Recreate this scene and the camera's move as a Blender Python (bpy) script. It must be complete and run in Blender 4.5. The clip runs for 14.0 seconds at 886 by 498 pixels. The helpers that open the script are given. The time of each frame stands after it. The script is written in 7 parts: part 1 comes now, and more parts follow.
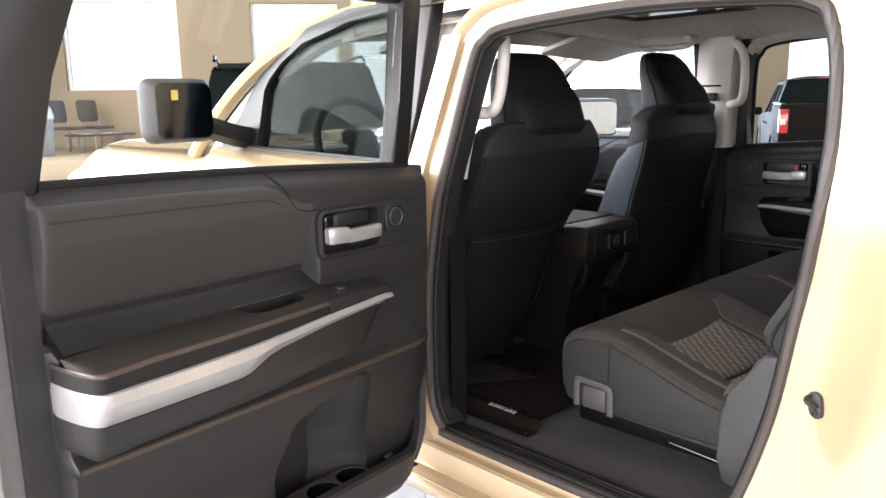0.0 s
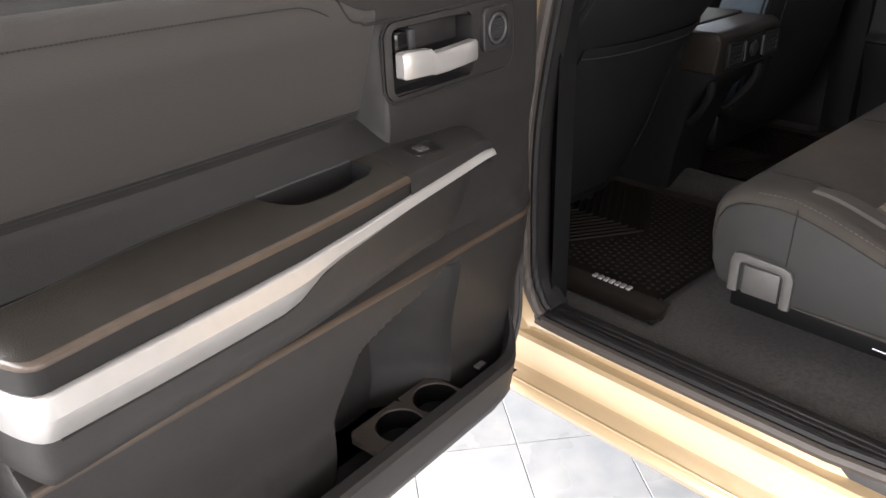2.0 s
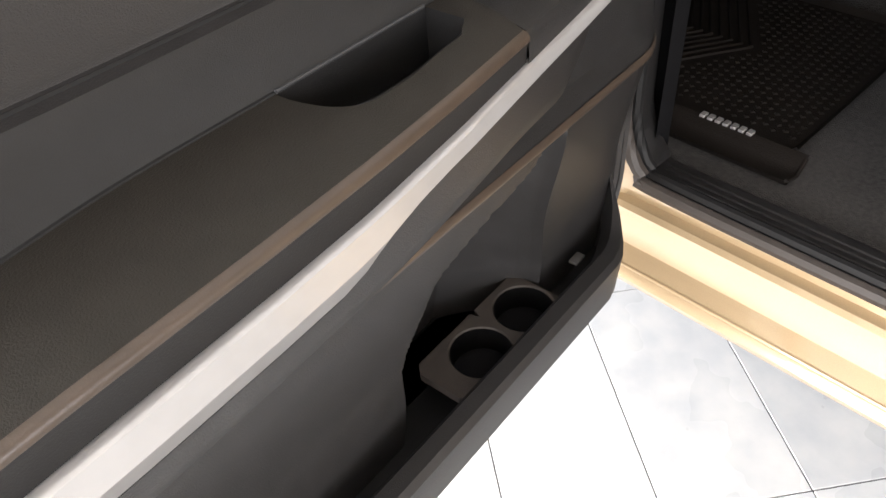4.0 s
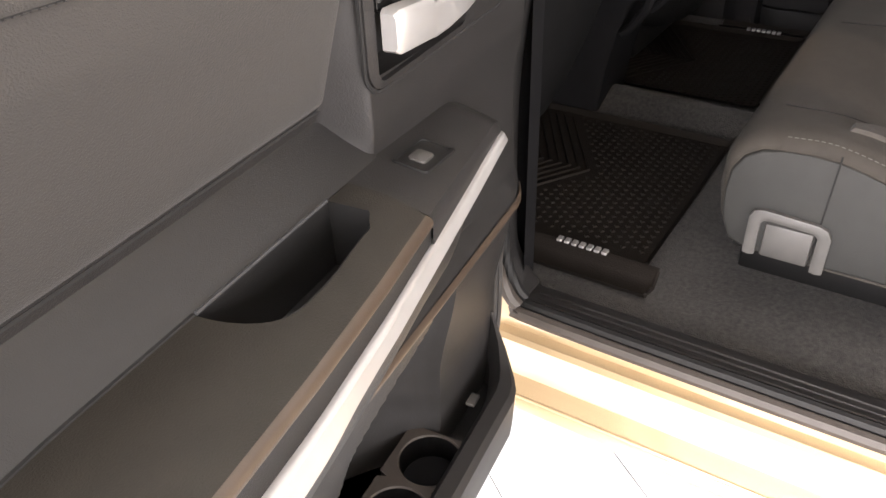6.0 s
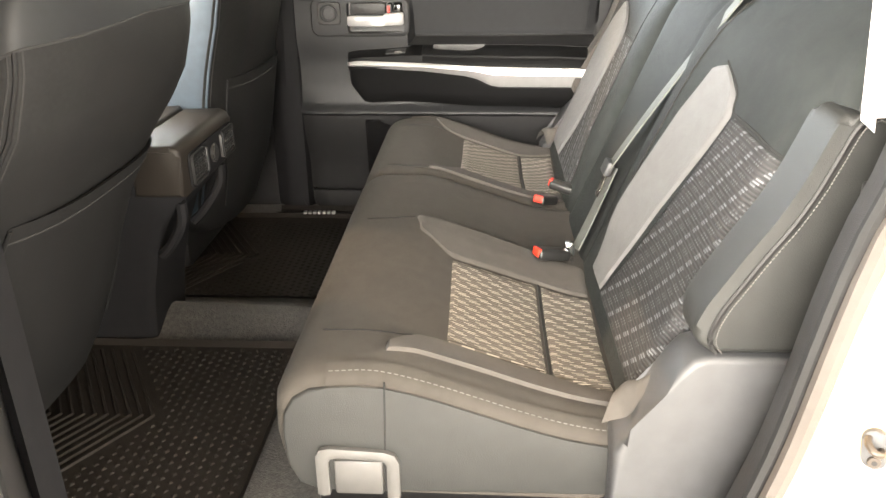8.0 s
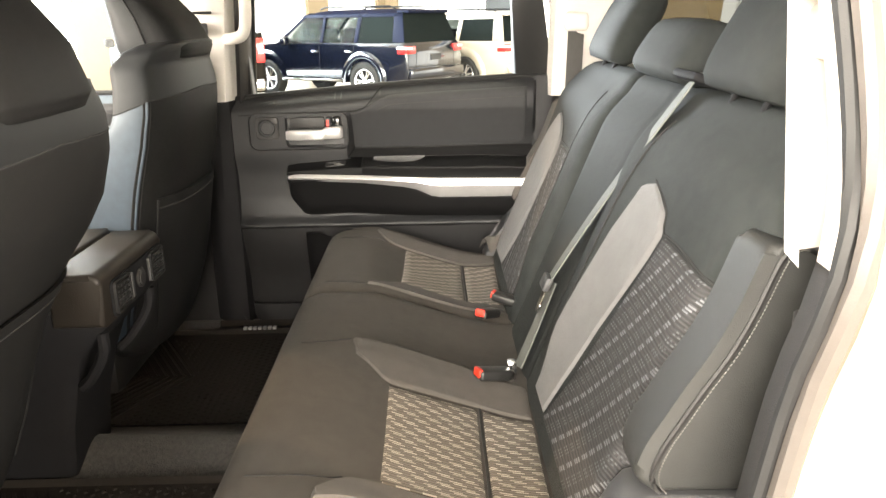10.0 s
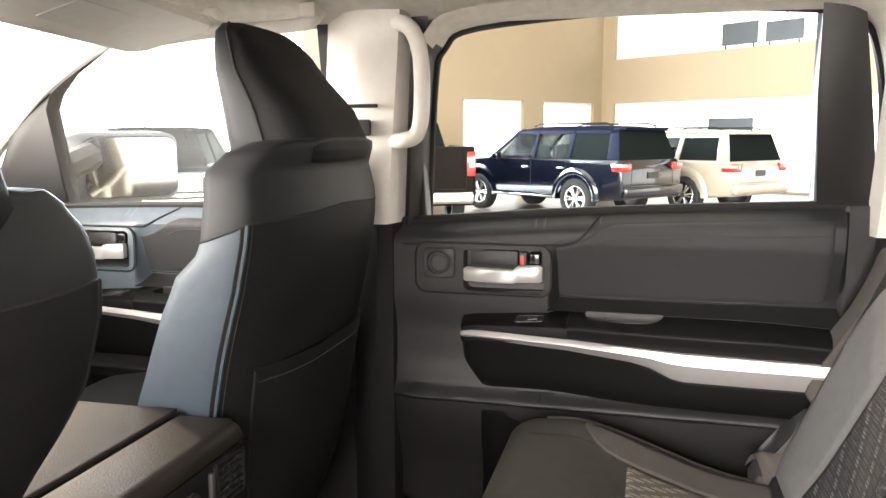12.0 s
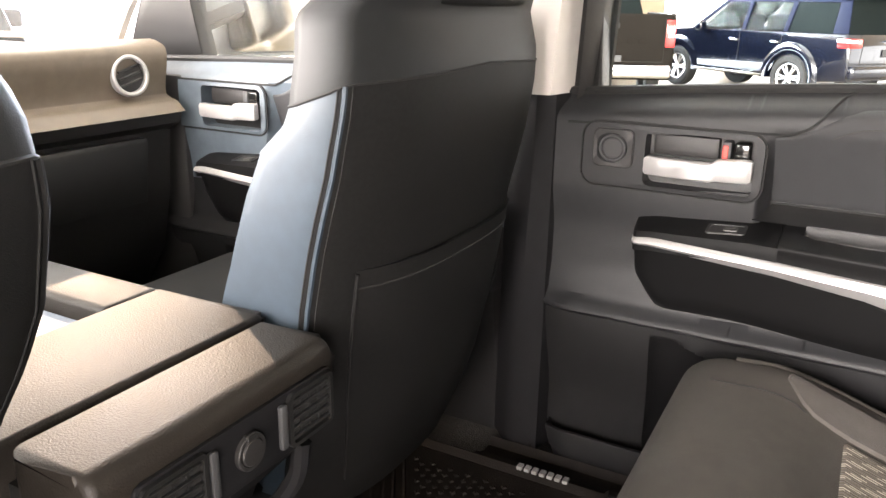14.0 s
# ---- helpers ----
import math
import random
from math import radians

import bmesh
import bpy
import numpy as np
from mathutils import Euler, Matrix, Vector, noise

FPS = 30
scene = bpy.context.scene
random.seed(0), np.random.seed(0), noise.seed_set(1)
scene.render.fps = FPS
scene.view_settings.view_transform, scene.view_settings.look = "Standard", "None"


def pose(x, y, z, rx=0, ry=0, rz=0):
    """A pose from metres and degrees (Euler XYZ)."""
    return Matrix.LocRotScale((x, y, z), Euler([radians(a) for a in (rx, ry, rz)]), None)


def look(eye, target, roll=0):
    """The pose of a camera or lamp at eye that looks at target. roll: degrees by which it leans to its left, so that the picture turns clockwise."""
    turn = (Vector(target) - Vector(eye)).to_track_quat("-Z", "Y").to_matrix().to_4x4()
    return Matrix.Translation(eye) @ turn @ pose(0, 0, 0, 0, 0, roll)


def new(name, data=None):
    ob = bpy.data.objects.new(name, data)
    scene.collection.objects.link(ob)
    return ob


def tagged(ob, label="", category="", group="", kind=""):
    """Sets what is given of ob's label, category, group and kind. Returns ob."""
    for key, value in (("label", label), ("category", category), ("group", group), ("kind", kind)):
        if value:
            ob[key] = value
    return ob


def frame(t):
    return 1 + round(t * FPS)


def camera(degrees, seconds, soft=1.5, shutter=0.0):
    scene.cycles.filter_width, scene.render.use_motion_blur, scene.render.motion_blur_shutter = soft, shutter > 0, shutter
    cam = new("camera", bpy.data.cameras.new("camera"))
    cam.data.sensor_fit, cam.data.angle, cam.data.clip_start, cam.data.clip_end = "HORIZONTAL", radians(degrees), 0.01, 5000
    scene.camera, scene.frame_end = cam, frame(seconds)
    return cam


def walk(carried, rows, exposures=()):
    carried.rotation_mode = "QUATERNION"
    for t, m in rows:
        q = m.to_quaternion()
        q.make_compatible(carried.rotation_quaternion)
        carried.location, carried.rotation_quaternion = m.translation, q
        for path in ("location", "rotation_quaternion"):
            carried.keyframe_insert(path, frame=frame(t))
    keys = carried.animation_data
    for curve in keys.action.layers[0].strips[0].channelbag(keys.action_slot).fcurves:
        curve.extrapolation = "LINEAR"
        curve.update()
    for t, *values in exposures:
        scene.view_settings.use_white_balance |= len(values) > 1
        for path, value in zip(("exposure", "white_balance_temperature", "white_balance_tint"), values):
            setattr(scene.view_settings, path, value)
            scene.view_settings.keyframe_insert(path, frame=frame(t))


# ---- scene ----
cam = camera(60.0, 14.0)
PATH = [
    (0, (-2.395, -1.239, 1.636), (-1.027, 0.167, 1.247), -0.9),
    (0.5, (-2.292, -1.155, 1.636), (-0.936, 0.244, 1.184), -1.2),
    (1, (-2.186, -1.083, 1.616), (-0.912, 0.362, 1.082), -1.7),
    (1.5, (-2.135, -0.924, 1.588), (-0.910, 0.519, 0.941), -2.0),
    (2, (-2.084, -0.656, 1.572), (-0.863, 0.659, 0.689), -2.0),
    (2.5, (-2.020, -0.496, 1.535), (-0.846, 0.732, 0.480), -2.0),
    (3, (-1.917, -0.395, 1.489), (-0.885, 0.771, 0.233), -3.8),
    (3.2, (-1.887, -0.374, 1.494), (-0.914, 0.776, 0.177), -4.2),
    (5.3, (-1.903, -0.196, 1.475), (-0.865, 0.871, 0.139), -5.2),
    (5.5, (-1.913, -0.206, 1.497), (-0.832, 0.849, 0.185), -4.0),
    (6, (-1.898, -0.223, 1.540), (-0.523, 0.692, 0.413), -2.1),
    (6.5, (-1.870, -0.243, 1.555), (-0.287, 0.475, 0.565), -2.0),
    (7, (-1.790, -0.281, 1.571), (-0.115, 0.322, 0.659), -3.1),
    (7.5, (-1.700, -0.309, 1.595), (0.072, 0.092, 0.759), -2.5),
    (8, (-1.657, -0.297, 1.610), (0.170, -0.203, 0.802), -0.5),
    (8.2, (-1.658, -0.296, 1.617), (0.176, -0.244, 0.821), -0.4),
    (10.3, (-1.552, -0.366, 1.644), (0.376, -0.340, 1.112), -1.8),
    (10.5, (-1.452, -0.398, 1.641), (0.469, -0.227, 1.110), -3.7),
    (11, (-1.239, -0.427, 1.617), (0.648, 0.027, 1.134), -4.9),
    (11.5, (-1.049, -0.368, 1.605), (0.838, 0.151, 1.193), -4.6),
    (12, (-0.836, -0.261, 1.599), (1.078, 0.242, 1.308), -0.1),
    (12.5, (-0.634, -0.216, 1.573), (1.175, 0.548, 1.197), 0.1),
    (13, (-0.532, -0.202, 1.551), (1.183, 0.703, 1.060), 0.4),
    (13.5, (-0.502, -0.184, 1.559), (1.175, 0.738, 0.978), 0.9),
    (14, (-0.511, -0.196, 1.559), (1.163, 0.707, 0.944), 1.0),
]
EXPOSURES = [
    (0, -0.32, 5950, 19), (1, 0.06, 6000, 19), (2, -0.04, 6000, 17), (3, 0.0, 6000, 14), (5.5, 0.2, 6050, 20), (6, 0.66, 6200, 19), (6.5, 1.28, 6400, 18), (7, 1.65, 6600, 12),
    (8, 1.98, 6750, 12), (10.5, 1.62, 6950, 13), (11, 1.64, 6900, 14), (11.5, 1.45, 6700, 14), (12, 1.14, 6600, 15), (12.5, 1.24, 6500, 16), (13, 1.54, 6450, 17), (14, 2.04, 6500, 18),
]
walk(cam, [(t, look(eye, target, roll)) for t, eye, target, roll in PATH], EXPOSURES)

# ---- light ----
world = bpy.data.worlds.new("sky")
scene.world = world
world.use_nodes = True
wn = world.node_tree
sky = wn.nodes.new("ShaderNodeTexSky")
sky.sky_type, sky.sun_disc = "NISHITA", False
SUN_EL, SUN_AZ = radians(24), radians(36.5)      # azimuth from +y towards +x
sky.sun_elevation, sky.sun_rotation = SUN_EL, SUN_AZ
wn.links.new(sky.outputs["Color"], wn.nodes["Background"].inputs["Color"])
wn.nodes["Background"].inputs["Strength"].default_value = 0.12

sun_data = bpy.data.lights.new("sun", "SUN")
sun_data.energy, sun_data.angle, sun_data.color = 0.95, radians(0.6), (1.0, 0.74, 0.48)
sun = new("sun", sun_data)
sun_dir = Vector((math.sin(SUN_AZ) * math.cos(SUN_EL), math.cos(SUN_AZ) * math.cos(SUN_EL), math.sin(SUN_EL)))
sun.matrix_world = look(sun_dir * 50, (0, 0, 0))

# showroom axes: E1 along the tile joints, E2 across them
E1 = Vector((0.588, 0.809, 0))
E2 = Vector((0.809, -0.588, 0))


def hall(a, b, z=0.0):
    """A place in the hall: a along E1, b along E2."""
    return E1 * a + E2 * b + Vector((0, 0, z))


WALL_A, WALL_B, WALL_C, WALL_D = 16.3, 20.3, -10.0, -9.0     # front (a), far (b), back (a), near (b)
CEIL = 9.3


def window_lamp(name, at, target, w, h, power, color):
    d = bpy.data.lights.new(name, "AREA")
    d.shape, d.size, d.size_y, d.energy, d.color = "RECTANGLE", w, h, power, color
    ob = new(name, d)
    ob.matrix_world = look(at, target)
    return ob


window_lamp("window_light_near", hall(1, WALL_D + 0.1, 3.4), hall(1, 0, 2.4), 22, 5.0, 7200, (1.0, 0.95, 0.86))
window_lamp("window_light_back", hall(WALL_C + 0.1, 3, 2.9), hall(0, 3, 2.3), 18, 4.4, 2050, (1.0, 0.94, 0.84))
window_lamp("window_light_front", hall(WALL_A + 0.4, 4.3, 3.3), hall(0, 4.3, 3.3), 9.2, 6.2, 7600, (0.82, 0.92, 1.0))
window_lamp("window_light_far", hall(5, WALL_B - 0.1, 2.0), hall(5, 0, 2.0), 12, 3.0, 60, (1.0, 0.95, 0.88))


# ---- materials ----
def material(name, color, rough=0.5, metal=0.0, color2=None, scale=40.0, bump=0.0, bump_scale=400.0, coat=0.0, spec=0.5,
             big=0.12, sheen=0.0):
    """Principled surface with variation at two scales: broad stains and fine grain, and a fine relief."""
    m = bpy.data.materials.new(name)
    m.use_nodes = True
    nt = m.node_tree
    b = nt.nodes["Principled BSDF"]
    c2 = color2 or tuple(v * 0.8 for v in color)
    tc = nt.nodes.new("ShaderNodeTexCoord")
    n1 = nt.nodes.new("ShaderNodeTexNoise")
    n1.inputs["Scale"].default_value, n1.inputs["Detail"].default_value = scale, 6
    n2 = nt.nodes.new("ShaderNodeTexNoise")
    n2.inputs["Scale"].default_value, n2.inputs["Detail"].default_value = 3.1, 3
    mix = nt.nodes.new("ShaderNodeMix")
    mix.data_type = "RGBA"
    mix.inputs[6].default_value, mix.inputs[7].default_value = (*color, 1), (*c2, 1)
    add = nt.nodes.new("ShaderNodeMath")
    add.operation = "MULTIPLY_ADD"
    add.inputs[1].default_value = 0.6
    sub = nt.nodes.new("ShaderNodeMath")
    sub.operation, sub.inputs[1].default_value = "MULTIPLY", 0.4
    nt.links.new(tc.outputs["Object"], n1.inputs["Vector"])
    nt.links.new(tc.outputs["Object"], n2.inputs["Vector"])
    nt.links.new(n2.outputs["Fac"], sub.inputs[0])
    nt.links.new(n1.outputs["Fac"], add.inputs[0])
    nt.links.new(sub.outputs[0], add.inputs[2])
    con = nt.nodes.new("ShaderNodeMapRange")
    con.inputs["From Min"].default_value, con.inputs["From Max"].default_value = 0.36, 0.64
    nt.links.new(add.outputs[0], con.inputs["Value"])
    nt.links.new(con.outputs[0], mix.inputs[0])
    nt.links.new(mix.outputs[2], b.inputs["Base Color"])
    rr = nt.nodes.new("ShaderNodeMapRange")
    rr.inputs["To Min"].default_value, rr.inputs["To Max"].default_value = max(0.02, rough - big * 0.5), min(1, rough + big * 0.5)
    nt.links.new(n2.outputs["Fac"], rr.inputs["Value"])
    nt.links.new(rr.outputs[0], b.inputs["Roughness"])
    b.inputs["Metallic"].default_value = metal
    b.inputs["Coat Weight"].default_value = coat
    b.inputs["Coat Roughness"].default_value = 0.06
    b.inputs["Specular IOR Level"].default_value = spec
    b.inputs["Sheen Weight"].default_value = sheen
    if bump:
        n3 = nt.nodes.new("ShaderNodeTexNoise")
        n3.inputs["Scale"].default_value, n3.inputs["Detail"].default_value = bump_scale, 4
        bp = nt.nodes.new("ShaderNodeBump")
        bp.inputs["Strength"].default_value, bp.inputs["Distance"].default_value = bump, 0.002
        nt.links.new(tc.outputs["Object"], n3.inputs["Vector"])
        nt.links.new(n3.outputs["Fac"], bp.inputs["Height"])
        nt.links.new(bp.outputs["Normal"], b.inputs["Normal"])
    return m


def glass(name, tint=(1, 1, 1), rough=0.0, face=0.0015, veil=0.0):
    """Thin pane: clear with a reflection at grazing angles, and a scattering film that imitates glare."""
    m = bpy.data.materials.new(name)
    m.use_nodes = True
    nt = m.node_tree
    out = nt.nodes["Material Output"]
    tr = nt.nodes.new("ShaderNodeBsdfTransparent")
    tr.inputs["Color"].default_value = (*tint, 1)
    gl = nt.nodes.new("ShaderNodeBsdfGlossy")
    gl.inputs["Roughness"].default_value = rough
    lw = nt.nodes.new("ShaderNodeLayerWeight")
    lw.inputs["Blend"].default_value = 0.5
    pw = nt.nodes.new("ShaderNodeMath")
    pw.operation, pw.inputs[1].default_value = "POWER", 5.0
    fr = nt.nodes.new("ShaderNodeMath")
    fr.operation, fr.inputs[1].default_value, fr.inputs[2].default_value = "MULTIPLY_ADD", 0.3, face
    nt.links.new(lw.outputs["Facing"], pw.inputs[0])
    nt.links.new(pw.outputs[0], fr.inputs[0])
    mx = nt.nodes.new("ShaderNodeMixShader")
    nt.links.new(fr.outputs[0], mx.inputs[0])
    film = nt.nodes.new("ShaderNodeBsdfTranslucent")
    film.inputs["Color"].default_value = (0.9, 0.88, 0.84, 1)
    pane = nt.nodes.new("ShaderNodeMixShader")
    pane.inputs[0].default_value = veil
    nt.links.new(tr.outputs[0], pane.inputs[1])
    nt.links.new(film.outputs[0], pane.inputs[2])
    nt.links.new(pane.outputs[0], mx.inputs[1])
    nt.links.new(gl.outputs[0], mx.inputs[2])
    nt.links.new(mx.outputs[0], out.inputs["Surface"])
    return m


def glow(name, color, strength):
    m = bpy.data.materials.new(name)
    m.use_nodes = True
    nt = m.node_tree
    e = nt.nodes.new("ShaderNodeEmission")
    e.inputs["Color"].default_value, e.inputs["Strength"].default_value = (*color, 1), strength
    nt.links.new(e.outputs[0], nt.nodes["Material Output"].inputs["Surface"])
    return m


PLASTIC = material("charcoal_plastic", (0.022, 0.021, 0.021), 0.46, bump=0.28, bump_scale=620, spec=0.38, color2=(0.017, 0.0165, 0.016))
PLASTIC_GREY = material("grey_plastic", (0.040, 0.041, 0.043), 0.48, bump=0.25, bump_scale=900, spec=0.42)
PLASTIC_BLACK = material("black_plastic", (0.012, 0.012, 0.012), 0.4, bump=0.2, bump_scale=900)
GLOSS_BLACK = material("gloss_black", (0.008, 0.008, 0.008), 0.12)
MATTE_BLACK = material("matte_black_plastic", (0.010, 0.010, 0.011), 0.75, spec=0.12, bump=0.2, bump_scale=500)
RUBBER = material("black_rubber", (0.010, 0.010, 0.010), 0.6, spec=0.3, bump=0.2, bump_scale=300)
RUBBER_GREY = material("grey_rubber_seal", (0.06, 0.065, 0.07), 0.45)
RUBBER_TRIM = material("brown_grey_seal_rubber", (0.052, 0.044, 0.038), 0.55, bump=0.2, bump_scale=300)
DOOR_GREY = material("grey_door_edge", (0.10, 0.098, 0.095), 0.5, bump=0.2, bump_scale=500)
VINYL = material("black_vinyl", (0.0105, 0.0102, 0.0102), 0.58, bump=0.12, bump_scale=700, spec=0.35)
# black seat vinyl with the bluish window light painted into it
VINYL_SHEEN = material("blue_sheen_vinyl", (0.024, 0.038, 0.053), 0.55, bump=0.15, bump_scale=700)
# front door trim: blue skylight through the windscreen is put into this colour
DOOR_SKYLIT = material("skylit_blue_door_plastic", (0.072, 0.090, 0.108), 0.42, bump=0.25, bump_scale=620)
# dash plastic made much paler: the bloom behind the windscreen is in its colour
DASH_TOP = material("glare_lifted_dash_plastic", (0.125, 0.100, 0.074), 0.5, bump=0.3, bump_scale=700)
VINYL_SIDE = material("slate_vinyl", (0.0190, 0.0196, 0.0186), 0.5, bump=0.3, bump_scale=600, spec=0.4)
PAD = material("door_pad_fabric", (0.0165, 0.0172, 0.0188), 0.7, bump=0.35, bump_scale=750, sheen=0.03)
# closed doors' trim and armrests: darker copies with the cab's shade in the colour
DOOR_DARK = material("shaded_door_plastic", (0.0150, 0.0155, 0.0168), 0.5, bump=0.28, bump_scale=620, spec=0.32, color2=(0.0118, 0.0122, 0.0132))
SHADE_BLACK = material("shaded_black_plastic", (0.0050, 0.0050, 0.0052), 0.5, spec=0.12, bump=0.15, bump_scale=600)
DOOR_LOW_SHADE = material("shaded_lower_door_plastic", (0.0100, 0.0100, 0.0104), 0.6, bump=0.28, bump_scale=620, spec=0.18, color2=(0.0080, 0.0080, 0.0084))
CLOTH = material("charcoal_cloth", (0.0430, 0.0387, 0.0337), 0.85, bump=0.5, bump_scale=1500, spec=0.18, color2=(0.0345, 0.0310, 0.0270), sheen=0.03)
CLOTH_GREY = material("grey_cloth", (0.064, 0.058, 0.052), 0.85, bump=0.5, bump_scale=1500, sheen=0.04, spec=0.3)
THREAD = material("grey_thread", (0.088, 0.084, 0.079), 0.8)
MAT_RUBBER = material("matt_black_rubber", (0.0135, 0.0112, 0.0094), 0.7, spec=0.14, bump=0.3, bump_scale=300)
# highlight on dark vinyl edges, painted as a lighter brown
VINYL_GLINT = material("brown_highlight_vinyl", (0.060, 0.043, 0.031), 0.34, bump=0.12, bump_scale=700, spec=0.5, color2=(0.045, 0.033, 0.024))
ARM_TOP = material("armrest_vinyl", (0.0220, 0.0196, 0.0158), 0.60, bump=0.3, bump_scale=700, spec=0.3)
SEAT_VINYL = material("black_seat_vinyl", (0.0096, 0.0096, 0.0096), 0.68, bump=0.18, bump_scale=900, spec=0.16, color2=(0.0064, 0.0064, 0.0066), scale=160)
# the seat vinyl again, slightly bluer for window light on the cap
SEAT_CAP = material("window_lit_seat_vinyl", (0.0102, 0.0110, 0.0118), 0.60, bump=0.12, bump_scale=900, spec=0.26)
DARK_THREAD = material("charcoal_thread", (0.034, 0.032, 0.031), 0.85)
GLASS_SIDE = glass("lightly_tinted_glass", (0.66, 0.70, 0.69))
PALE_CLOTH = material("pale_grey_cloth", (0.098, 0.097, 0.099), 0.85, bump=0.5, bump_scale=1300, sheen=0.06, color2=(0.082, 0.081, 0.083))
BACK_CLOTH = material("blue_grey_cloth", (0.0196, 0.0226, 0.0218), 0.78, bump=0.5, bump_scale=1300, spec=0.2, color2=(0.0140, 0.0158, 0.0160))
# the open door's pad: the same cloth in a lighter, warmer lit colour
OPEN_PAD = material("warm_lit_pad_fabric", (0.026, 0.0245, 0.0230), 0.7, bump=0.4, bump_scale=700, sheen=0.10, color2=(0.026, 0.024, 0.022))
SEAM = material("dark_seam", (0.008, 0.008, 0.008), 0.9)
CARPET = material("grey_carpet", (0.043, 0.040, 0.037), 0.95, bump=1.0, bump_scale=260, color2=(0.009, 0.0086, 0.0082), scale=120, sheen=0.12)
SILVER = material("satin_silver", (0.46, 0.455, 0.45), 0.32, metal=0.5, color2=(0.42, 0.415, 0.41))
CHROME = material("chrome", (0.8, 0.8, 0.8), 0.08, metal=1.0)
DULL_STEEL = material("dull_bronzed_steel", (0.06, 0.05, 0.042), 0.45, metal=0.6)
STEEL = material("dark_steel", (0.3, 0.3, 0.31), 0.3, metal=1.0)
TRIM_LIGHT = material("pale_grey_trim", (0.60, 0.575, 0.54), 0.6, bump=0.2, bump_scale=600, color2=(0.56, 0.535, 0.5))
HEADLINER = material("pale_headliner_cloth", (0.58, 0.55, 0.5), 0.9, bump=0.4, bump_scale=1200)
LEVER_GREY = material("grey_lever_plastic", (0.066, 0.064, 0.061), 0.42, bump=0.2, bump_scale=800)
GOLD = material("sand_metallic_paint", (0.52, 0.392, 0.232), 0.36, metal=0.3, coat=1.0, color2=(0.46, 0.345, 0.20), scale=900)
YELLOW = material("yellow_sticker", (0.65, 0.5, 0.12), 0.6)
RED = material("red_plastic", (0.55, 0.03, 0.015), 0.4)
WEBBING_DARK = material("charcoal_webbing", (0.055, 0.053, 0.050), 0.7, bump=0.6, bump_scale=900)
WEBBING = material("grey_webbing", (0.098, 0.104, 0.097), 0.7, bump=0.6, bump_scale=900)
GLASS = glass("clear_glass", (0.93, 0.96, 0.95))
# clear glass plus a pale scattering film, added to imitate glare from the front
GLASS_GLARE = glass("glare_veil_glass", (0.93, 0.96, 0.95), veil=0.032)
GLASS_DOOR = glass("clear_door_glass", (0.92, 0.95, 0.94), 0.0, 0.035)
GLASS_TINT = glass("tinted_glass", (0.45, 0.47, 0.46))
GLASS_REAR = glass("dark_rear_glass", (0.30, 0.31, 0.30))
# black lid vinyl, its colour turned brown for the sunlight falling on it
LID_VINYL = material("sunlit_brown_lid_vinyl", (0.0150, 0.0122, 0.0096), 0.50, bump=0.35, bump_scale=420, spec=0.34)
MIRROR = material("mirror_glass", (0.135, 0.13, 0.12), 0.02, metal=1.0)
MIRROR_SHELL = material("blue_black_mirror_shell", (0.020, 0.024, 0.030), 0.55, spec=0.25, bump=0.15, bump_scale=500)
# ordinary mirror glass; the dark bluish reflection is put into its colour
MIRROR_DARK = material("dark_reflection_mirror_glass", (0.040, 0.052, 0.068), 0.10, metal=1.0, spec=0.2)
WALL = material("beige_wall_paint", (0.285, 0.222, 0.148), 0.8, bump=0.15, bump_scale=60, color2=(0.268, 0.208, 0.138), scale=4)
WHITE_FRAME = material("white_window_frame", (0.75, 0.74, 0.72), 0.5)
CEILING_PAINT = material("white_ceiling_paint", (0.7, 0.68, 0.64), 0.9)
DAYLIGHT = glow("bright_daylight", (1.0, 0.97, 0.92), 2.2)


# ---- mesh tools ----
def link(name, bm, mat, parent=None, label="", angle=38):
    """One mesh object from a bmesh in world coordinates, under a parent where one is given."""
    bmesh.ops.recalc_face_normals(bm, faces=bm.faces)
    me = bpy.data.meshes.new(name)
    bm.to_mesh(me)
    bm.free()
    for p in me.polygons:
        p.use_smooth = True
    me.set_sharp_from_angle(angle=radians(angle))
    for m in (mat if isinstance(mat, (list, tuple)) else [mat]):
        me.materials.append(m)
    ob = new(name, me)
    if parent is not None:
        ob.parent = parent
        # a part lies in world coordinates: only the Empty's own place is taken off
        if parent.type == "EMPTY":
            ob.matrix_parent_inverse = Matrix.Translation(parent.location).inverted()
    if label:
        ob["label"] = label
    return ob


part = link


def thing(name, at, label, category, group="", kind=""):
    ob = new(name)
    ob.empty_display_size = 0.1
    ob.location = at
    return tagged(ob, label, category, group, kind)


def box(x0, x1, y0, y1, z0, z1, r=0.0, seg=2, bm=None, P=None):
    """A box, its edges rounded by r; P maps local to world."""
    own = bmesh.new()
    c = [own.verts.new((x, y, z)) for x in (x0, x1) for y in (y0, y1) for z in (z0, z1)]
    for f in ((0, 1, 3, 2), (4, 6, 7, 5), (0, 4, 5, 1), (2, 3, 7, 6), (0, 2, 6, 4), (1, 5, 7, 3)):
        own.faces.new([c[i] for i in f])
    if r:
        bmesh.ops.bevel(own, geom=own.edges[:], offset=r, segments=seg, profile=0.5, affect="EDGES")
    return into(own, bm, P)


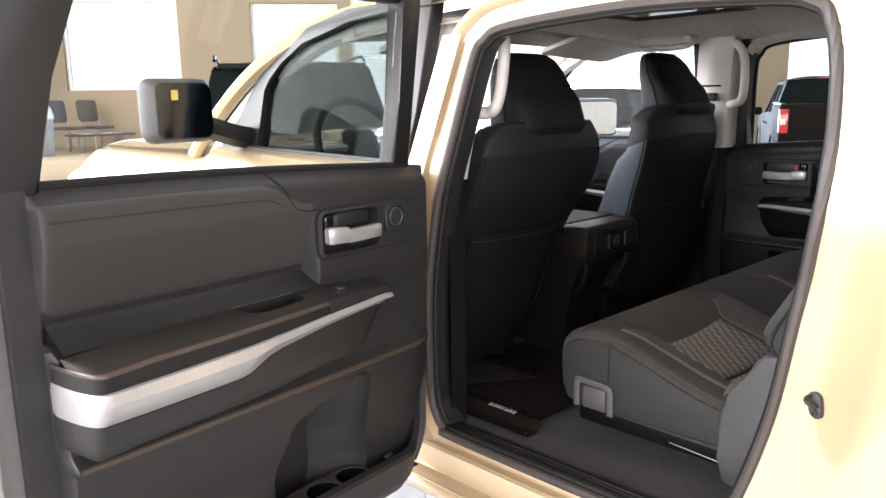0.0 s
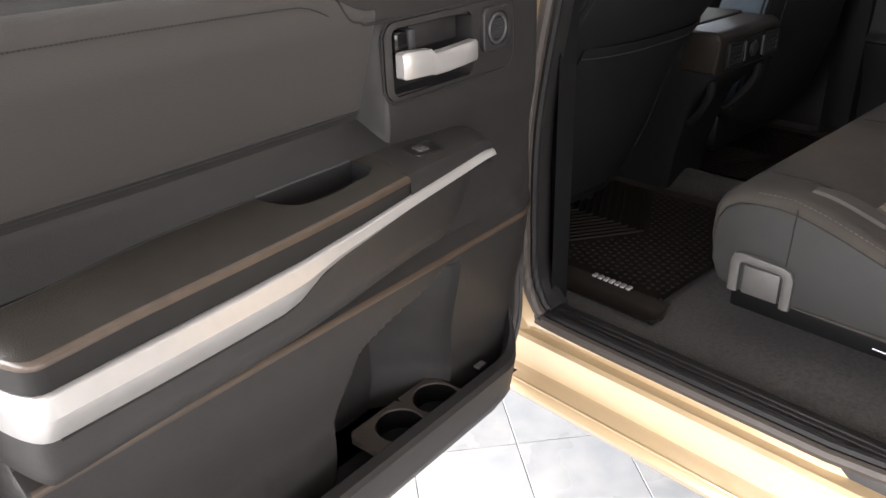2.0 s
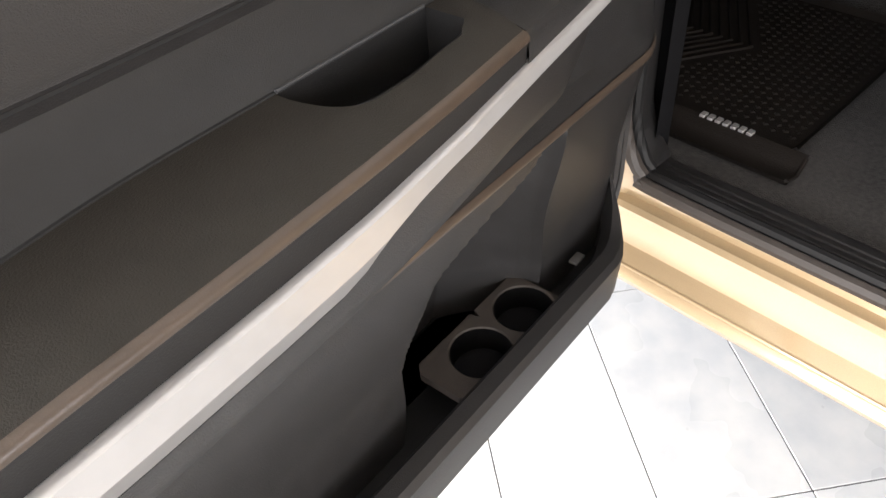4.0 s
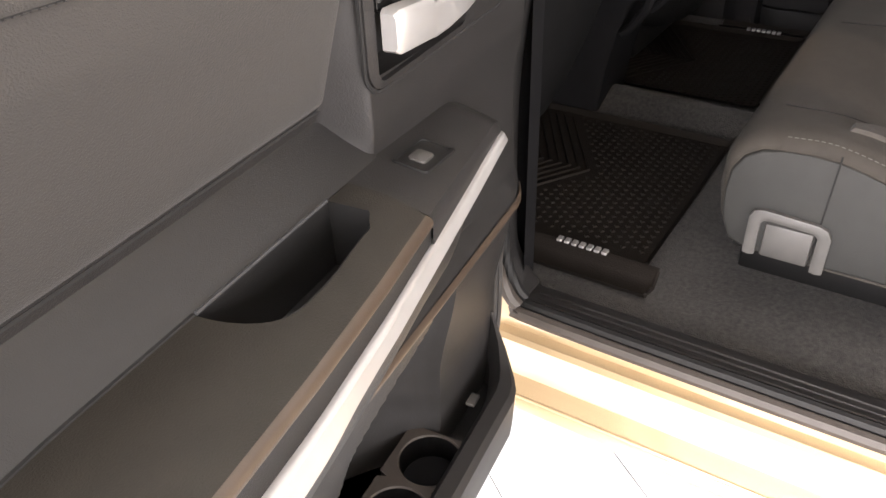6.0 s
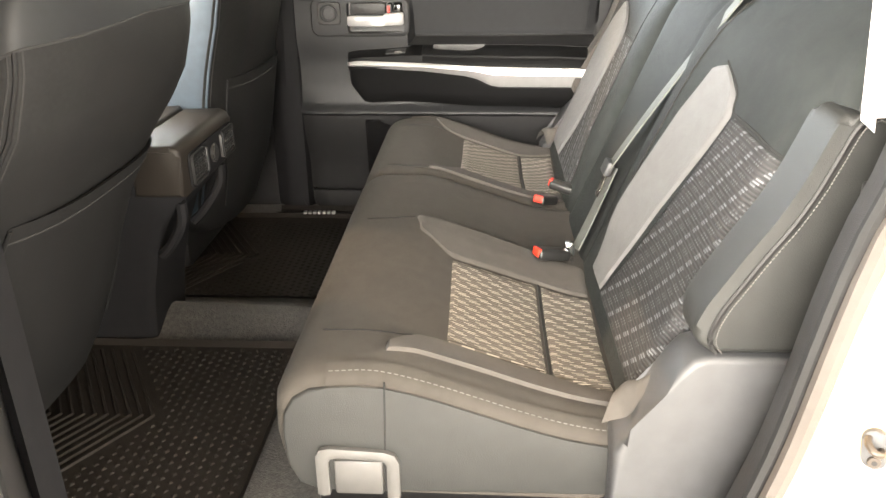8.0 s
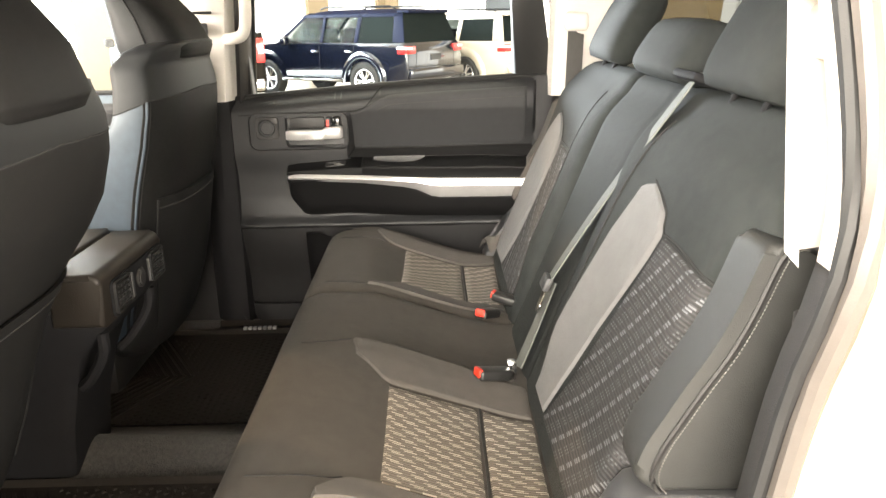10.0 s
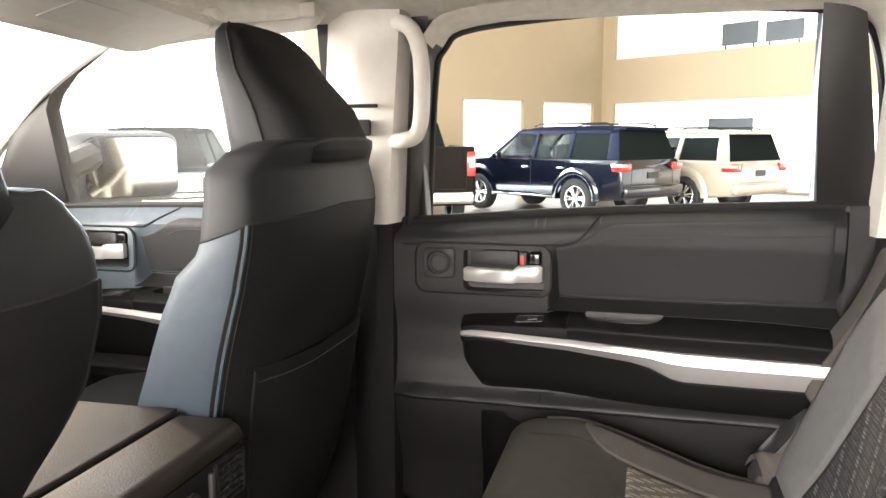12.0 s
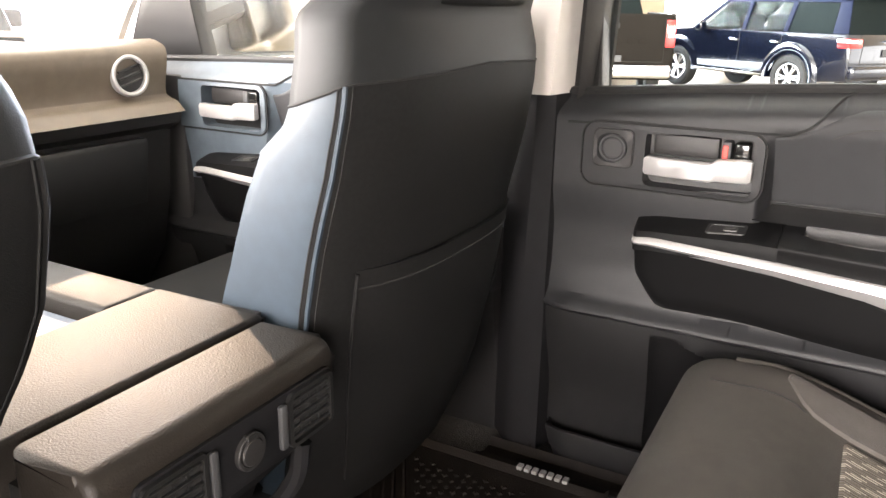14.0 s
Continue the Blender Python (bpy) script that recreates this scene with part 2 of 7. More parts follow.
def into(own, bm=None, P=None):
    """Map own by P and join it into bm, where one is given."""
    if P:
        for v in own.verts:
            v.co = P(*v.co)
    if bm is None:
        return own
    at = {v: bm.verts.new(v.co) for v in own.verts}
    for f in own.faces:
        try:
            nf = bm.faces.new([at[v] for v in f.verts])
            nf.material_index = f.material_index
        except ValueError:
            pass
    own.free()
    return bm


def prism(pts, d0, d1, r=0.0, seg=2, bm=None, P=None):
    """A polygon (a, b) drawn out along the third axis from d0 to d1. P(a, b, d) gives the world place."""
    own = bmesh.new()
    lo = [own.verts.new((a, b, d0)) for a, b in pts]
    hi = [own.verts.new((a, b, d1)) for a, b in pts]
    own.faces.new(lo)
    own.faces.new(hi[::-1])
    n = len(pts)
    for i in range(n):
        own.faces.new((lo[i], hi[i], hi[(i + 1) % n], lo[(i + 1) % n]))
    if r:
        rim = [e for e in own.edges if abs(e.verts[0].co.z - e.verts[1].co.z) < 1e-6]
        bmesh.ops.bevel(own, geom=rim, offset=r, segments=seg, profile=0.5, affect="EDGES")
    return into(own, bm, P)


def round_rect(a0, a1, b0, b1, r, n=5):
    pts = []
    for ca, cb, s in ((a1 - r, b1 - r, 0), (a0 + r, b1 - r, 90), (a0 + r, b0 + r, 180), (a1 - r, b0 + r, 270)):
        for i in range(n + 1):
            t = radians(s + 90 * i / n)
            pts.append((ca + r * math.cos(t), cb + r * math.sin(t)))
    return pts


def loft(rings, closed=True, caps=True, bm=None):
    """A skin over rings of places with the same count."""
    bm = bm or bmesh.new()
    vs = [[bm.verts.new(p) for p in ring] for ring in rings]
    n = len(rings[0])
    for a, b in zip(vs, vs[1:]):
        for i in range(n if closed else n - 1):
            j = (i + 1) % n
            bm.faces.new((a[i], a[j], b[j], b[i]))
    if caps and closed:
        bm.faces.new(vs[0][::-1])
        bm.faces.new(vs[-1])
    return bm


def sheet(f, us, vs, bm=None, thick=None, skip=None):
    """A grid f(u, v) of places; thick: a vector function for the back side."""
    bm = bm or bmesh.new()
    g = [[bm.verts.new(f(u, v)) for v in vs] for u in us]
    for i in range(len(us) - 1):
        for j in range(len(vs) - 1):
            if skip and skip((us[i] + us[i + 1]) / 2, (vs[j] + vs[j + 1]) / 2):
                continue
            bm.faces.new((g[i][j], g[i + 1][j], g[i + 1][j + 1], g[i][j + 1]))
    return bm


def smooth_path(pts, n=8):
    """Catmull-Rom through pts."""
    p = [Vector(q) for q in pts]
    p = [p[0] * 2 - p[1], *p, p[-1] * 2 - p[-2]]
    out = []
    for i in range(1, len(p) - 2):
        for k in range(n):
            t = k / n
            a, b, c, d = p[i - 1:i + 3]
            out.append(0.5 * ((2 * b) + (c - a) * t + (2 * a - 5 * b + 4 * c - d) * t * t + (3 * b - a - 3 * c + d) * t ** 3))
    out.append(p[-2])
    return out


def tube(pts, r, n=8, bm=None, flat=None, closed=False):
    """A round bar along pts; flat: (width direction, half width, half thickness) for a strap."""
    bm = bm or bmesh.new()
    pts = [Vector(p) for p in pts]
    rings = []
    up = Vector((0.13, 0.27, 0.95)).normalized()
    for i, p in enumerate(pts):
        if closed:
            d = pts[(i + 1) % len(pts)] - pts[i - 1]
        else:
            d = pts[min(i + 1, len(pts) - 1)] - pts[max(i - 1, 0)]
        d.normalize()
        rad = r[i] if isinstance(r, (list, tuple)) else r
        if flat:
            w = Vector(flat[0]).normalized()
            w = (w - d * w.dot(d)).normalized()
            h = d.cross(w)
            rings.append([p + w * flat[1] * a + h * flat[2] * b for a, b in ((1, 1), (-1, 1), (-1, -1), (1, -1))])
        else:
            a = d.cross(up)
            if a.length < 1e-3:
                a = d.cross(Vector((1, 0, 0)))
            a.normalize()
            b = d.cross(a)
            rings.append([p + (a * math.cos(2 * math.pi * k / n) + b * math.sin(2 * math.pi * k / n)) * rad for k in range(n)])
    if closed:
        rings.append(rings[0])
        return loft(rings, True, False, bm)
    return loft(rings, True, True, bm)


def disc(center, axis, r, depth, n=24, bm=None, hole=0.0):
    """A short round plate along axis, from center on; hole: the radius left open."""
    bm = bm or bmesh.new()
    axis = Vector(axis).normalized()
    a = axis.cross(Vector((0.2, 0.3, 0.9))).normalized()
    b = axis.cross(a)
    c = Vector(center)
    ring = lambda rad, d: [c + axis * d + (a * math.cos(2 * math.pi * k / n) + b * math.sin(2 * math.pi * k / n)) * rad for k in range(n)]
    ch = min(0.15 * depth, 0.1 * r)
    if hole:
        rings = [ring(r, 0), ring(r, depth - ch), ring(r - ch, depth), ring(hole + ch, depth), ring(hole, depth - ch), ring(hole, 0)]
        return loft([*rings, rings[0]], True, False, bm)
    return loft([ring(r, 0), ring(r, depth - ch), ring(r - ch, depth)], True, True, bm)


def oval(cx, cy, z, hw, hd, e=3.0, n=32):
    """A ring at height z: a squarish oval."""
    out = []
    for k in range(n):
        t = 2 * math.pi * k / n
        c, s = math.cos(t), math.sin(t)
        out.append(Vector((cx + hw * math.copysign(abs(c) ** (2 / e), c), cy + hd * math.copysign(abs(s) ** (2 / e), s), z)))
    return out


def lin(a, b, n):
    return [a + (b - a) * i / (n - 1) for i in range(n)]


def bumpf(x, c, w):
    """A smooth hump of half width w round c."""
    t = (x - c) / w
    return math.exp(-t * t)


def step01(x, a, b):
    t = max(0.0, min(1.0, (x - a) / (b - a)))
    return t * t * (3 - 2 * t)


# ---- the hall ----
def hall_wall(name, axis, at, lo, hi, openings, label, inner, mat=None):
    """A wall 0.3 m thick along E1 or E2, with openings (from, to, z0, z1) through it. inner: +1 or -1, the side of the room."""
    bm = bmesh.new()
    P = (lambda s, d, z: hall(at + d, s, z)) if axis == "E2" else (lambda s, d, z: hall(s, at + d, z))
    d0, d1 = (0, 0.3) if inner < 0 else (-0.3, 0)
    s = lo
    for o0, o1, z0, z1, *above in sorted(openings):
        box(s, o0, d0, d1, 0, CEIL, bm=bm, P=P)
        if z0 > 0:
            box(o0, o1, d0, d1, 0, z0, bm=bm, P=P)
        for q0, q1 in zip((z1, *above[1::2]), (*above[0::2], CEIL)):
            box(o0, o1, d0, d1, q0, q1, bm=bm, P=P)
        s = o1
    box(s, hi, d0, d1, 0, CEIL, bm=bm, P=P)
    return tagged(link(name, bm, mat or WALL), label, "wall", kind="structure")


A_OPEN = [(-8.85, -7.95, 0.05, 3.7), (-7.0, -4.5, 1.9, 3.9), (-2.9, -0.9, 1.9, 3.8), (-0.6, 9.0, 0.05, 8.9), (10.5, 12.6, 0.9, 3.6), (14.15, 16.6, 0.1, 2.68), (17.5, 19.9, 0.1, 2.68)]
B_OPEN = [(-8.0, 2.6, 0.05, 4.0), (3.0, 15.8, 0.05, 2.66, 4.08, 5.9)]
hall_wall("wall_north", "E2", WALL_A, WALL_D, WALL_B + 0.3, A_OPEN, "beige painted showroom wall with large bright windows", -1)
hall_wall("wall_east", "E1", WALL_B, WALL_C, WALL_A, B_OPEN, "beige showroom wall with lower and upper glazing", -1)
hall_wall("wall_south", "E2", WALL_C, WALL_D, WALL_B, [(-8.0, 15.0, 0.1, 4.4)], "beige showroom wall with a long shop window", 1)
hall_wall("wall_west", "E1", WALL_D, WALL_C, WALL_A, [(-9.9, 12.0, 0.9, 5.9)], "beige showroom wall with a long shop window", 1)
bm = box(WALL_C - 0.3, WALL_A + 0.3, WALL_D - 0.3, WALL_B + 0.3, CEIL, CEIL + 0.2, P=hall)
tagged(link("ceiling", bm, CEILING_PAINT), "white painted showroom ceiling", "ceiling", kind="structure")

# tiled floor: one sheet to the horizon, and single tiles round the open door
TILE_A, TILE_B, JOINT = 0.64, 0.32, 0.003


def tile_material():
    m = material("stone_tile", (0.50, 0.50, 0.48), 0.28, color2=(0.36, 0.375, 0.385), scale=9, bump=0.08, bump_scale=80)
    nt = m.node_tree
    b = nt.nodes["Principled BSDF"]
    info = nt.nodes.new("ShaderNodeObjectInfo")
    mr = nt.nodes.new("ShaderNodeMapRange")
    mr.inputs["To Min"].default_value, mr.inputs["To Max"].default_value = 0.9, 1.05
    hsv = nt.nodes.new("ShaderNodeHueSaturation")
    src = b.inputs["Base Color"].links[0].from_socket
    nt.links.new(info.outputs["Random"], mr.inputs["Value"])
    nt.links.new(mr.outputs[0], hsv.inputs["Value"])
    nt.links.new(src, hsv.inputs["Color"])
    nt.links.new(hsv.outputs[0], b.inputs["Base Color"])
    return m


TILE = tile_material()
GROUT = material("grey_grout", (0.10, 0.10, 0.10), 0.9, bump=0.3)


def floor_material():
    """The same tiles further off, with their joints; weaker light painted in as darker tan."""
    m = material("stone_tile_floor_dimmed", (0.25, 0.212, 0.165), 0.35, spec=0.25, color2=(0.205, 0.178, 0.142), scale=7, bump=0.05, bump_scale=80)
    nt = m.node_tree
    b = nt.nodes["Principled BSDF"]
    tc, mp = nt.nodes.new("ShaderNodeTexCoord"), nt.nodes.new("ShaderNodeMapping")
    mp.inputs["Rotation"].default_value = (0, 0, -math.atan2(E1.y, E1.x))
    br = nt.nodes.new("ShaderNodeTexBrick")
    br.offset = 0.0
    for key, v in (("Scale", 1.0), ("Mortar Size", 0.003), ("Brick Width", TILE_A), ("Row Height", TILE_B), ("Mortar Smooth", 0.1)):
        br.inputs[key].default_value = v
    mix = nt.nodes.new("ShaderNodeMix")
    mix.data_type = "RGBA"
    mix.inputs[7].default_value = (0.10, 0.10, 0.10, 1)
    src = b.inputs["Base Color"].links[0].from_socket
    nt.links.new(tc.outputs["Object"], mp.inputs["Vector"])
    nt.links.new(mp.outputs[0], br.inputs["Vector"])
    nt.links.new(br.outputs["Fac"], mix.inputs[0])
    nt.links.new(src, mix.inputs[6])
    nt.links.new(mix.outputs[2], b.inputs["Base Color"])
    return m


FLOOR = floor_material()
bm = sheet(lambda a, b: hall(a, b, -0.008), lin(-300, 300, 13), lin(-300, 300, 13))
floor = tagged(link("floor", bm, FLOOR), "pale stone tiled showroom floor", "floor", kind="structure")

# backdrops of daylight outside the windows
for name, at, target, w, h in (("backdrop_front", hall(WALL_A + 4, 6, 1.3), hall(0, 6, 1.3), 44, 7), ("backdrop_far", hall(3, WALL_B + 4, 2.6), hall(3, 0, 2.6), 40, 9)):
    bm = bmesh.new()
    m4 = look(at, target)
    bm.faces.new([bm.verts.new(m4 @ Vector((x, y, 0))) for x, y in ((-w / 2, -h / 2), (w / 2, -h / 2), (w / 2, h / 2), (-w / 2, h / 2))])
    tagged(link(name, bm, DAYLIGHT), "bright hazy daylight outside the windows", "backdrop", kind="structure")


def window_grid(name, axis, at, s0, s1, z0, z1, uprights, rails):
    """A white window frame with glass, its bars across the opening."""
    P = (lambda s, d, z: hall(at + d, s, z)) if axis == "E2" else (lambda s, d, z: hall(s, at + d, z))
    t = thing(name, P((s0 + s1) / 2, 0.15, z0), "white framed showroom window with clear glass", "window", "showroom windows", "structure")
    bm = bmesh.new()
    for x in (s0 + 0.04, s1 - 0.04):
        box(x - 0.04, x + 0.04, 0.1, 0.2, z0, z1, 0.005, 1, bm, P)
    for z in (z0 + 0.04, z1 - 0.04):
        box(s0 + 0.08, s1 - 0.08, 0.1, 0.2, z - 0.04, z + 0.04, 0.005, 1, bm, P)
    part("window_frame", bm, WHITE_FRAME, t)
    for i in range(1, uprights):
        x = s0 + (s1 - s0) * i / uprights
        part("mullion", box(x - 0.03, x + 0.03, 0.11, 0.19, z0 + 0.08, z1 - 0.08, 0.004, 1, None, P), WHITE_FRAME, t)
    for z in rails:
        part("transom", box(s0 + 0.08, s1 - 0.08, 0.115, 0.185, z - 0.03, z + 0.03, 0.004, 1, None, P), WHITE_FRAME, t)
    return t


for s0, s1, z0, z1, *_ in A_OPEN:
    window_grid("window", "E2", WALL_A, s0, s1, z0, z1, 5 if s1 - s0 > 5 else 1, [2.6, 4.6, 6.6] if s1 - s0 > 5 else [])
window_grid("window", "E1", WALL_B, 3.0, 15.8, 0.05, 2.66, 8, [2.2])
window_grid("window", "E1", WALL_B, 3.0, 15.8, 4.08, 5.9, 9, [])
window_grid("window", "E1", WALL_B, -8.0, 2.6, 0.05, 4.0, 6, [2.6])

# ---- the cab of the pickup ----
def body_x(z):
    """Half width of the outer body at height z."""
    return 0.985 - max(0.0, z - 1.38) * 0.26 - max(0.0, 0.75 - z) * 0.02


def both(f):
    for side in (-1, 1):
        f(side)


truck = thing("pickup_truck", (0, 0.4, 0), "sand coloured crew cab pickup truck with an open rear door", "pickup truck")

# carpeted floor with its tunnel
def floor_z(x, y):
    return 0.662 + 0.055 * math.exp(-(x / 0.072) ** 2) - 0.004 * math.cos(9 * x) * math.cos(7 * y)


bm = sheet(lambda x, y: (x, y, floor_z(x, y)), lin(-0.875, 0.875, 71), lin(-0.98, 1.5, 50))
part("floor_carpet", bm, CARPET, truck, "dark grey looped carpet on the cab floor")
bm = box(-0.95, 0.95, -1.0, 1.55, 0.50, 0.64)
part("floor_pan", bm, PLASTIC_BLACK, truck)


def sill(side):
    P = lambda a, b, d: (side * a, d, b)
    y0, y1 = -0.72, 1.4
    base = prism([(0.86, 0.645), (0.865, 0.685), (0.88, 0.69), (0.945, 0.688), (0.955, 0.675), (0.955, 0.63), (0.86, 0.63)], y0, y1, P=P)
    sc = part("scuff_plate", base, PLASTIC, truck, "black ribbed plastic door sill plate")
    for k in range(4):
        x = 0.888 + k * 0.0145
        part("rib", box(x, x + 0.005, -0.64, 0.24, 0.688, 0.6925, 0.0015, 1, P=lambda a, b, c: (side * a, b, c)), PLASTIC, sc)
    rock = [(0.955, 0.655), (0.982, 0.655), (0.990, 0.648), (0.997, 0.606), (1.003, 0.590), (1.012, 0.585), (1.030, 0.578), (1.040, 0.569), (1.047, 0.556), (1.042, 0.543),
            (1.020, 0.518), (0.985, 0.485), (0.955, 0.46)]
    part("rocker_panel", prism(rock, -1.0, 1.45, P=P), GOLD, truck, "sand metallic painted rocker panel")
    part("rocker_step_line", tube([(side * 1.036, -1.0, 0.574), (side * 1.036, 1.45, 0.574)], 0.003), GOLD, truck)


both(sill)

# the outline of the rear door opening, y and z, from the sill forward and round
OPEN = [(-0.52, 0.668), (0.19, 0.668), (0.262, 0.69), (0.305, 0.76), (0.315, 0.86), (0.312, 1.12), (0.262, 1.42), (0.225, 1.72), (0.19, 1.79), (0.10, 1.825),
        (-0.25, 1.845), (-0.56, 1.835), (-0.66, 1.815), (-0.705, 1.77), (-0.735, 1.65), (-0.748, 1.45), (-0.742, 1.2), (-0.71, 1.0), (-0.66, 0.82), (-0.61, 0.72)]


def opening_path(off, side, dx=0.0, n=5, wide=0.0, deep=0.0):
    """The closed outline moved outwards by off, on the body's side; deep: how far the rear jamb goes in and forward."""
    c = Vector((-0.2, 1.25))
    pts = []
    m = len(OPEN)
    for i, p in enumerate(OPEN):
        a, b = Vector(OPEN[i - 1]), Vector(OPEN[(i + 1) % m])
        d = (b - a).normalized()
        nrm = Vector((d.y, -d.x))
        if nrm.dot(Vector(p) - c) < 0:
            nrm = -nrm
        q = Vector(p) + nrm * (off + wide * step01(-p[0], 0.45, 0.66))
        q.y += 0.032 * step01(q.y, 1.72, 1.82) if side > 0 else 0.0
        q.x += deep * step01(-p[0], 0.45, 0.66) * step01(p[1], 1.50, 1.25)
        pts.append(q)
    loop = smooth_path([(q.x, q.y, 0) for q in [*pts, pts[0]]], n)[:-1]
    return [Vector((side * (body_x(q.y) + dx - deep * step01(-q.x - deep, 0.36, 0.60) * step01(q.y, 1.50, 1.25)), q.x, q.y)) for q in loop]


def opening(side):
    # painted flange round the opening, then the rubber seals and the inner trim strip
    D = 0.038
    rings = [opening_path(0.075, side, 0.0, wide=0.10), opening_path(0.060, side, 0.002, wide=0.09, deep=0.004), opening_path(0.050, side, -0.004, wide=0.07, deep=0.022), opening_path(0.038, side, -0.018, wide=0.04, deep=0.036), opening_path(0.030, side, -0.020, wide=0.02, deep=0.038), opening_path(-0.004, side, -0.026, deep=D)]
    part("door_aperture", loft(rings, True, False), GOLD, truck, "sand painted flange round the door opening")
    s = part("door_seal", tube(opening_path(-0.012, side, -0.030, deep=D), 0.0125, 8, closed=True), RUBBER_TRIM, truck, "black rubber door seal")
    part("seal_lip", tube(opening_path(-0.024, side, -0.046, deep=D), 0.010, 8, closed=True), RUBBER, s)
    rings = [opening_path(-0.014, side, -0.035, deep=D), opening_path(-0.024, side, -0.05, deep=D), opening_path(-0.020, side, -0.10, deep=D), opening_path(0.0, side, -0.13, deep=D)]
    bm = loft(rings, True, False)
    for f in bm.faces:
        q = f.calc_center_median()
        f.material_index = 1 if q.z > 1.79 or (q.z > 1.42 and q.y < -0.5) else 0
    part("aperture_trim", bm, [PLASTIC, HEADLINER], truck, "charcoal plastic aperture trim, pale along the roof")


both(opening)


def side_panels(side):
    """Outer skin behind and in front of the rear door opening, and above it."""
    loop = opening_path(0.075, side, 0.0, wide=0.10)
    rear = [p for p in loop if p.y < -0.3 and p.z > 0.6]
    rear.sort(key=lambda p: p.z)
    rows = []
    for k in range(25):
        t = k / 24
        i = t * (len(rear) - 1)
        a, b = rear[int(i)], rear[min(int(i) + 1, len(rear) - 1)]
        p = a.lerp(b, i - int(i))
        rows.append([Vector((side * (body_x(p.z) + 0.0 + 0.006 * math.sin(math.pi * s)), p.y + (-1.25 - p.y) * s, p.z)) for s in (0, 0.1, 0.3, 0.6, 1)])
    part("cab_corner_panel", loft(rows, False, False), GOLD, truck, "sand painted cab corner behind the rear door")
    if side > 0:
        # between the doors and the closed rear door skin
        return
    rows = []
    for z in lin(0.60, 1.80, 20):
        y = 0.395 - max(0, z - 1.15) * 0.16
        rows.append([Vector((side * body_x(z), y - 0.05, z)), Vector((side * (body_x(z) + 0.004), y + 0.015, z)), Vector((side * (body_x(z) - 0.03), y + 0.02, z))])
    part("pillar_skin", loft(rows, False, False), GOLD, truck, "sand painted pillar between the doors")


both(side_panels)

# roof, headliner
def roof_z(x, y):
    return 1.985 - 0.035 * (x / 0.75) ** 4 - 0.03 * (x / 0.75) ** 2 - 0.05 * max(0, (y - 0.4) / 0.5) ** 2 * 0.6 - 0.03 * max(0, (-0.5 - y) / 0.4) ** 2


bm = sheet(lambda x, y: (x, y, roof_z(x, y)), lin(-0.84, 0.84, 31), lin(-1.08, 0.95, 25))
part("roof_skin", bm, GOLD, truck, "sand painted roof")


def liner_z(x, y):
    return roof_z(x, y) - 0.045 - 0.02 * step01(abs(x), 0.55, 0.85)


HOLE = (-0.40, 0.40, 0.02, 0.50)


def in_hole(x, y):
    return HOLE[0] < x < HOLE[1] and HOLE[2] < y < HOLE[3]


xs = sorted(set([*lin(-0.81, 0.81, 37), HOLE[0], HOLE[1]]))
ys = sorted(set([*lin(-0.98, 0.90, 37), HOLE[2], HOLE[3]]))
part("headliner", sheet(lambda x, y: (x, y, liner_z(x, y)), xs, ys, skip=in_hole), HEADLINER, truck, "pale grey cloth headliner with a sunroof opening")
part("sunroof_shade", box(HOLE[0] - 0.01, HOLE[1] + 0.01, HOLE[2] - 0.01, HOLE[3] + 0.01, 1.958, 1.966), HEADLINER, truck, "pale sunroof sunshade")
part("sunroof_rim", tube([(HOLE[0], HOLE[2], 1.932), (HOLE[1], HOLE[2], 1.932), (HOLE[1], HOLE[3], 1.928), (HOLE[0], HOLE[3], 1.928)], 0.008, closed=True), PLASTIC_GREY, truck)


# pillar trims between front and rear doors, with the grab handles
def pillar(side):
    def col(z, w0, w1, x0, x1, y, tip):
        return [Vector((side * x0, y - w0, z)), Vector((side * x1, y - w0 * 0.7, z)), Vector((side * (x1 - 0.012), y + tip - 0.03, z)), Vector((side * x1, y + tip, z)), Vector((side * x0, y + w1, z))]
    lower = [col(z, 0.075, 0.10, 0.90, 0.815, 0.345, 0.022 - 0.012 * step01(z, 0.9, 1.4)) for z in lin(0.67, 1.402, 12)]
    part("pillar_trim_lower", loft(lower, False, False), MATTE_BLACK, truck, "charcoal lower pillar trim")
    upper = [col(z, 0.07, 0.15, 0.89 - (z - 1.42) * 0.2, 0.795 - (z - 1.42) * 0.14, 0.345 - (z - 1.42) * 0.12, 0.06) for z in lin(1.402, 1.86, 10)]
    up = part("pillar_trim_upper", loft(upper, False, False), TRIM_LIGHT, truck, "pale grey upper pillar trim")
    x, y = 0.765, 0.262
    g = smooth_path([(side * (x + 0.02), y + 0.02, 1.83), (side * (x - 0.02), y - 0.01, 1.835), (side * (x - 0.03), y - 0.045, 1.815), (side * (x - 0.02), y - 0.06, 1.76), (side * (x - 0.008), y - 0.058, 1.66),
                     (side * (x + 0.0), y - 0.045, 1.605), (side * (x + 0.0), y - 0.015, 1.59), (side * (x + 0.03), y + 0.025, 1.59)], 6)
    part("grab_handle", tube(g, 0.0175, 10), TRIM_LIGHT, up, "pale grey moulded grab handle")
    part("belt_slot", box(0.745, 0.752, 0.30, 0.40, 1.66, 1.668, 0.002, 1, P=lambda a, b, c: (side * a, b, c)), SEAM, up)
    part("belt_slide", box(0.74, 0.752, 0.315, 0.385, 1.60, 1.635, 0.005, 2, P=lambda a, b, c: (side * a, b, c)), PLASTIC_GREY, up)


both(pillar)


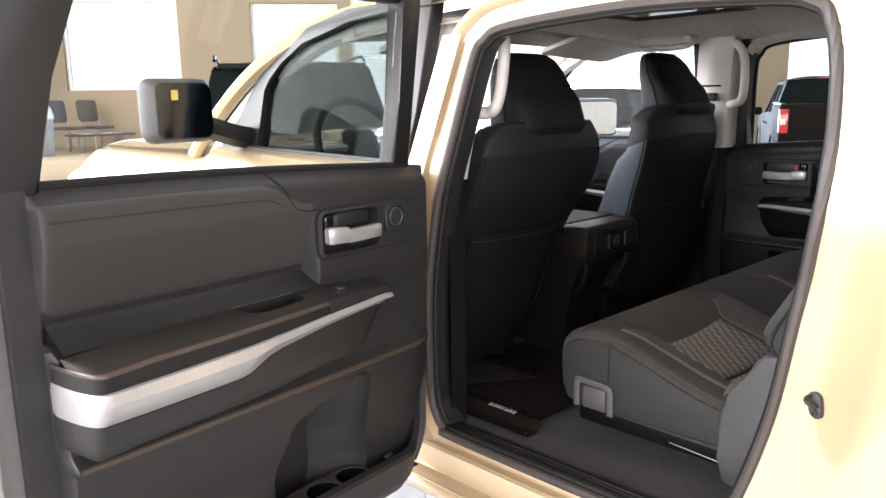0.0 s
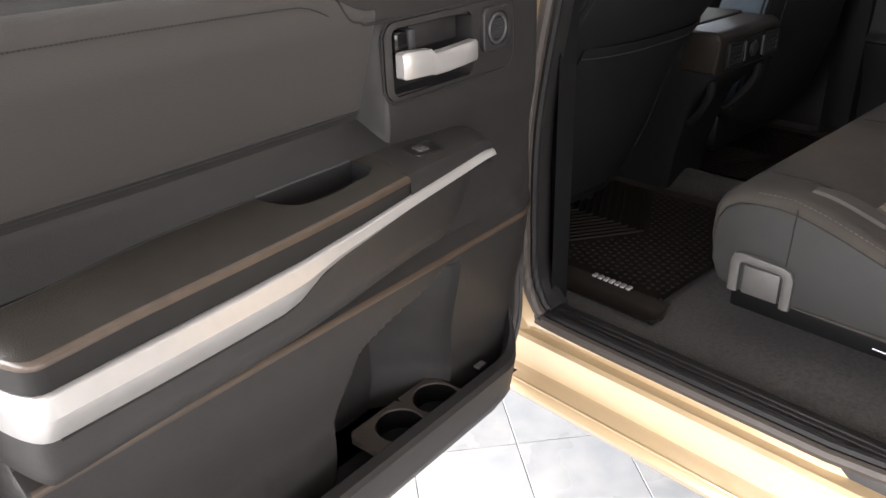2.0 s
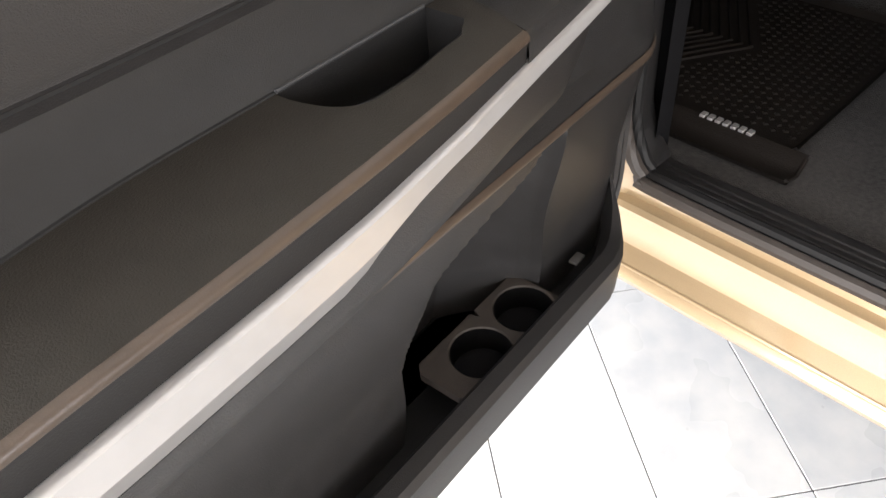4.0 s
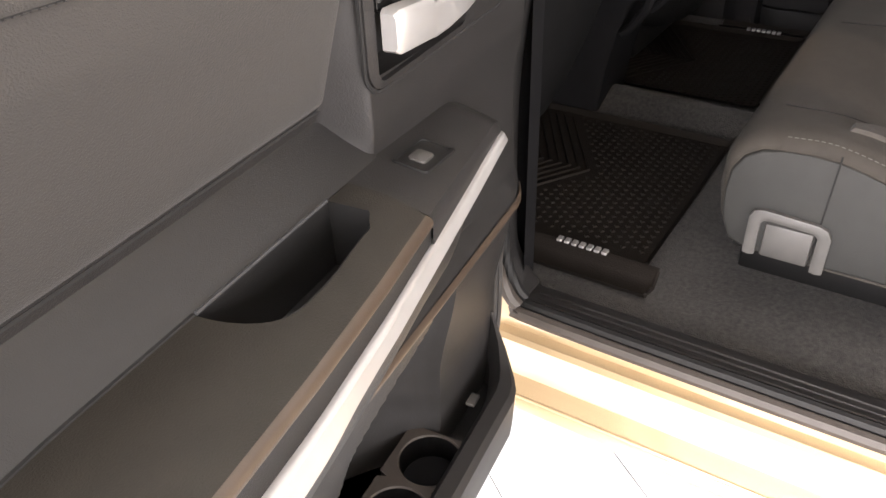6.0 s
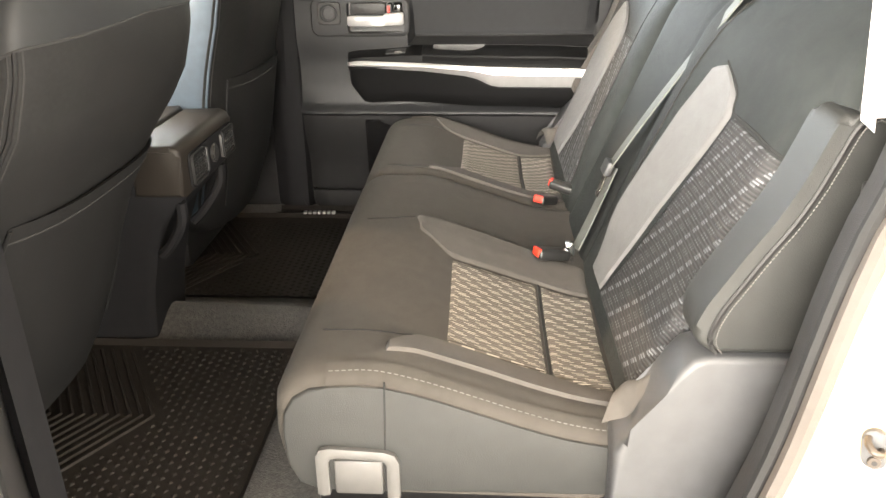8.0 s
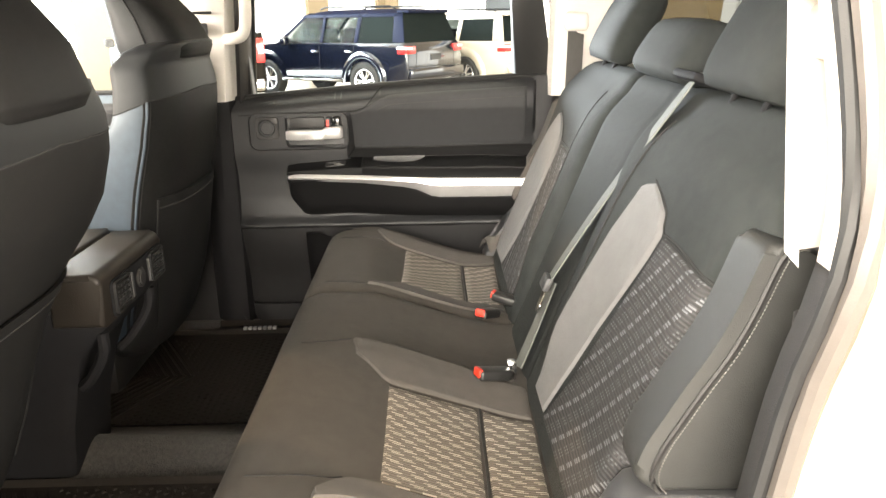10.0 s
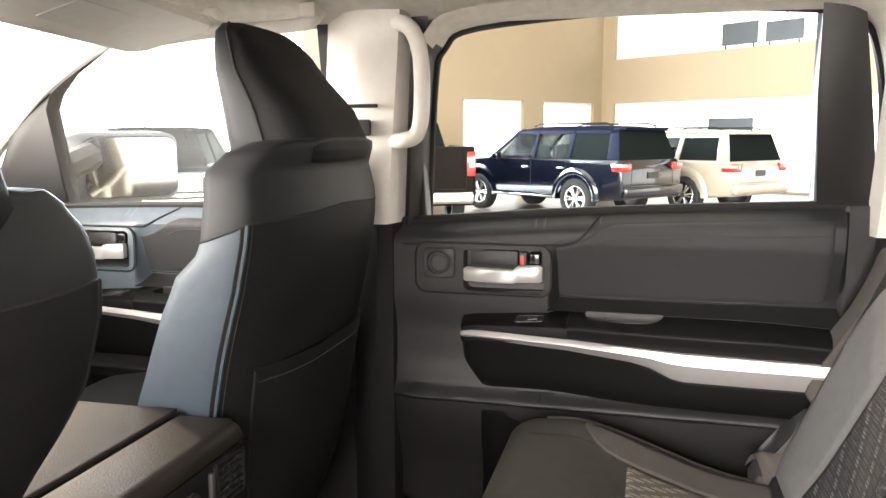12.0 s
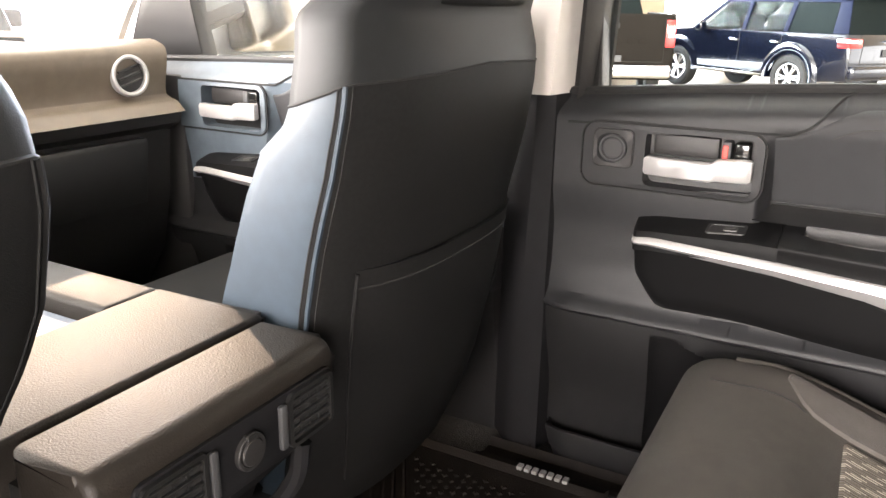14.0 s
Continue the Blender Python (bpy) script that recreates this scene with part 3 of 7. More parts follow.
def corner_trim(side):
    rows = []
    for z in lin(1.40, 1.86, 10):
        x = 0.90 - (z - 1.40) * 0.22
        rows.append([Vector((side * (x - 0.02), -0.695, z)), Vector((side * (x - 0.075), -0.705, z)), Vector((side * (x - 0.095), -0.77, z)), Vector((side * (x - 0.11), -0.97, z))])
    up = part("corner_trim_upper", loft(rows, False, False), TRIM_LIGHT, truck, "pale grey rear corner trim")
    g = box(0.745, 0.80, -0.802, -0.731, 1.593, 1.650, 0.014, 3, P=lambda a, b, c: (side * a, b, c))
    part("belt_guide", g, TRIM_LIGHT, up, "pale grey seat belt guide")
    strap = tube([(side * 0.765, -0.766, 1.60), (side * 0.755, -0.758, 1.35), (side * 0.765, -0.75, 1.0)], 0.01, flat=((0, 1, 0), 0.024, 0.001))
    part("shoulder_belt", strap, WEBBING_DARK, up, "grey seat belt webbing")
    rows = []
    for z in lin(0.67, 1.40, 10):
        rows.append([Vector((side * 0.91, -0.70 - 0.05 * step01(z, 0.7, 1.2), z)), Vector((side * 0.85, -0.70 - 0.05 * step01(z, 0.7, 1.2), z)), Vector((side * 0.83, -0.76, z)), Vector((side * 0.80, -0.97, z))])
    part("corner_trim_lower", loft(rows, False, False), PLASTIC, truck, "charcoal lower rear corner trim")


both(corner_trim)

# back wall with the rear window
bm = box(-0.9, 0.9, -1.02, -0.97, 0.64, 1.46, 0.01)
part("back_wall", bm, PLASTIC, truck, "charcoal carpeted back wall")
bm = bmesh.new()
for a in ((-0.83, -0.74, 1.46, 1.86), (0.74, 0.83, 1.46, 1.86), (-0.74, 0.74, 1.80, 1.90)):
    box(a[0], a[1], -1.01, -0.965, a[2], a[3], 0.005, 1, bm)
back = part("rear_window_surround", bm, TRIM_LIGHT, truck, "pale grey rear window surround")
part("rear_window", box(-0.75, 0.75, -1.0, -0.995, 1.45, 1.82), GLASS_REAR, truck, "tinted rear window glass")

# striker and the small marks on the cab corner
t = thing("door_striker", (-0.931, -0.753, 1.005), "black door latch striker plate with a steel loop and bolt", "door striker")
SN, SE = Vector((-0.95, 0.31, 0)), Vector((-0.31, -0.95, 0))
P = lambda a, b, d: Vector((-0.930, -0.747, 1.049)) + 0.72 * (SE * (a - b * 0.12) + Vector((0, 0, b))) + SN * (0.72 * d - 0.005)
plate = part("plate", prism(round_rect(-0.019, 0.019, -0.036, 0.036, 0.0185), 0.0, 0.016, 0.003, P=P), PLASTIC_GREY, t)
part("loop", tube(smooth_path([P(-0.010, 0.022, 0.012), P(-0.012, 0.020, 0.030), P(-0.004, 0.012, 0.040), P(0.008, 0.004, 0.030), P(0.009, 0.002, 0.012)], 5), 0.0042), DULL_STEEL, plate)
part("bolt", disc(P(0.0, -0.020, 0.015), SN, 0.0072, 0.0045, 12), DULL_STEEL, plate)
part("bolt_socket", disc(P(0.0, -0.020, 0.0216), SN, 0.0033, 0.0006, 6), SEAM, plate)

# front of the cab: pillars, windscreen, bonnet, mirrors
def front_pillar(side):
    pts = [(side * 0.95, 1.66, 1.42), (side * 0.915, 1.52, 1.57), (side * 0.885, 1.36, 1.695), (side * 0.85, 1.20, 1.79), (side * 0.80, 0.97, 1.878), (side * 0.76, 0.70, 1.925)]
    part("front_pillar", tube(smooth_path(pts, 5), 0.029, 8), GOLD, truck, "sand painted windscreen pillar")
    pts2 = [(side * 0.90, 1.58, 1.42), (side * 0.87, 1.46, 1.55), (side * 0.84, 1.31, 1.67), (side * 0.80, 1.16, 1.76), (side * 0.755, 0.94, 1.845), (side * 0.72, 0.66, 1.885)]
    part("front_pillar_trim", tube(smooth_path(pts2, 5), 0.03, 8), TRIM_LIGHT, truck, "pale grey pillar trim")


both(front_pillar)
bm = sheet(lambda x, s: (x, 1.80 - 0.86 * s + 0.14 * s * (1 - s) - 0.13 * (x / 0.85) ** 2 * (1 - 0.5 * s), 1.40 + 0.49 * s), lin(-0.85, 0.85, 15), lin(0, 1, 8))
w = part("windscreen", bm, GLASS_GLARE, truck, "windscreen glass with a slight added glare veil")
w.visible_shadow = False
part("windscreen_header", tube([(x, 0.92 - 0.06 * (x / 0.8) ** 2, 1.88 - 0.03 * (x / 0.8) ** 2) for x in lin(-0.78, 0.78, 13)], 0.035), HEADLINER, truck)


def hood_z(x, y):
    return 1.448 - 0.012 * step01(y, 1.6, 2.5) - 0.035 * step01(abs(x), 0.74, 0.99) ** 2 + 0.018 * step01(abs(x), 0.36, 0.48) - 0.17 * step01(y, 2.55, 3.12) ** 2


bm = sheet(lambda x, y: (x * (1 - 0.05 * step01(y, 2.3, 3.12)), y, hood_z(x, y)), lin(-0.92, 0.92, 41), lin(1.66, 3.12, 32))
part("bonnet", bm, GOLD, truck, "sand metallic painted bonnet")


def fender(side):
    rows = []
    for y in lin(1.42, 3.12, 18):
        rows.append([Vector((side * (a - 0.05 * step01(y, 2.4, 3.12)), y, z)) for a, z in ((0.905, 1.418 - 0.13 * step01(y, 2.5, 3.12) ** 2), (0.93, 1.424 - 0.13 * step01(y, 2.5, 3.12) ** 2), (0.965, 1.412 - 0.13 * step01(y, 2.5, 3.12) ** 2), (1.0, 1.375 - 0.12 * step01(y, 2.5, 3.12) ** 2), (1.018, 1.30 - 0.09 * step01(y, 2.5, 3.12)), (1.025, 1.15), (1.02, 0.95), (1.0, 0.6))])
    part("fender", loft(rows, False, False), GOLD, truck, "sand metallic painted front wing")


both(fender)
part("cowl", box(-0.88, 0.88, 1.55, 1.70, 1.36, 1.405, 0.01), PLASTIC_BLACK, truck)


def door_mirror(side):
    x = 1.155
    y, zc, kw = (1.215, 1.603, 0.88) if side < 0 else (1.25, 1.508, 1.28)
    rings = []
    for s, k in ((0.0, 0.86), (0.03, 0.97), (0.08, 1.0), (0.12, 0.92), (0.15, 0.7)):
        rings.append([Vector((side * (x + 0.04 + 0.13 * kw * k * a), y + s, zc + 0.108 * k * b)) for a, b in [(p[0], p[1]) for p in round_rect(-1, 1, -1, 1, 0.3, 4)]])
    turn = 29 if side > 0 else 0
    RM = Matrix.Translation((side * (x + 0.04), y, zc)) @ Matrix.Rotation(radians(-turn), 4, "Z") @ Matrix.Translation((-side * (x + 0.04), -y, -zc))
    rings = [[RM @ q for q in r] for r in rings]
    m = part("mirror_housing", loft(rings, True, True), MIRROR_SHELL, truck, "large door mirror housing")
    part("mirror_glass", prism(round_rect(-0.11 * kw, 0.11 * kw, -0.088, 0.088, 0.03), 0, 0.004, P=lambda a, b, d: RM @ Vector((side * (x + 0.04) + a, y - 0.004 + d, zc + b))), MIRROR_DARK if side < 0 else MIRROR, m, "mirror glass")
    if side < 0:
        part("sticker", prism(round_rect(-0.012, 0.012, -0.016, 0.016, 0.002), 0, 0.001, P=lambda a, b, d: Vector((side * (x + 0.075) + a, y - 0.007 + d, 1.655 + b))), YELLOW, m, "small yellow sticker")
    part("mirror_arm", tube([(side * 0.90, y + 0.08, 1.495), (side * 0.99, y + 0.07, 1.515), (side * 1.09, y + 0.06, 1.545)], 0.042), PLASTIC_BLACK, m)


both(door_mirror)

# firewall and kick panels close the front of the cab
part("firewall", box(-0.92, 0.92, 1.52, 1.58, 0.60, 1.40, 0.01), PLASTIC_BLACK, truck)
both(lambda side: part("kick_panel", box(0.83, 0.90, 1.25, 1.55, 0.62, 1.38, 0.01, P=lambda a, b, c: Vector((side * a, b, c))), PLASTIC, truck))

# ---- doors ----
def door(name, O, U, V, belt, lift, label, open_wide=False, rear=True, window_top=1.852, shoulder=False):
    """A door: u runs back from its front edge, v into the cab, z up. belt: its height in front and behind."""
    O, U, V = Vector((*O, 0)), Vector((*U, 0)), Vector((*V, 0))
    P = lambda u, v, z: O + U * u + V * v + Vector((0, 0, z))
    Q = lambda a, b, d: P(a, d, b)                    # polygons drawn in u and z
    t = thing(name, P(0.5, -0.05, 0.58), label, "car door", "truck doors")
    L = 1.0
    zb = lambda u: belt[0] + (belt[1] - belt[0]) * u / L + 0.008 * math.sin(math.pi * min(1, max(0, u)))
    H0, H1, K0, K1 = 0.163, 0.343, 1.257 + lift, 1.352 + lift     # handle recess
    ARM = 1.206                                                      # armrest height

    def edge(z):
        """How far the lower front corner is cut back."""
        return 0.05 * max(0, (0.76 - z) / 0.12) ** 2

    def lean_pad(u, z):
        """The padded upper panel leans out towards the armrest."""
        return -0.046 * max(0.0, min(1.0, (1.37 + lift - z) / (0.12 + lift))) * step01(u, 0.35, 0.375) * step01(z, 1.20, 1.235)

    def skin(u, s):
        """s: 0 at the foot, 1 at the belt."""
        z = 0.645 + s * (zb(u) - 0.645)
        v = -0.045 * step01(z, zb(u) - 0.055, zb(u)) ** 2 + lean_pad(u, z)
        v -= 0.012 * step01(z, 1.25, 1.15)
        v += (0.010 * step01(z, 1.10, 1.03) + 0.026 * step01(z, 1.034, 1.006)) * step01(u, -0.01, 0.07)          # flare down to the ledge
        v -= 0.016 * step01(z, 1.004, 0.994) * step01(u, -0.01, 0.07)
        v -= 0.030 * step01(z, 0.994, 0.80)
        if z < 1.0:
            ub = 0.485 - 0.045 * step01(z, 0.78, 0.90) - 0.13 * step01(z, 0.88, 0.965) ** 2 - 0.06 * step01(z, 0.94, 0.975)
            v -= 0.11 * min(1.0, max(0.0, (u - 0.205) / 0.10)) ** 0.6 * step01(u, ub + 0.012, ub - 0.012) * step01(z, 0.982, 0.958)
            v -= 0.006 * step01(u, 0.026, 0.018) * step01(z, 0.99, 0.98)
        v += (-0.03 - v) * step01(u, 0.018, -0.004)
        v += (-0.035 - v) * step01(u, 0.938, 0.95)
        if u < 0 or u > 1:
            v = -0.09
        return P(u - 0.042 * step01(u, 0.13, 0.0) + edge(z) * (1 - min(1, max(0, u))), v, z)

    UE = 1.0 if rear else 0.92
    s_of = lambda z, u=0.25: (z - 0.645) / (zb(u) - 0.645)
    us = sorted(set([u for u in [-0.006, *lin(0, 1, 101), H0, H1, 0.003, 0.006, 0.009, 0.012, 0.015, 0.0185, 0.025, *lin(0.284, 0.50, 55), 0.2, 0.205, 0.208, 0.212, 0.218, 0.355, 0.365, 0.935, 0.9385, 0.942, 0.9455, 0.9505, 0.96, 0.98, 1.006] if rear or u <= 0.96]))
    ss = sorted(set([*lin(0, 1, 74), *[s_of(0.72 + 0.006 * k) for k in range(39)], s_of(K0), s_of(K1), *[s_of(0.950 + 0.004 * k) for k in range(16)]]))
    hole = lambda u, s: H0 < u < H1 and s_of(K0) < s < s_of(K1)
    tp = sheet(skin, us, ss, skip=hole)
    # closed doors: lower trim takes the shade colour; front door's upper part skylight blue
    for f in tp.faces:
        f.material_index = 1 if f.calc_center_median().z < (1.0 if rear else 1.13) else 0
    part("trim_panel", tp, [(PLASTIC if open_wide else DOOR_DARK) if rear else DOOR_SKYLIT, PLASTIC if open_wide else DOOR_LOW_SHADE], t, "charcoal grained plastic door trim panel")

    # outer shell and the hollow edge
    e1 = 1.035 * UE
    sh = bmesh.new()
    prism([(0.07, 0.63), (e1 - 0.065, 0.625), (e1 - 0.09, 0.668), (0.08, 0.668)], -0.134, -0.050, 0.008, 3, bm=sh, P=Q)
    prism([(e1 - 0.09, 0.66), (e1 - 0.04, 0.635), (e1 - 0.012, 0.70), (e1, 1.0), (e1 - 0.005, zb(1) - 0.01), (e1 - 0.10, zb(1) - 0.01)], -0.134, -0.050, 0.012, 3, bm=sh, P=Q)
    prism([(-0.05, zb(0) - 0.01), (-0.05, 0.76), (0.0, 0.67), (0.05, 0.66), (0.03, 0.76), (0.03, zb(0) - 0.01)], -0.134, -0.050, 0.010, 3, bm=sh, P=Q)
    part("door_edge", sh, DOOR_GREY if open_wide else PLASTIC, t, "dark door edge with its weatherstrip")
    e2 = 1.055 * UE
    sh = prism([(0.08, 0.60), (e2 - 0.075, 0.595), (e2 - 0.015, 0.64), (e2, 1.0), (e2 - 0.005, zb(1) - 0.02), (-0.03, zb(0) - 0.02), (-0.03, 0.76), (0.01, 0.65)], -0.20, -0.135, 0.018, 3, P=Q)
    part("outer_panel", sh, GOLD, t, "sand metallic painted outer door panel")

    # window: frame and glass, leaning in towards the roof
    PE = (0.945 if open_wide else 0.92) * UE
    ws = 0.0 if open_wide else -0.043
    lean = lambda u, z, v: P(u, v + (z - 1.45) * 0.22, z)
    W = lambda a, b, d: lean(a, b, d)
    top = window_top
    fr = bmesh.new()
    if rear:
        prism([(0.925 + ws, zb(0.925) - 0.02), (0.91 + ws, 1.68), (0.868, top - 0.03), (0.85, top), (0.85, top + 0.055), (0.93, top + 0.05), (0.975 + ws, top - 0.03), (1.02 + ws, 1.60), (1.045 + ws, zb(1) - 0.02)], -0.095, -0.045, 0.008, bm=fr, P=W)
        prism([(-0.012, zb(0) - 0.02), (0.035, top), (0.05, top + 0.055), (0.10, top + 0.055), (0.10, top), (0.085, top - 0.02), (0.062, 1.62), (0.06, zb(0.06) - 0.02)], -0.095, -0.045, 0.008, bm=fr, P=W)
        prism([(0.10, top), (0.10, top + 0.055), (0.85, top + 0.055), (0.85, top)], -0.095, -0.045, 0.008, bm=fr, P=W)
        pane = [(0.05, zb(0) - 0.03), (0.09, top + 0.01), (0.86, top + 0.01), (0.93, zb(1) - 0.03)]
    else:
        prism([(0.875, zb(0.925) - 0.02), (0.90, top), (0.86, top + 0.0), (0.86, top + 0.04), (0.955, top + 0.04), (0.945, 1.60), (0.93, zb(1) - 0.02)], -0.095, -0.045, 0.008, bm=fr, P=W)
        prism([(0.115, 1.67), (0.14, 1.71), (0.20, 1.763), (0.32, 1.828), (0.56, top - 0.006), (0.86, top), (0.86, top + 0.035), (0.55, top + 0.03), (0.29, 1.865), (0.15, 1.79), (0.06, 1.70), (-0.16, zb(0) - 0.02), (0.125, zb(0) - 0.02)], -0.095, -0.045, 0.006, bm=fr, P=W)
        pane = [(0.10, zb(0) - 0.03), (0.10, 1.67), (0.19, 1.77), (0.32, 1.84), (0.56, top + 0.005), (0.91, top + 0.01), (0.89, zb(1) - 0.03)]
    part("window_frame", fr, PLASTIC_BLACK, t, "black door window frame")
    g = part("window_glass", prism(pane, -0.074, -0.070, P=W), GLASS_SIDE if shoulder else GLASS_DOOR if open_wide else GLASS if rear else GLASS_GLARE, t, "clear door window glass")
    g.visible_shadow = False
    part("belt_seal", tube([P(u, -0.048, zb(u) + 0.002) for u in lin(0.0, 0.99 * UE, 24)], 0.009), RUBBER, t, "black rubber window seal")

    if shoulder:
        # painted shoulder under the outer window line
        rows = [[P(u, v, z + 0.018 * (1 - u)) for v, z in ((-0.085, 1.425), (-0.098, 1.446), (-0.118, 1.445), (-0.150, 1.434), (-0.180, 1.410), (-0.198, 1.37), (-0.203, 1.32))] for u in lin(-0.10, 0.955, 20)]
        part("door_shoulder", loft(rows, False, False), GOLD, t, "sand metallic painted shoulder of the door")
        part("outer_belt_seal", tube([P(u, -0.096, 1.449 + 0.018 * (1 - u)) for u in lin(-0.10, 0.955, 20)], 0.008), RUBBER_GREY, t, "grey outer window seal")
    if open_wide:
        # thin raised strip along the ledge over the pocket, its highlight painted brown
        part("ledge_glint", sheet(lambda u, s: skin(u, s_of(0.993 + 0.020 * s, u)) + V * 0.0015, lin(0.03, 0.935, 70), lin(0, 1, 9)), VINYL_GLINT, t, "ledge edge in a brown highlight colour")

    # padded upper panel
    zt = lambda u: zb(u) - 0.026 - 0.044 * step01(u, 0.50, 0.375)
    zl = lambda u: 1.245 + 0.8 * lift + 0.004 * step01(u, 0.6, 0.95)
    def pad(u, s):
        z0, z1 = zl(u) + 0.012 * step01(u, PE - 0.02, PE) + 0.006 * step01(u, 0.372, 0.362), zt(u)
        k = min(s, 1 - s, (u - 0.362) / 0.2, (PE - u) / 0.2)
        z = z0 + (z1 - z0) * s
        return P(u, 0.006 * min(1, max(0, k) / 0.05) ** 0.5 - 0.003 + lean_pad(max(u, 0.376), z) - 0.045 * step01(z, zb(u) - 0.055, zb(u)) ** 2, z)
    part("padded_panel", sheet(pad, [0.362, 0.364, 0.368, 0.374, *lin(0.385, PE - 0.025, 40), PE - 0.012, PE - 0.006, PE - 0.002, PE], [0, 0.008, 0.02, 0.04, *lin(0.07, 0.93, 20), 0.96, 0.98, 0.992, 1]), OPEN_PAD if open_wide else PAD, t, "dark padded cloth upper door panel")
    part("pad_seam", tube([P(u, lean_pad(0.4, zl(u)) - 0.001, zl(u) - 0.002) for u in lin(0.366, PE - 0.012, 30)], 0.0022, 5), SEAM, t)
    zst = lambda u: zt(u) - 0.030
    seam = [P(u, 0.0035 - 0.045 * step01(zst(u), zb(u) - 0.055, zb(u)) ** 2 + lean_pad(0.4, zst(u)), zst(u)) for u in lin(0.45, PE - 0.01, 34)]
    if open_wide:
        line = part("stitching", tube(seam, 0.0008, 5), SEAM, t)
        for k in range(100):
            i, f = divmod(k * (len(seam) - 1) / 100, 1)
            a, b = seam[int(i)], seam[int(i) + 1]
            q = a.lerp(b, f) + V * 0.0012
            part("stitch", tube([q, q + (b - a).normalized() * 0.0030], 0.0006, 4), DARK_THREAD, line)
    else:
        part("stitching", tube(seam, 0.0012, 5), DARK_THREAD, t)
    groove = [P(q.x, 0.001 - 0.045 * step01(q.y, zb(q.x) - 0.055, zb(q.x)) ** 2, q.y) for q in smooth_path([(0.02, 1.356 + lift, 0), (0.20, 1.362 + lift, 0), (0.365, 1.364 + lift, 0), (0.395, 1.369 + lift, 0), (0.420, 1.382 + lift, 0), (0.455, zb(0.455) - 0.012, 0), (0.475, zb(0.475) - 0.002, 0)], 8)]
    part("trim_gap", tube(groove, 0.0026, 6), SEAM, t)

    # handle in its recess
    outer = round_rect(0.052, 0.356, 1.250 + lift, 1.360 + lift, 0.024)
    inner = round_rect(H0, H1, K0, K1, 0.012)
    rings = [[Q(a, b, 0.0) for a, b in outer], [Q(a, b, 0.004) for a, b in outer], [Q(a, b, 0.006) for a, b in inner], [Q(a, b, 0.003) for a, b in inner], [Q(a, b, -0.035) for a, b in inner]]
    bz = part("handle_bezel", loft(rings, True, False), PLASTIC if open_wide else DOOR_DARK if rear else DOOR_SKYLIT, t, "charcoal plastic bezel round the inner handle")
    part("bezel_gap", tube([Q(a, b, 0.0012) for a, b in round_rect(0.049, 0.359, 1.247 + lift, 1.363 + lift, 0.027)], 0.0022, 5, closed=True), SEAM, bz)
    part("recess", prism(inner, -0.04, -0.034, P=Q), PLASTIC_BLACK, bz)
    hz = 1.2965 + lift
    bar = []
    for u in (H0 + 0.002, H0 + 0.006, 0.20, 0.25, 0.278, 0.288, 0.325, H1 - 0.006, H1 - 0.001):
        k = 0.8 if u in (H0 + 0.002, H1 - 0.001) else 1.0
        tall = step01(u, 0.278, 0.292)
        v0 = 0.010 + 0.012 * math.sin(math.pi * min(1, (u - H0) / 0.20)) + 0.004 * tall
        z0, z1 = hz - 0.0165 * k + 0.004 * tall, hz + 0.0145 * k + 0.010 * tall
        zc, hh = (z0 + z1) / 2, (z1 - z0) / 2
        bar.append([P(u, v0 + d * 0.009 * k, zc + hh * e) for d, e in ((1, 0.78), (0.7, 1), (-1, 1), (-1, -1), (0.7, -1), (1, -0.78))])
    hd = part("inner_handle", loft(bar), SILVER, t, "satin silver inner door handle")
    part("lock_knob", box(0.308, 0.335, -0.03, 0.006, hz + 0.018, hz + 0.050, 0.005, 3, P=P), GLOSS_BLACK, hd, "black lock knob")
    part("lock_rocker", box(0.288, 0.304, -0.03, 0.002, hz + 0.016, hz + 0.049, 0.004, 2, P=P), PLASTIC_GREY, hd)
    if rear and not open_wide:
        part("lock_mark", box(0.290, 0.299, -0.01, 0.0032, hz + 0.020, hz + 0.043, 0.001, 1, P=P), RED, hd, "red lock mark")
    part("finger_plate", box(0.172, 0.282, -0.034, -0.018, hz + 0.014, K1 - 0.006, 0.004, 2, P=P), PLASTIC, hd)

    if rear:
        # small speaker
        c = (0.108, 1.318 + lift)
        fo, fi = round_rect(c[0] - 0.036, c[0] + 0.036, c[1] - 0.034, c[1] + 0.034, 0.012), [(c[0] + 0.026 * math.cos(radians(a)), c[1] + 0.026 * math.sin(radians(a))) for a in [45 + 90 * k + d for k in range(4) for d in lin(-42, 42, 6)]]
        fo = sorted(fo, key=lambda p: math.atan2(p[1] - c[1], p[0] - c[0]))
        fi = sorted(fi, key=lambda p: math.atan2(p[1] - c[1], p[0] - c[0]))
        sp = part("speaker_frame", loft([[Q(a, b, 0.003) for a, b in fo], [Q(a, b, 0.0125) for a, b in fo], [Q(a * 0.94 + c[0] * 0.06, b * 0.94 + c[1] * 0.06, 0.014) for a, b in fo], [Q(a, b, 0.0125) for a, b in fi], [Q(a, b, 0.005) for a, b in fi]], True, False), PLASTIC, t, "charcoal surround of a small door speaker")
        part("speaker_cup", disc(P(c[0] - 0.006, 0.0045, c[1]), V, 0.0275, 0.0085, 28), MATTE_BLACK, sp)
        part("speaker_ring", disc(P(c[0], 0.004, c[1]), V, 0.0245, 0.012, 28, hole=0.019), PLASTIC_GREY, sp)
        part("speaker_grille", disc(P(c[0], 0.005, c[1]), V, 0.0185, 0.0085, 28), PLASTIC_BLACK, sp, "black mesh speaker grille")
        dots = bmesh.new()
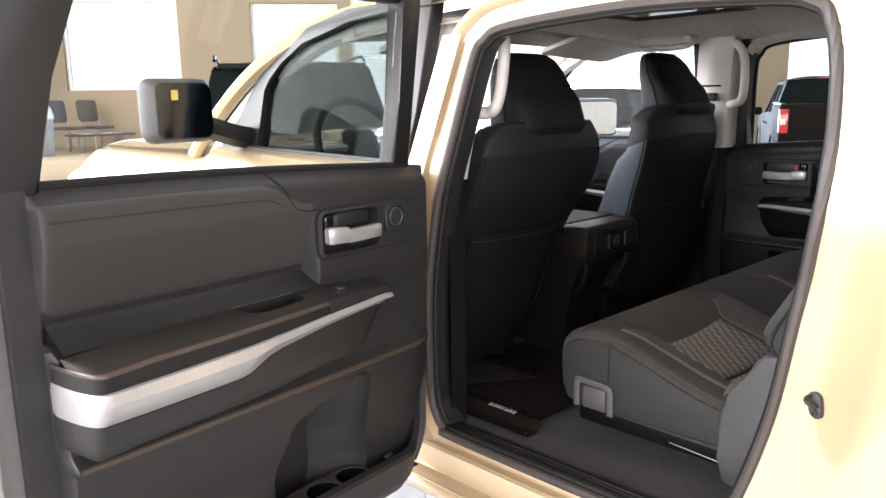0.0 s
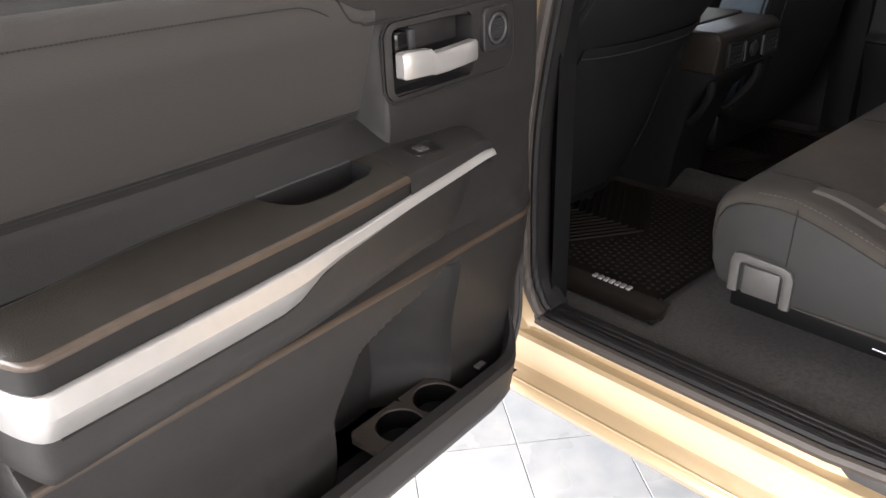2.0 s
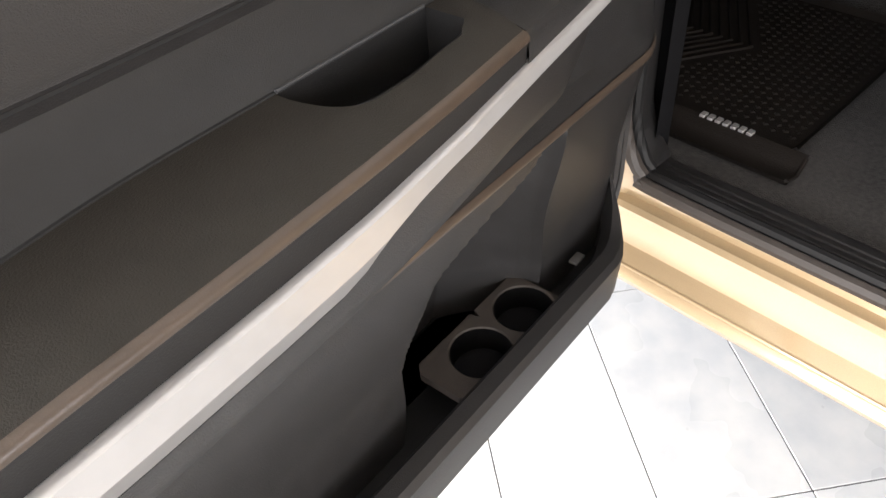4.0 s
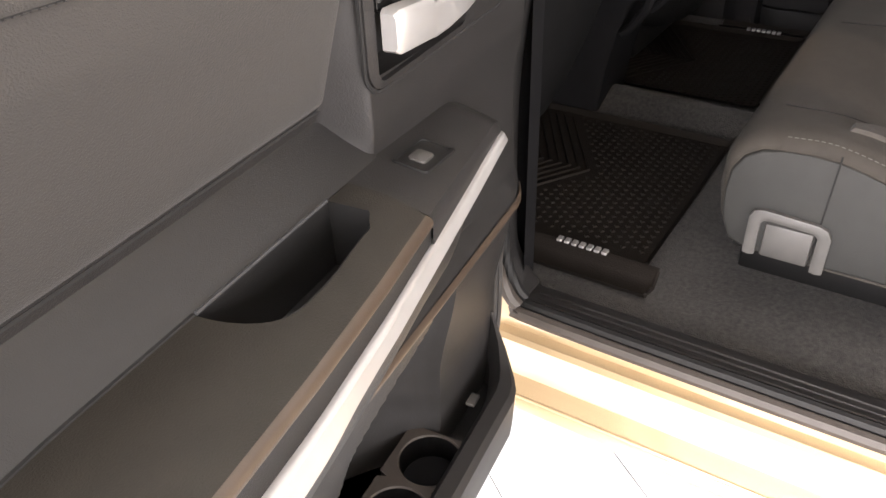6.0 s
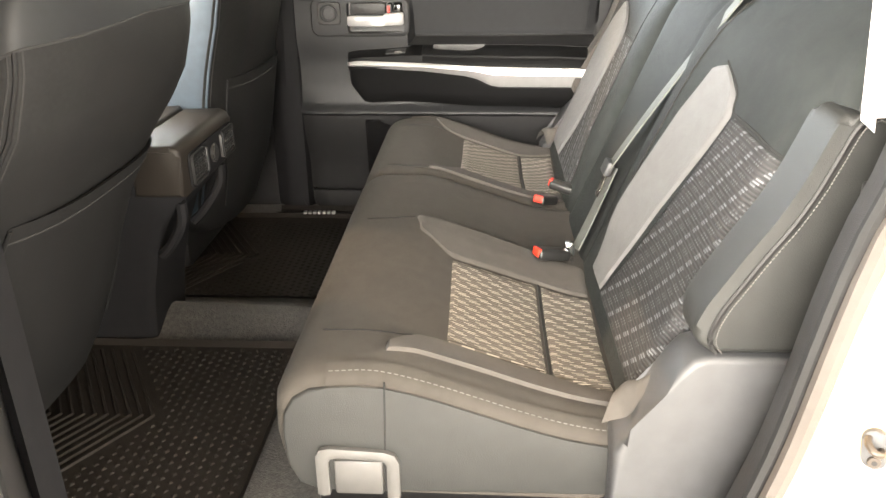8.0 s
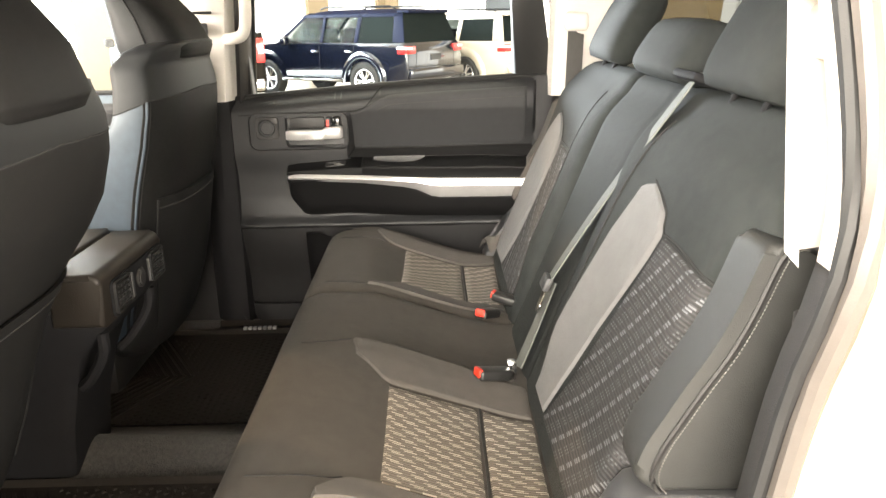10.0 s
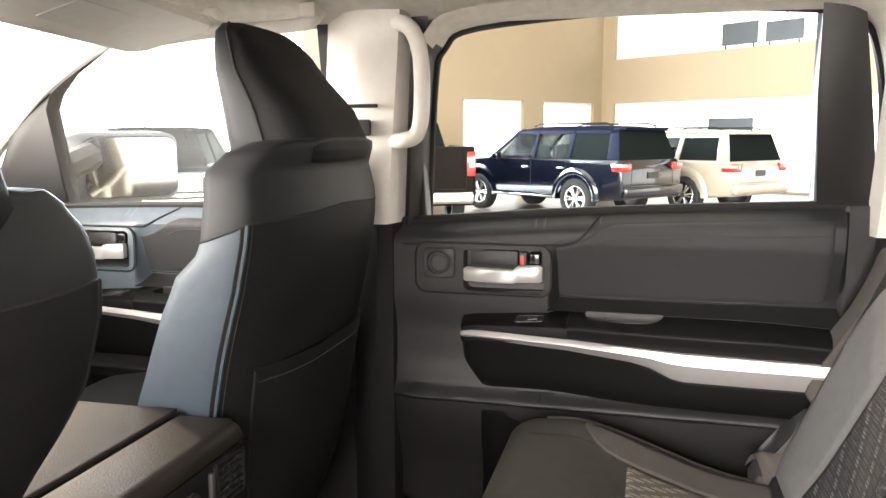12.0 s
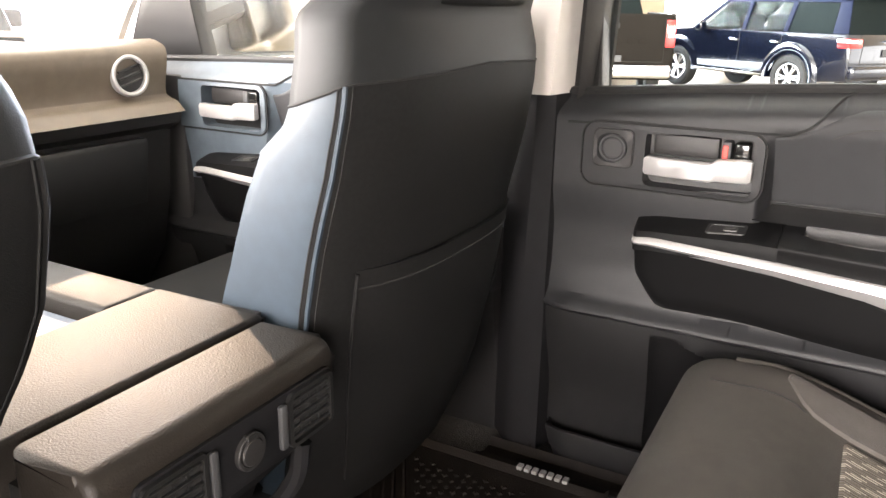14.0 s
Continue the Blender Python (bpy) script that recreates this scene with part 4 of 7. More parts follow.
        for i in range(-4, 5):
            for j in range(-4, 5):
                if i * i + j * j <= 14:
                    box(c[0] + i * 0.0042 - 0.0012, c[0] + i * 0.0042 + 0.0012, 0.0134, 0.0145, c[1] + j * 0.0042 - 0.0012, c[1] + j * 0.0042 + 0.0012, bm=dots, P=P)
        tagged(part("grille_mesh", dots, PLASTIC_GREY, sp), kind="stuff")

    # armrest
    A0, A1 = 0.158, 0.948 * UE
    JU = 0.402
    def vf(u):
        """Outer edge in plan, rounded at both ends."""
        v = np.interp(u, (0.15, 0.2, 0.3, 0.4, 0.5, 0.6, 0.7, 0.8, 0.95), (0.046, 0.056, 0.070, 0.083, 0.094, 0.102, 0.107, 0.110, 0.112))
        v = float(v)
        q = max(0.0, (u - (A1 - 0.034)) / 0.034)
        v = -0.02 + (v + 0.02) * math.sqrt(max(0.0, 1 - q ** 2.6))
        q = max(0.0, (A0 + 0.016 - u) / 0.016)
        return -0.02 + (v + 0.02) * math.sqrt(max(0.0, 1 - q ** 2.4))
    zt2 = lambda u: ARM - 0.012 * step01(u, 0.40, 0.15) - 0.004 * step01(u, 0.8, 0.93)
    vin = lambda u: 0.002 + 0.016 * step01(u, 0.70, 0.90)
    C0, C1 = 0.434, 0.596
    def vc(u):
        v = 0.060 - 0.008 * step01(u, 0.53, 0.45) - 0.010 * step01(u, 0.452, C0)
        return vin(u) + (v - vin(u)) * math.sqrt(max(0.0, 1 - max(0.0, (u - 0.548) / (C1 - 0.548)) ** 2.4))
    tails = [A1 - 0.034 + 0.034 * q for q in (0.0, 0.2, 0.4, 0.55, 0.68, 0.78, 0.86, 0.92, 0.96, 0.985, 1.0)]
    def topf(lo):
        def at(u, s):
            a, b = min(lo(u), vf(u) - 0.008), vf(u) - 0.007
            v = a + (b - a) * s
            k = max(0.0, min(1.0, (v - vin(u)) / max(0.004, b - vin(u))))
            return P(u, v, zt2(u) + 0.004 * math.sin(math.pi * k) + 0.014 * (1 - k))
        return at
    tm = bmesh.new()
    sheet(topf(vin), lin(JU, C0, 3), lin(0, 1, 10), tm)
    sheet(topf(vc), [*lin(C0, 0.57, 18), 0.577, 0.583, 0.588, 0.592, 0.595, C1], lin(0, 1, 10), tm)
    sheet(topf(vin), [*lin(C1, A1 - 0.036, 24), *tails], lin(0, 1, 10), tm)
    arm = part("armrest", tm, ARM_TOP if open_wide else SHADE_BLACK, t, "dark grey soft armrest top")
    fm = bmesh.new()
    def lip(u, s):
        d, e = ((-0.007, 0.0), (-0.003, -0.0012), (-0.0006, -0.004), (0.0, -0.008), (-0.003, -0.014), (-0.004, -0.036))[s]
        return P(u, vf(u) + d, zt2(u) + e)
    sheet(lip, [*lin(JU, A1 - 0.036, 36), *tails], range(6), fm)
    # only the lip's crest gets the painted highlight
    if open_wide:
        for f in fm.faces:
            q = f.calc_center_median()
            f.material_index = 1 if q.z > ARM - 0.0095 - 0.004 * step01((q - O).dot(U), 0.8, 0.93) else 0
    part("armrest_lip", fm, [VINYL if open_wide else SHADE_BLACK, VINYL_GLINT], arm, "black vinyl edge of the armrest")
    if not open_wide:
        # slanted front end of the soft pad
        part("armrest_end", sheet(lambda q, k: P(JU - 0.012 * k, -0.015 + (vf(JU) + 0.011) * q, zt2(JU) + 0.016 * (1 - q) + 0.001 - 0.020 * k), lin(0, 1, 7), lin(0, 1, 4)), SHADE_BLACK, arm)
    part("armrest_seam", tube([P(u, vin(u) - 0.001, zt2(u) + 0.0135) for u in lin(C1, A1 - 0.03, 14)], 0.0022, 5), SEAM, arm)
    cup = bmesh.new()
    cu = [*lin(C0, 0.57, 12), 0.577, 0.583, 0.588, 0.592, 0.595, C1]
    sheet(lambda u, s: P(u, vc(u) - 0.002 * s, zt2(u) + 0.010 - 0.06 * s), cu, [0, 0.05, 1], cup)
    sheet(lambda u, s: P(u, vin(u) + 0.001 * s, zt2(u) + 0.016 - 0.07 * s), lin(C0, C1, 3), [0, 1], cup)
    sheet(lambda u, s: P(u, vin(u) + (vc(u) - 0.002 - vin(u)) * s, zt2(u) - 0.05), cu, [0, 1], cup)
    sheet(lambda s, q: P(C0, vin(C0) + (vc(C0) - vin(C0)) * s, zt2(C0) + 0.014 - 0.065 * q), [0, 1], [0, 1], cup)
    part("pull_cup", cup, PLASTIC_BLACK, arm, "black pull cup sunk into the armrest")
    part("cup_edge", tube([P(u, vin(u) + 0.002, zt2(u) + 0.0165) for u in lin(C0 + 0.004, C1, 6)], 0.0018), PLASTIC_GREY, arm)
    part("armrest_shelf", sheet(lambda u, s: P(u, -0.052 + (0.051 + vin(u)) * s, zl(u) + 0.001 - (zl(u) - 1.219) * s ** 0.7), lin(0.35, 0.94 * UE, 20), lin(0, 1, 7)), PLASTIC_BLACK, arm)
    # switch panel in front of it
    drop = lambda u: 0.012 * step01(u, 0.20, A0) * (1 if open_wide else 0.4) + (0 if open_wide else 0.006)
    swm = bmesh.new()
    fu = [A0 + 0.016 - 0.016 * q for q in (1.0, 0.985, 0.95, 0.88, 0.75, 0.5, 0.25)]
    fu = [*fu, *lin(A0 + 0.016, JU, 16)]
    sheet(lambda u, s: P(u, -0.02 + (vf(u) - 0.004 + 0.02) * s, zt2(u) + 0.003 + 0.014 * (1 - s) - drop(u) - 0.003 * s ** 6), fu, lin(0, 1, 9), swm)
    sheet(lambda u, s: P(u, vf(u) - 0.004 + 0.003 * min(1, s * 4), zt2(u) - drop(u) - 0.034 * s), fu, lin(0, 1, 5), swm)
    sw = part("switch_panel", swm, SHADE_BLACK if not open_wide else PLASTIC, t, "dark window switch panel")
    ztop = lambda u, v: zt2(u) + 0.003 + 0.014 * (1 - (v + 0.02) / (vf(u) + 0.016)) - drop(u)
    S = lambda a, b, d: P(a, b, ztop(a, b) + d)
    wo, wi = round_rect(0.285, 0.348, 0.012, 0.050, 0.006), round_rect(0.290, 0.343, 0.016, 0.046, 0.005)
    part("switch_well", loft([[S(a, b, -0.001) for a, b in wo], [S(a, b, 0.0022) for a, b in wo], [S(a, b, 0.0018) for a, b in wi], [S(a, b, 0.0004) for a, b in wi]], True, True), PLASTIC_BLACK, sw)
    part("window_switch", prism(round_rect(0.312, 0.334, 0.023, 0.040, 0.003), 0.0, 0.0026, 0.0008, P=S), LEVER_GREY, sw, "pale grey window switch")
    # lower body
    def under(u, s):
        d, e = ((-0.006, -0.034), (-0.022, -0.085), (-0.028, -0.120), (-0.036, -0.142), (-0.050, -0.158), (-0.070, -0.166))[s]
        f = step01(u, A0 - 0.004, A0 + (0.11 if open_wide else 0.06))
        low = (0.30 + 0.70 * f if open_wide else 0.62 + 0.38 * f) * (1 + 0.06 * step01(u, 0.3, 0.6) - 0.10 * step01(u, A1 - 0.03, A1))
        return P(u, max(-0.03, vf(u) + d) if s < 5 else -0.03, zt2(u) + (e * low if s else e + 0.02 * (1 - f)))
    lb = bmesh.new()
    sheet(under, [*fu[:-16], *lin(A0 + 0.016, A1 - 0.036, 46), *tails], range(6), lb)
    part("armrest_body", lb, SHADE_BLACK if not open_wide else PLASTIC, t, "charcoal lower armrest body")
    # silver strip
    s_top = lambda u: float(np.interp(u, (0.158, 0.20, 0.40, 0.50, 0.62, 1.0), (1.172, 1.180, 1.178, 1.1745, 1.170, 1.166)))
    s_bot = lambda u: float(np.interp(u, (0.16, 0.2, 0.40, 0.53, 0.57, 0.615, 0.64, 1.0), (1.152, 1.151, 1.147, 1.137, 1.130, 1.110, 1.106, 1.106)))
    rings = []
    for u in [*fu[:-16], *lin(A0 + 0.016, 0.39, 12), 0.396, 0.40, 0.404, 0.408, 0.412, 0.416, *lin(0.43, 0.52, 6), *lin(0.53, 0.64, 14), *lin(0.65, A1 - 0.036, 16), *tails]:
        a, b, d = s_top(u), s_bot(u), vf(u)
        rings.append([P(u, d + k, z) for k, z in ((-0.006, a), (0.001, a), (0.004, a - 0.002), (0.0075, a - 0.36 * (a - b)), (0.0055, a - 0.41 * (a - b)), (-0.013, b + 0.004), (-0.018, b), (-0.028, b))])
    part("silver_strip", loft(rings), SILVER, t, "satin silver trim strip along the armrest")

    part("strip_gap", tube([P(u, vf(u) - 0.020, s_bot(u) - 0.002) for u in [*lin(A0 + 0.02, 0.52, 10), *lin(0.53, 0.64, 12), *lin(0.66, A1 - 0.036, 8)]], 0.0026, 5), SEAM, t)

    if rear:
        # map pocket lip and its cup holders
        lipm = bmesh.new()
        def lipf(u, s):
            up = 0.07 * step01(u, 0.10, -0.03) ** 1.5 if open_wide else 0.0
            d, e = ((0.010, 0.06), (0.024, 0.094), (0.030, 0.100), (0.050, 0.099), (0.058, 0.092), (0.060, 0.04), (0.044, 0.010), (0.0, 0.0), (-0.07, -0.003))[s]
            d = (d if open_wide or d < 0 else d * 0.32) if u > u_first else -0.04
            if open_wide:
                d = -0.032 + (d + 0.032) * step01(u, -0.040, 0.13)
            return P(u + edge(0.638 + e) * (1 - u), d - 0.025 * step01(u, 0.05, -0.03) - 0.03 * step01(u, 0.95, 1.0), 0.638 + e + up * (e / 0.10))
        u_first = -0.036 if open_wide else 0.010
        sheet(lipf, [u_first, *((-0.034, -0.02, 0.0) if open_wide else ()), 0.012, 0.02, 0.045, *lin(0.06, 0.95, 40), 0.97, 0.99], range(9), lipm)
        mp = part("map_pocket_lip", lipm, PLASTIC if open_wide else DOOR_LOW_SHADE, t, "dark plastic lip of the door pocket")
        part("pocket_floor", sheet(lambda u, s: P(u, -0.13 + 0.15 * s, 0.668), lin(0.05, 0.96, 12), [0, 1]), PLASTIC_BLACK, mp)
        part("pocket_end", sheet(lambda z, s: P(-0.036 + edge(z), -0.09 + (0.055 if open_wide else 0.10) * s, z), lin(0.645, 0.99, 12), lin(0, 1, 5)), PLASTIC, mp)
        # flat plate with two round holders let into it
        pl = bmesh.new()
        zc, rh = 0.715, 0.0425
        for c0, ua, ub in ((0.265, 0.218, 0.3135), (0.362, 0.3135, 0.438)):
            va, vb, vc = -0.064, 0.022, -0.011
            ring = []
            for k in range(32):
                a = 2 * math.pi * (k + 0.5) / 32
                du, dv = math.cos(a), math.sin(a)
                f = min((ub - c0) / du if du > 0 else (ua - c0) / du, (vb - vc) / dv if dv > 0 else (va - vc) / dv)
                ring.append((c0 + du * f, vc + dv * f))
            circ = lambda r: [(c0 + r * math.cos(2 * math.pi * (k + 0.5) / 32), vc + r * math.sin(2 * math.pi * (k + 0.5) / 32)) for k in range(32)]
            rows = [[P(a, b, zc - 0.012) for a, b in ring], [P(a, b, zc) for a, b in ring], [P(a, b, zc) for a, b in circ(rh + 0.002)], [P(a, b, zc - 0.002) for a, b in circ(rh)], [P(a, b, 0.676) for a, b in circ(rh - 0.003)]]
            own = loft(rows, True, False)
            # hole walls in near black: the shade inside them is painted
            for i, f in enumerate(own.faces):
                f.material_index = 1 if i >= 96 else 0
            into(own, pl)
        # the open door's plate is browner and lighter for the gleam on it
        part("holder_plate", pl, [RUBBER_TRIM if open_wide else PLASTIC, SHADE_BLACK], mp, "plate with two round cup holders in the pocket")
        for c0 in (0.265, 0.362):
            part("holder_floor", disc(P(c0, -0.011, 0.672), (0, 0, 1), 0.041, 0.004, 24), MATTE_BLACK, mp)
        if open_wide:
            part("trim_clip", box(0.136, 0.160, -0.006, 0.008, 0.722, 0.728, 0.002, 2, P=P), LEVER_GREY, mp, "small pale trim clip in the pocket")
    return t


cs, sn = 0.9933, 0.1152
door("rear_door", (-1.065, 0.209), (-cs, -sn), (sn, -cs), (1.462, 1.498), 0.030, "open rear door with a charcoal trim panel and silver strip", True)
door("rear_door", (0.82, 0.288), (0, -1), (-1, 0), (1.402, 1.460), 0.0, "closed rear door with a dark padded panel and silver strip", window_top=1.876)
door("front_door", (0.835, 1.347), (0, -1), (-1, 0), (1.41, 1.425), 0.010, "closed front passenger door with a charcoal trim panel", rear=False, window_top=1.885)
door("front_door", (-0.835, 1.347), (0, -1), (1, 0), (1.41, 1.425), 0.010, "closed driver door with a black window frame", rear=False, window_top=1.885, shoulder=True)

# ---- rear bench ----
def insert_material(name, diagonal):
    """Ribbed seat cloth: rows of light dashes, or dashed lines on the slant."""
    m = bpy.data.materials.new(name)
    m.use_nodes = True
    nt = m.node_tree
    b = nt.nodes["Principled BSDF"]
    tc = nt.nodes.new("ShaderNodeTexCoord")
    uv = tc.outputs["UV"]
    sep = nt.nodes.new("ShaderNodeSeparateXYZ")
    nt.links.new(uv, sep.inputs[0])

    def calc(op, a, b, c=None):
        n = nt.nodes.new("ShaderNodeMath")
        n.operation = op
        for i, q in enumerate((a, b, c)):
            if q is None:
                continue
            if isinstance(q, (int, float)):
                n.inputs[i].default_value = q
            else:
                nt.links.new(q, n.inputs[i])
        return n.outputs[0]

    across, along_rib = (sep.outputs[1], sep.outputs[0]) if diagonal else (sep.outputs[0], sep.outputs[1])
    row = calc("FLOOR", calc("DIVIDE", across, 0.0048), 0)
    rib = calc("LESS_THAN", calc("FRACT", calc("DIVIDE", across, 0.0048), 0), 0.58)
    shift = calc("MULTIPLY_ADD", row, 0.0066, along_rib)
    dash = calc("LESS_THAN", calc("FRACT", calc("DIVIDE", shift, 0.040), 0), 0.52)
    woven = calc("MULTIPLY", dash, calc("LESS_THAN", calc("FRACT", calc("DIVIDE", row, 3.0), 0), 0.5))
    lit = calc("MULTIPLY", rib, calc("MULTIPLY_ADD", woven, 0.82, 0.18))
    if diagonal:
        along = calc("FRACT", calc("DIVIDE", calc("MULTIPLY_ADD", row, -0.0042, sep.outputs[0]), 0.082), 0)
        in4, in3 = calc("FRACT", calc("DIVIDE", row, 4.0), 0), calc("FRACT", calc("DIVIDE", row, 3.0), 0)
        heavy = calc("MULTIPLY", calc("LESS_THAN", along, 0.17), calc("LESS_THAN", in4, 0.7))
        fine = calc("FRACT", calc("MULTIPLY", along, 9.0), 0)
        side = calc("MULTIPLY", calc("GREATER_THAN", along, 0.40), calc("LESS_THAN", along, 0.78))
        light = calc("MULTIPLY", calc("MULTIPLY", side, calc("LESS_THAN", fine, 0.5)), calc("GREATER_THAN", in3, 0.3))
        lit = calc("MULTIPLY", calc("MULTIPLY_ADD", rib, 0.75, 0.25), calc("ADD", calc("MULTIPLY_ADD", light, 0.4, calc("MULTIPLY", heavy, 0.9)), 0.08))
    br = nt.nodes.new("ShaderNodeMix")
    br.data_type = "RGBA"
    br.inputs[6].default_value, br.inputs[7].default_value = ((0.036, 0.0355, 0.036, 1), (0.14, 0.145, 0.155, 1)) if diagonal else ((0.062, 0.052, 0.042, 1), (0.36, 0.322, 0.272, 1))
    nt.links.new(lit, br.inputs[0])
    wv = nt.nodes.new("ShaderNodeTexWave")
    wv.wave_type, wv.bands_direction = "BANDS", "Y" if diagonal else "X"
    wv.inputs["Scale"].default_value, wv.inputs["Distortion"].default_value = 48, 0.4
    mx = nt.nodes.new("ShaderNodeMix")
    mx.data_type, mx.blend_type = "RGBA", "MULTIPLY"
    mx.inputs[0].default_value = 0.35
    nt.links.new(uv, wv.inputs["Vector"])
    nt.links.new(br.outputs[2], mx.inputs[6])
    nt.links.new(wv.outputs["Color"], mx.inputs[7])
    nt.links.new(mx.outputs[2], b.inputs["Base Color"])
    bp = nt.nodes.new("ShaderNodeBump")
    bp.inputs["Strength"].default_value, bp.inputs["Distance"].default_value = 0.6, 0.002
    nt.links.new(wv.outputs["Fac"], bp.inputs["Height"])
    nt.links.new(bp.outputs["Normal"], b.inputs["Normal"])
    b.inputs["Roughness"].default_value = 0.8
    b.inputs["Sheen Weight"].default_value = 0.0 if diagonal else 0.1
    b.inputs["Specular IOR Level"].default_value = 0.15
    return m


INSERT = insert_material("patterned_seat_cloth", False)
INSERT_BACK = insert_material("diagonal_dash_cloth", True)


def resample(pts, n):
    p = [Vector((*q, 0)) for q in pts]
    d = [0]
    for a, b in zip(p, p[1:]):
        d.append(d[-1] + (b - a).length)
    out = []
    for k in range(n):
        s = d[-1] * k / (n - 1)
        i = max(j for j in range(len(d) - 1) if d[j] <= s + 1e-9)
        out.append(p[i].lerp(p[i + 1], (s - d[i]) / max(1e-9, d[i + 1] - d[i])))
    return out


def patch(name, A, B, F, off, mat, parent, n=16, m=12, label=""):
    """A thin cover between two lines A and B on the surface F(a, b, off), puffed up from its edges; UV in metres."""
    a, b = resample(A, n), resample(B, n)
    bm = bmesh.new()
    lay = bm.loops.layers.uv.new("UVMap")
    g, w = [], []
    rows = [0, 0.03, *lin(0.1, 0.9, m), 0.97, 1]
    cols = [0, 0.3, *range(1, n - 1), n - 1.3, n - 1]
    for s in rows:
        r, q = [], []
        for c in cols:
            i = min(int(c), n - 2)
            pa, pb = a[i].lerp(a[i + 1], c - i), b[i].lerp(b[i + 1], c - i)
            p = pa.lerp(pb, s)
            rim = s in (0, 1) or c in (0, n - 1)
            r.append(bm.verts.new(F(p.x, p.y, -0.002 if rim else off)))
            q.append((p.x, p.y))
        g.append(r)
        w.append(q)
    for i in range(len(rows) - 1):
        for j in range(len(cols) - 1):
            f = bm.faces.new((g[i][j], g[i + 1][j], g[i + 1][j + 1], g[i][j + 1]))
            for l, (x, y) in zip(f.loops, (w[i][j], w[i + 1][j], w[i + 1][j + 1], w[i][j + 1])):
                l[lay].uv = (x, y)
    return part(name, bm, mat, parent, label, 60)


def seam_on(name, pts, F, parent, r=0.0022, mat=None, off=0.001):
    pts = smooth_path([(x, y, 0) for x, y in pts], 6)
    return part(name, tube([F(p.x, p.y, off) for p in pts], r, 6), mat or SEAM, parent)


bench = thing("rear_bench_seat", (0, -0.4, 0.66), "charcoal and grey cloth rear bench seat with patterned inserts", "bench seat")
BX = 0.74


def cush_z(x, y):
    ax = abs(x)
    z = 1.018 - 0.10 * step01(y, -0.10, -0.52) - 0.006
    z += 0.012 * bumpf(ax, 0.68, 0.05) * step01(y, -0.08, -0.16)              # outer bolsters
    z -= 0.016 * bumpf(ax, 0.47, 0.16) * step01(y, -0.14, -0.28)             # seat hollows
    z += 0.010 * bumpf(ax, 0.17, 0.07) * step01(y, -0.10, -0.2)
    z -= 0.004 * bumpf(ax, 0.17, 0.012)
    return z


def cush(x, y, off=0.0):
    """Upper skin; y runs past 0 down over the rounded front."""
    return Vector((x, y, cush_z(x, y) + off))


def cushion(x0, x1, name, label):
    rings = []
    xs = [x0 + 0.0, x0 + 0.004, x0 + 0.012, x0 + 0.028, *lin(x0 + 0.05, x1 - 0.05, 22), x1 - 0.028, x1 - 0.012, x1 - 0.004, x1]
    for x in xs:
        e = min(x - x0, x1 - x)
        k = 1 - (1 - min(1, e / 0.035)) ** 2
        k = math.sqrt(max(0, k)) * 0.028 - 0.028
        o = k
        ring = []
        for y in lin(-0.52, -0.075, 16):
            ring.append(Vector((x, y, cush_z(x, y) + o)))
        for a in lin(0, 90, 8)[1:]:
            zc, yc, r = cush_z(x, -0.075) - 0.065, -0.075, 0.065
            ring.append(Vector((x, yc + (r + 0.012) * math.sin(radians(a)) + o * 0.6, zc + r * math.cos(radians(a)) + o * (1 - a / 90))))
        ring += [Vector((x, 0.004 + o * 0.6, 0.90)), Vector((x, -0.004 + o * 0.6, 0.85)), Vector((x, -0.03, 0.812)), Vector((x, -0.07, 0.80)), Vector((x, -0.48, 0.795)), Vector((x, -0.52, 0.82))]
        rings.append(ring)
    return part(name, loft(rings), CLOTH, bench, label, 50)


left_c = cushion(-BX, 0.175, "seat_cushion", "charcoal cloth wide seat cushion")
right_c = cushion(0.18, BX, "seat_cushion", "charcoal cloth narrow seat cushion")


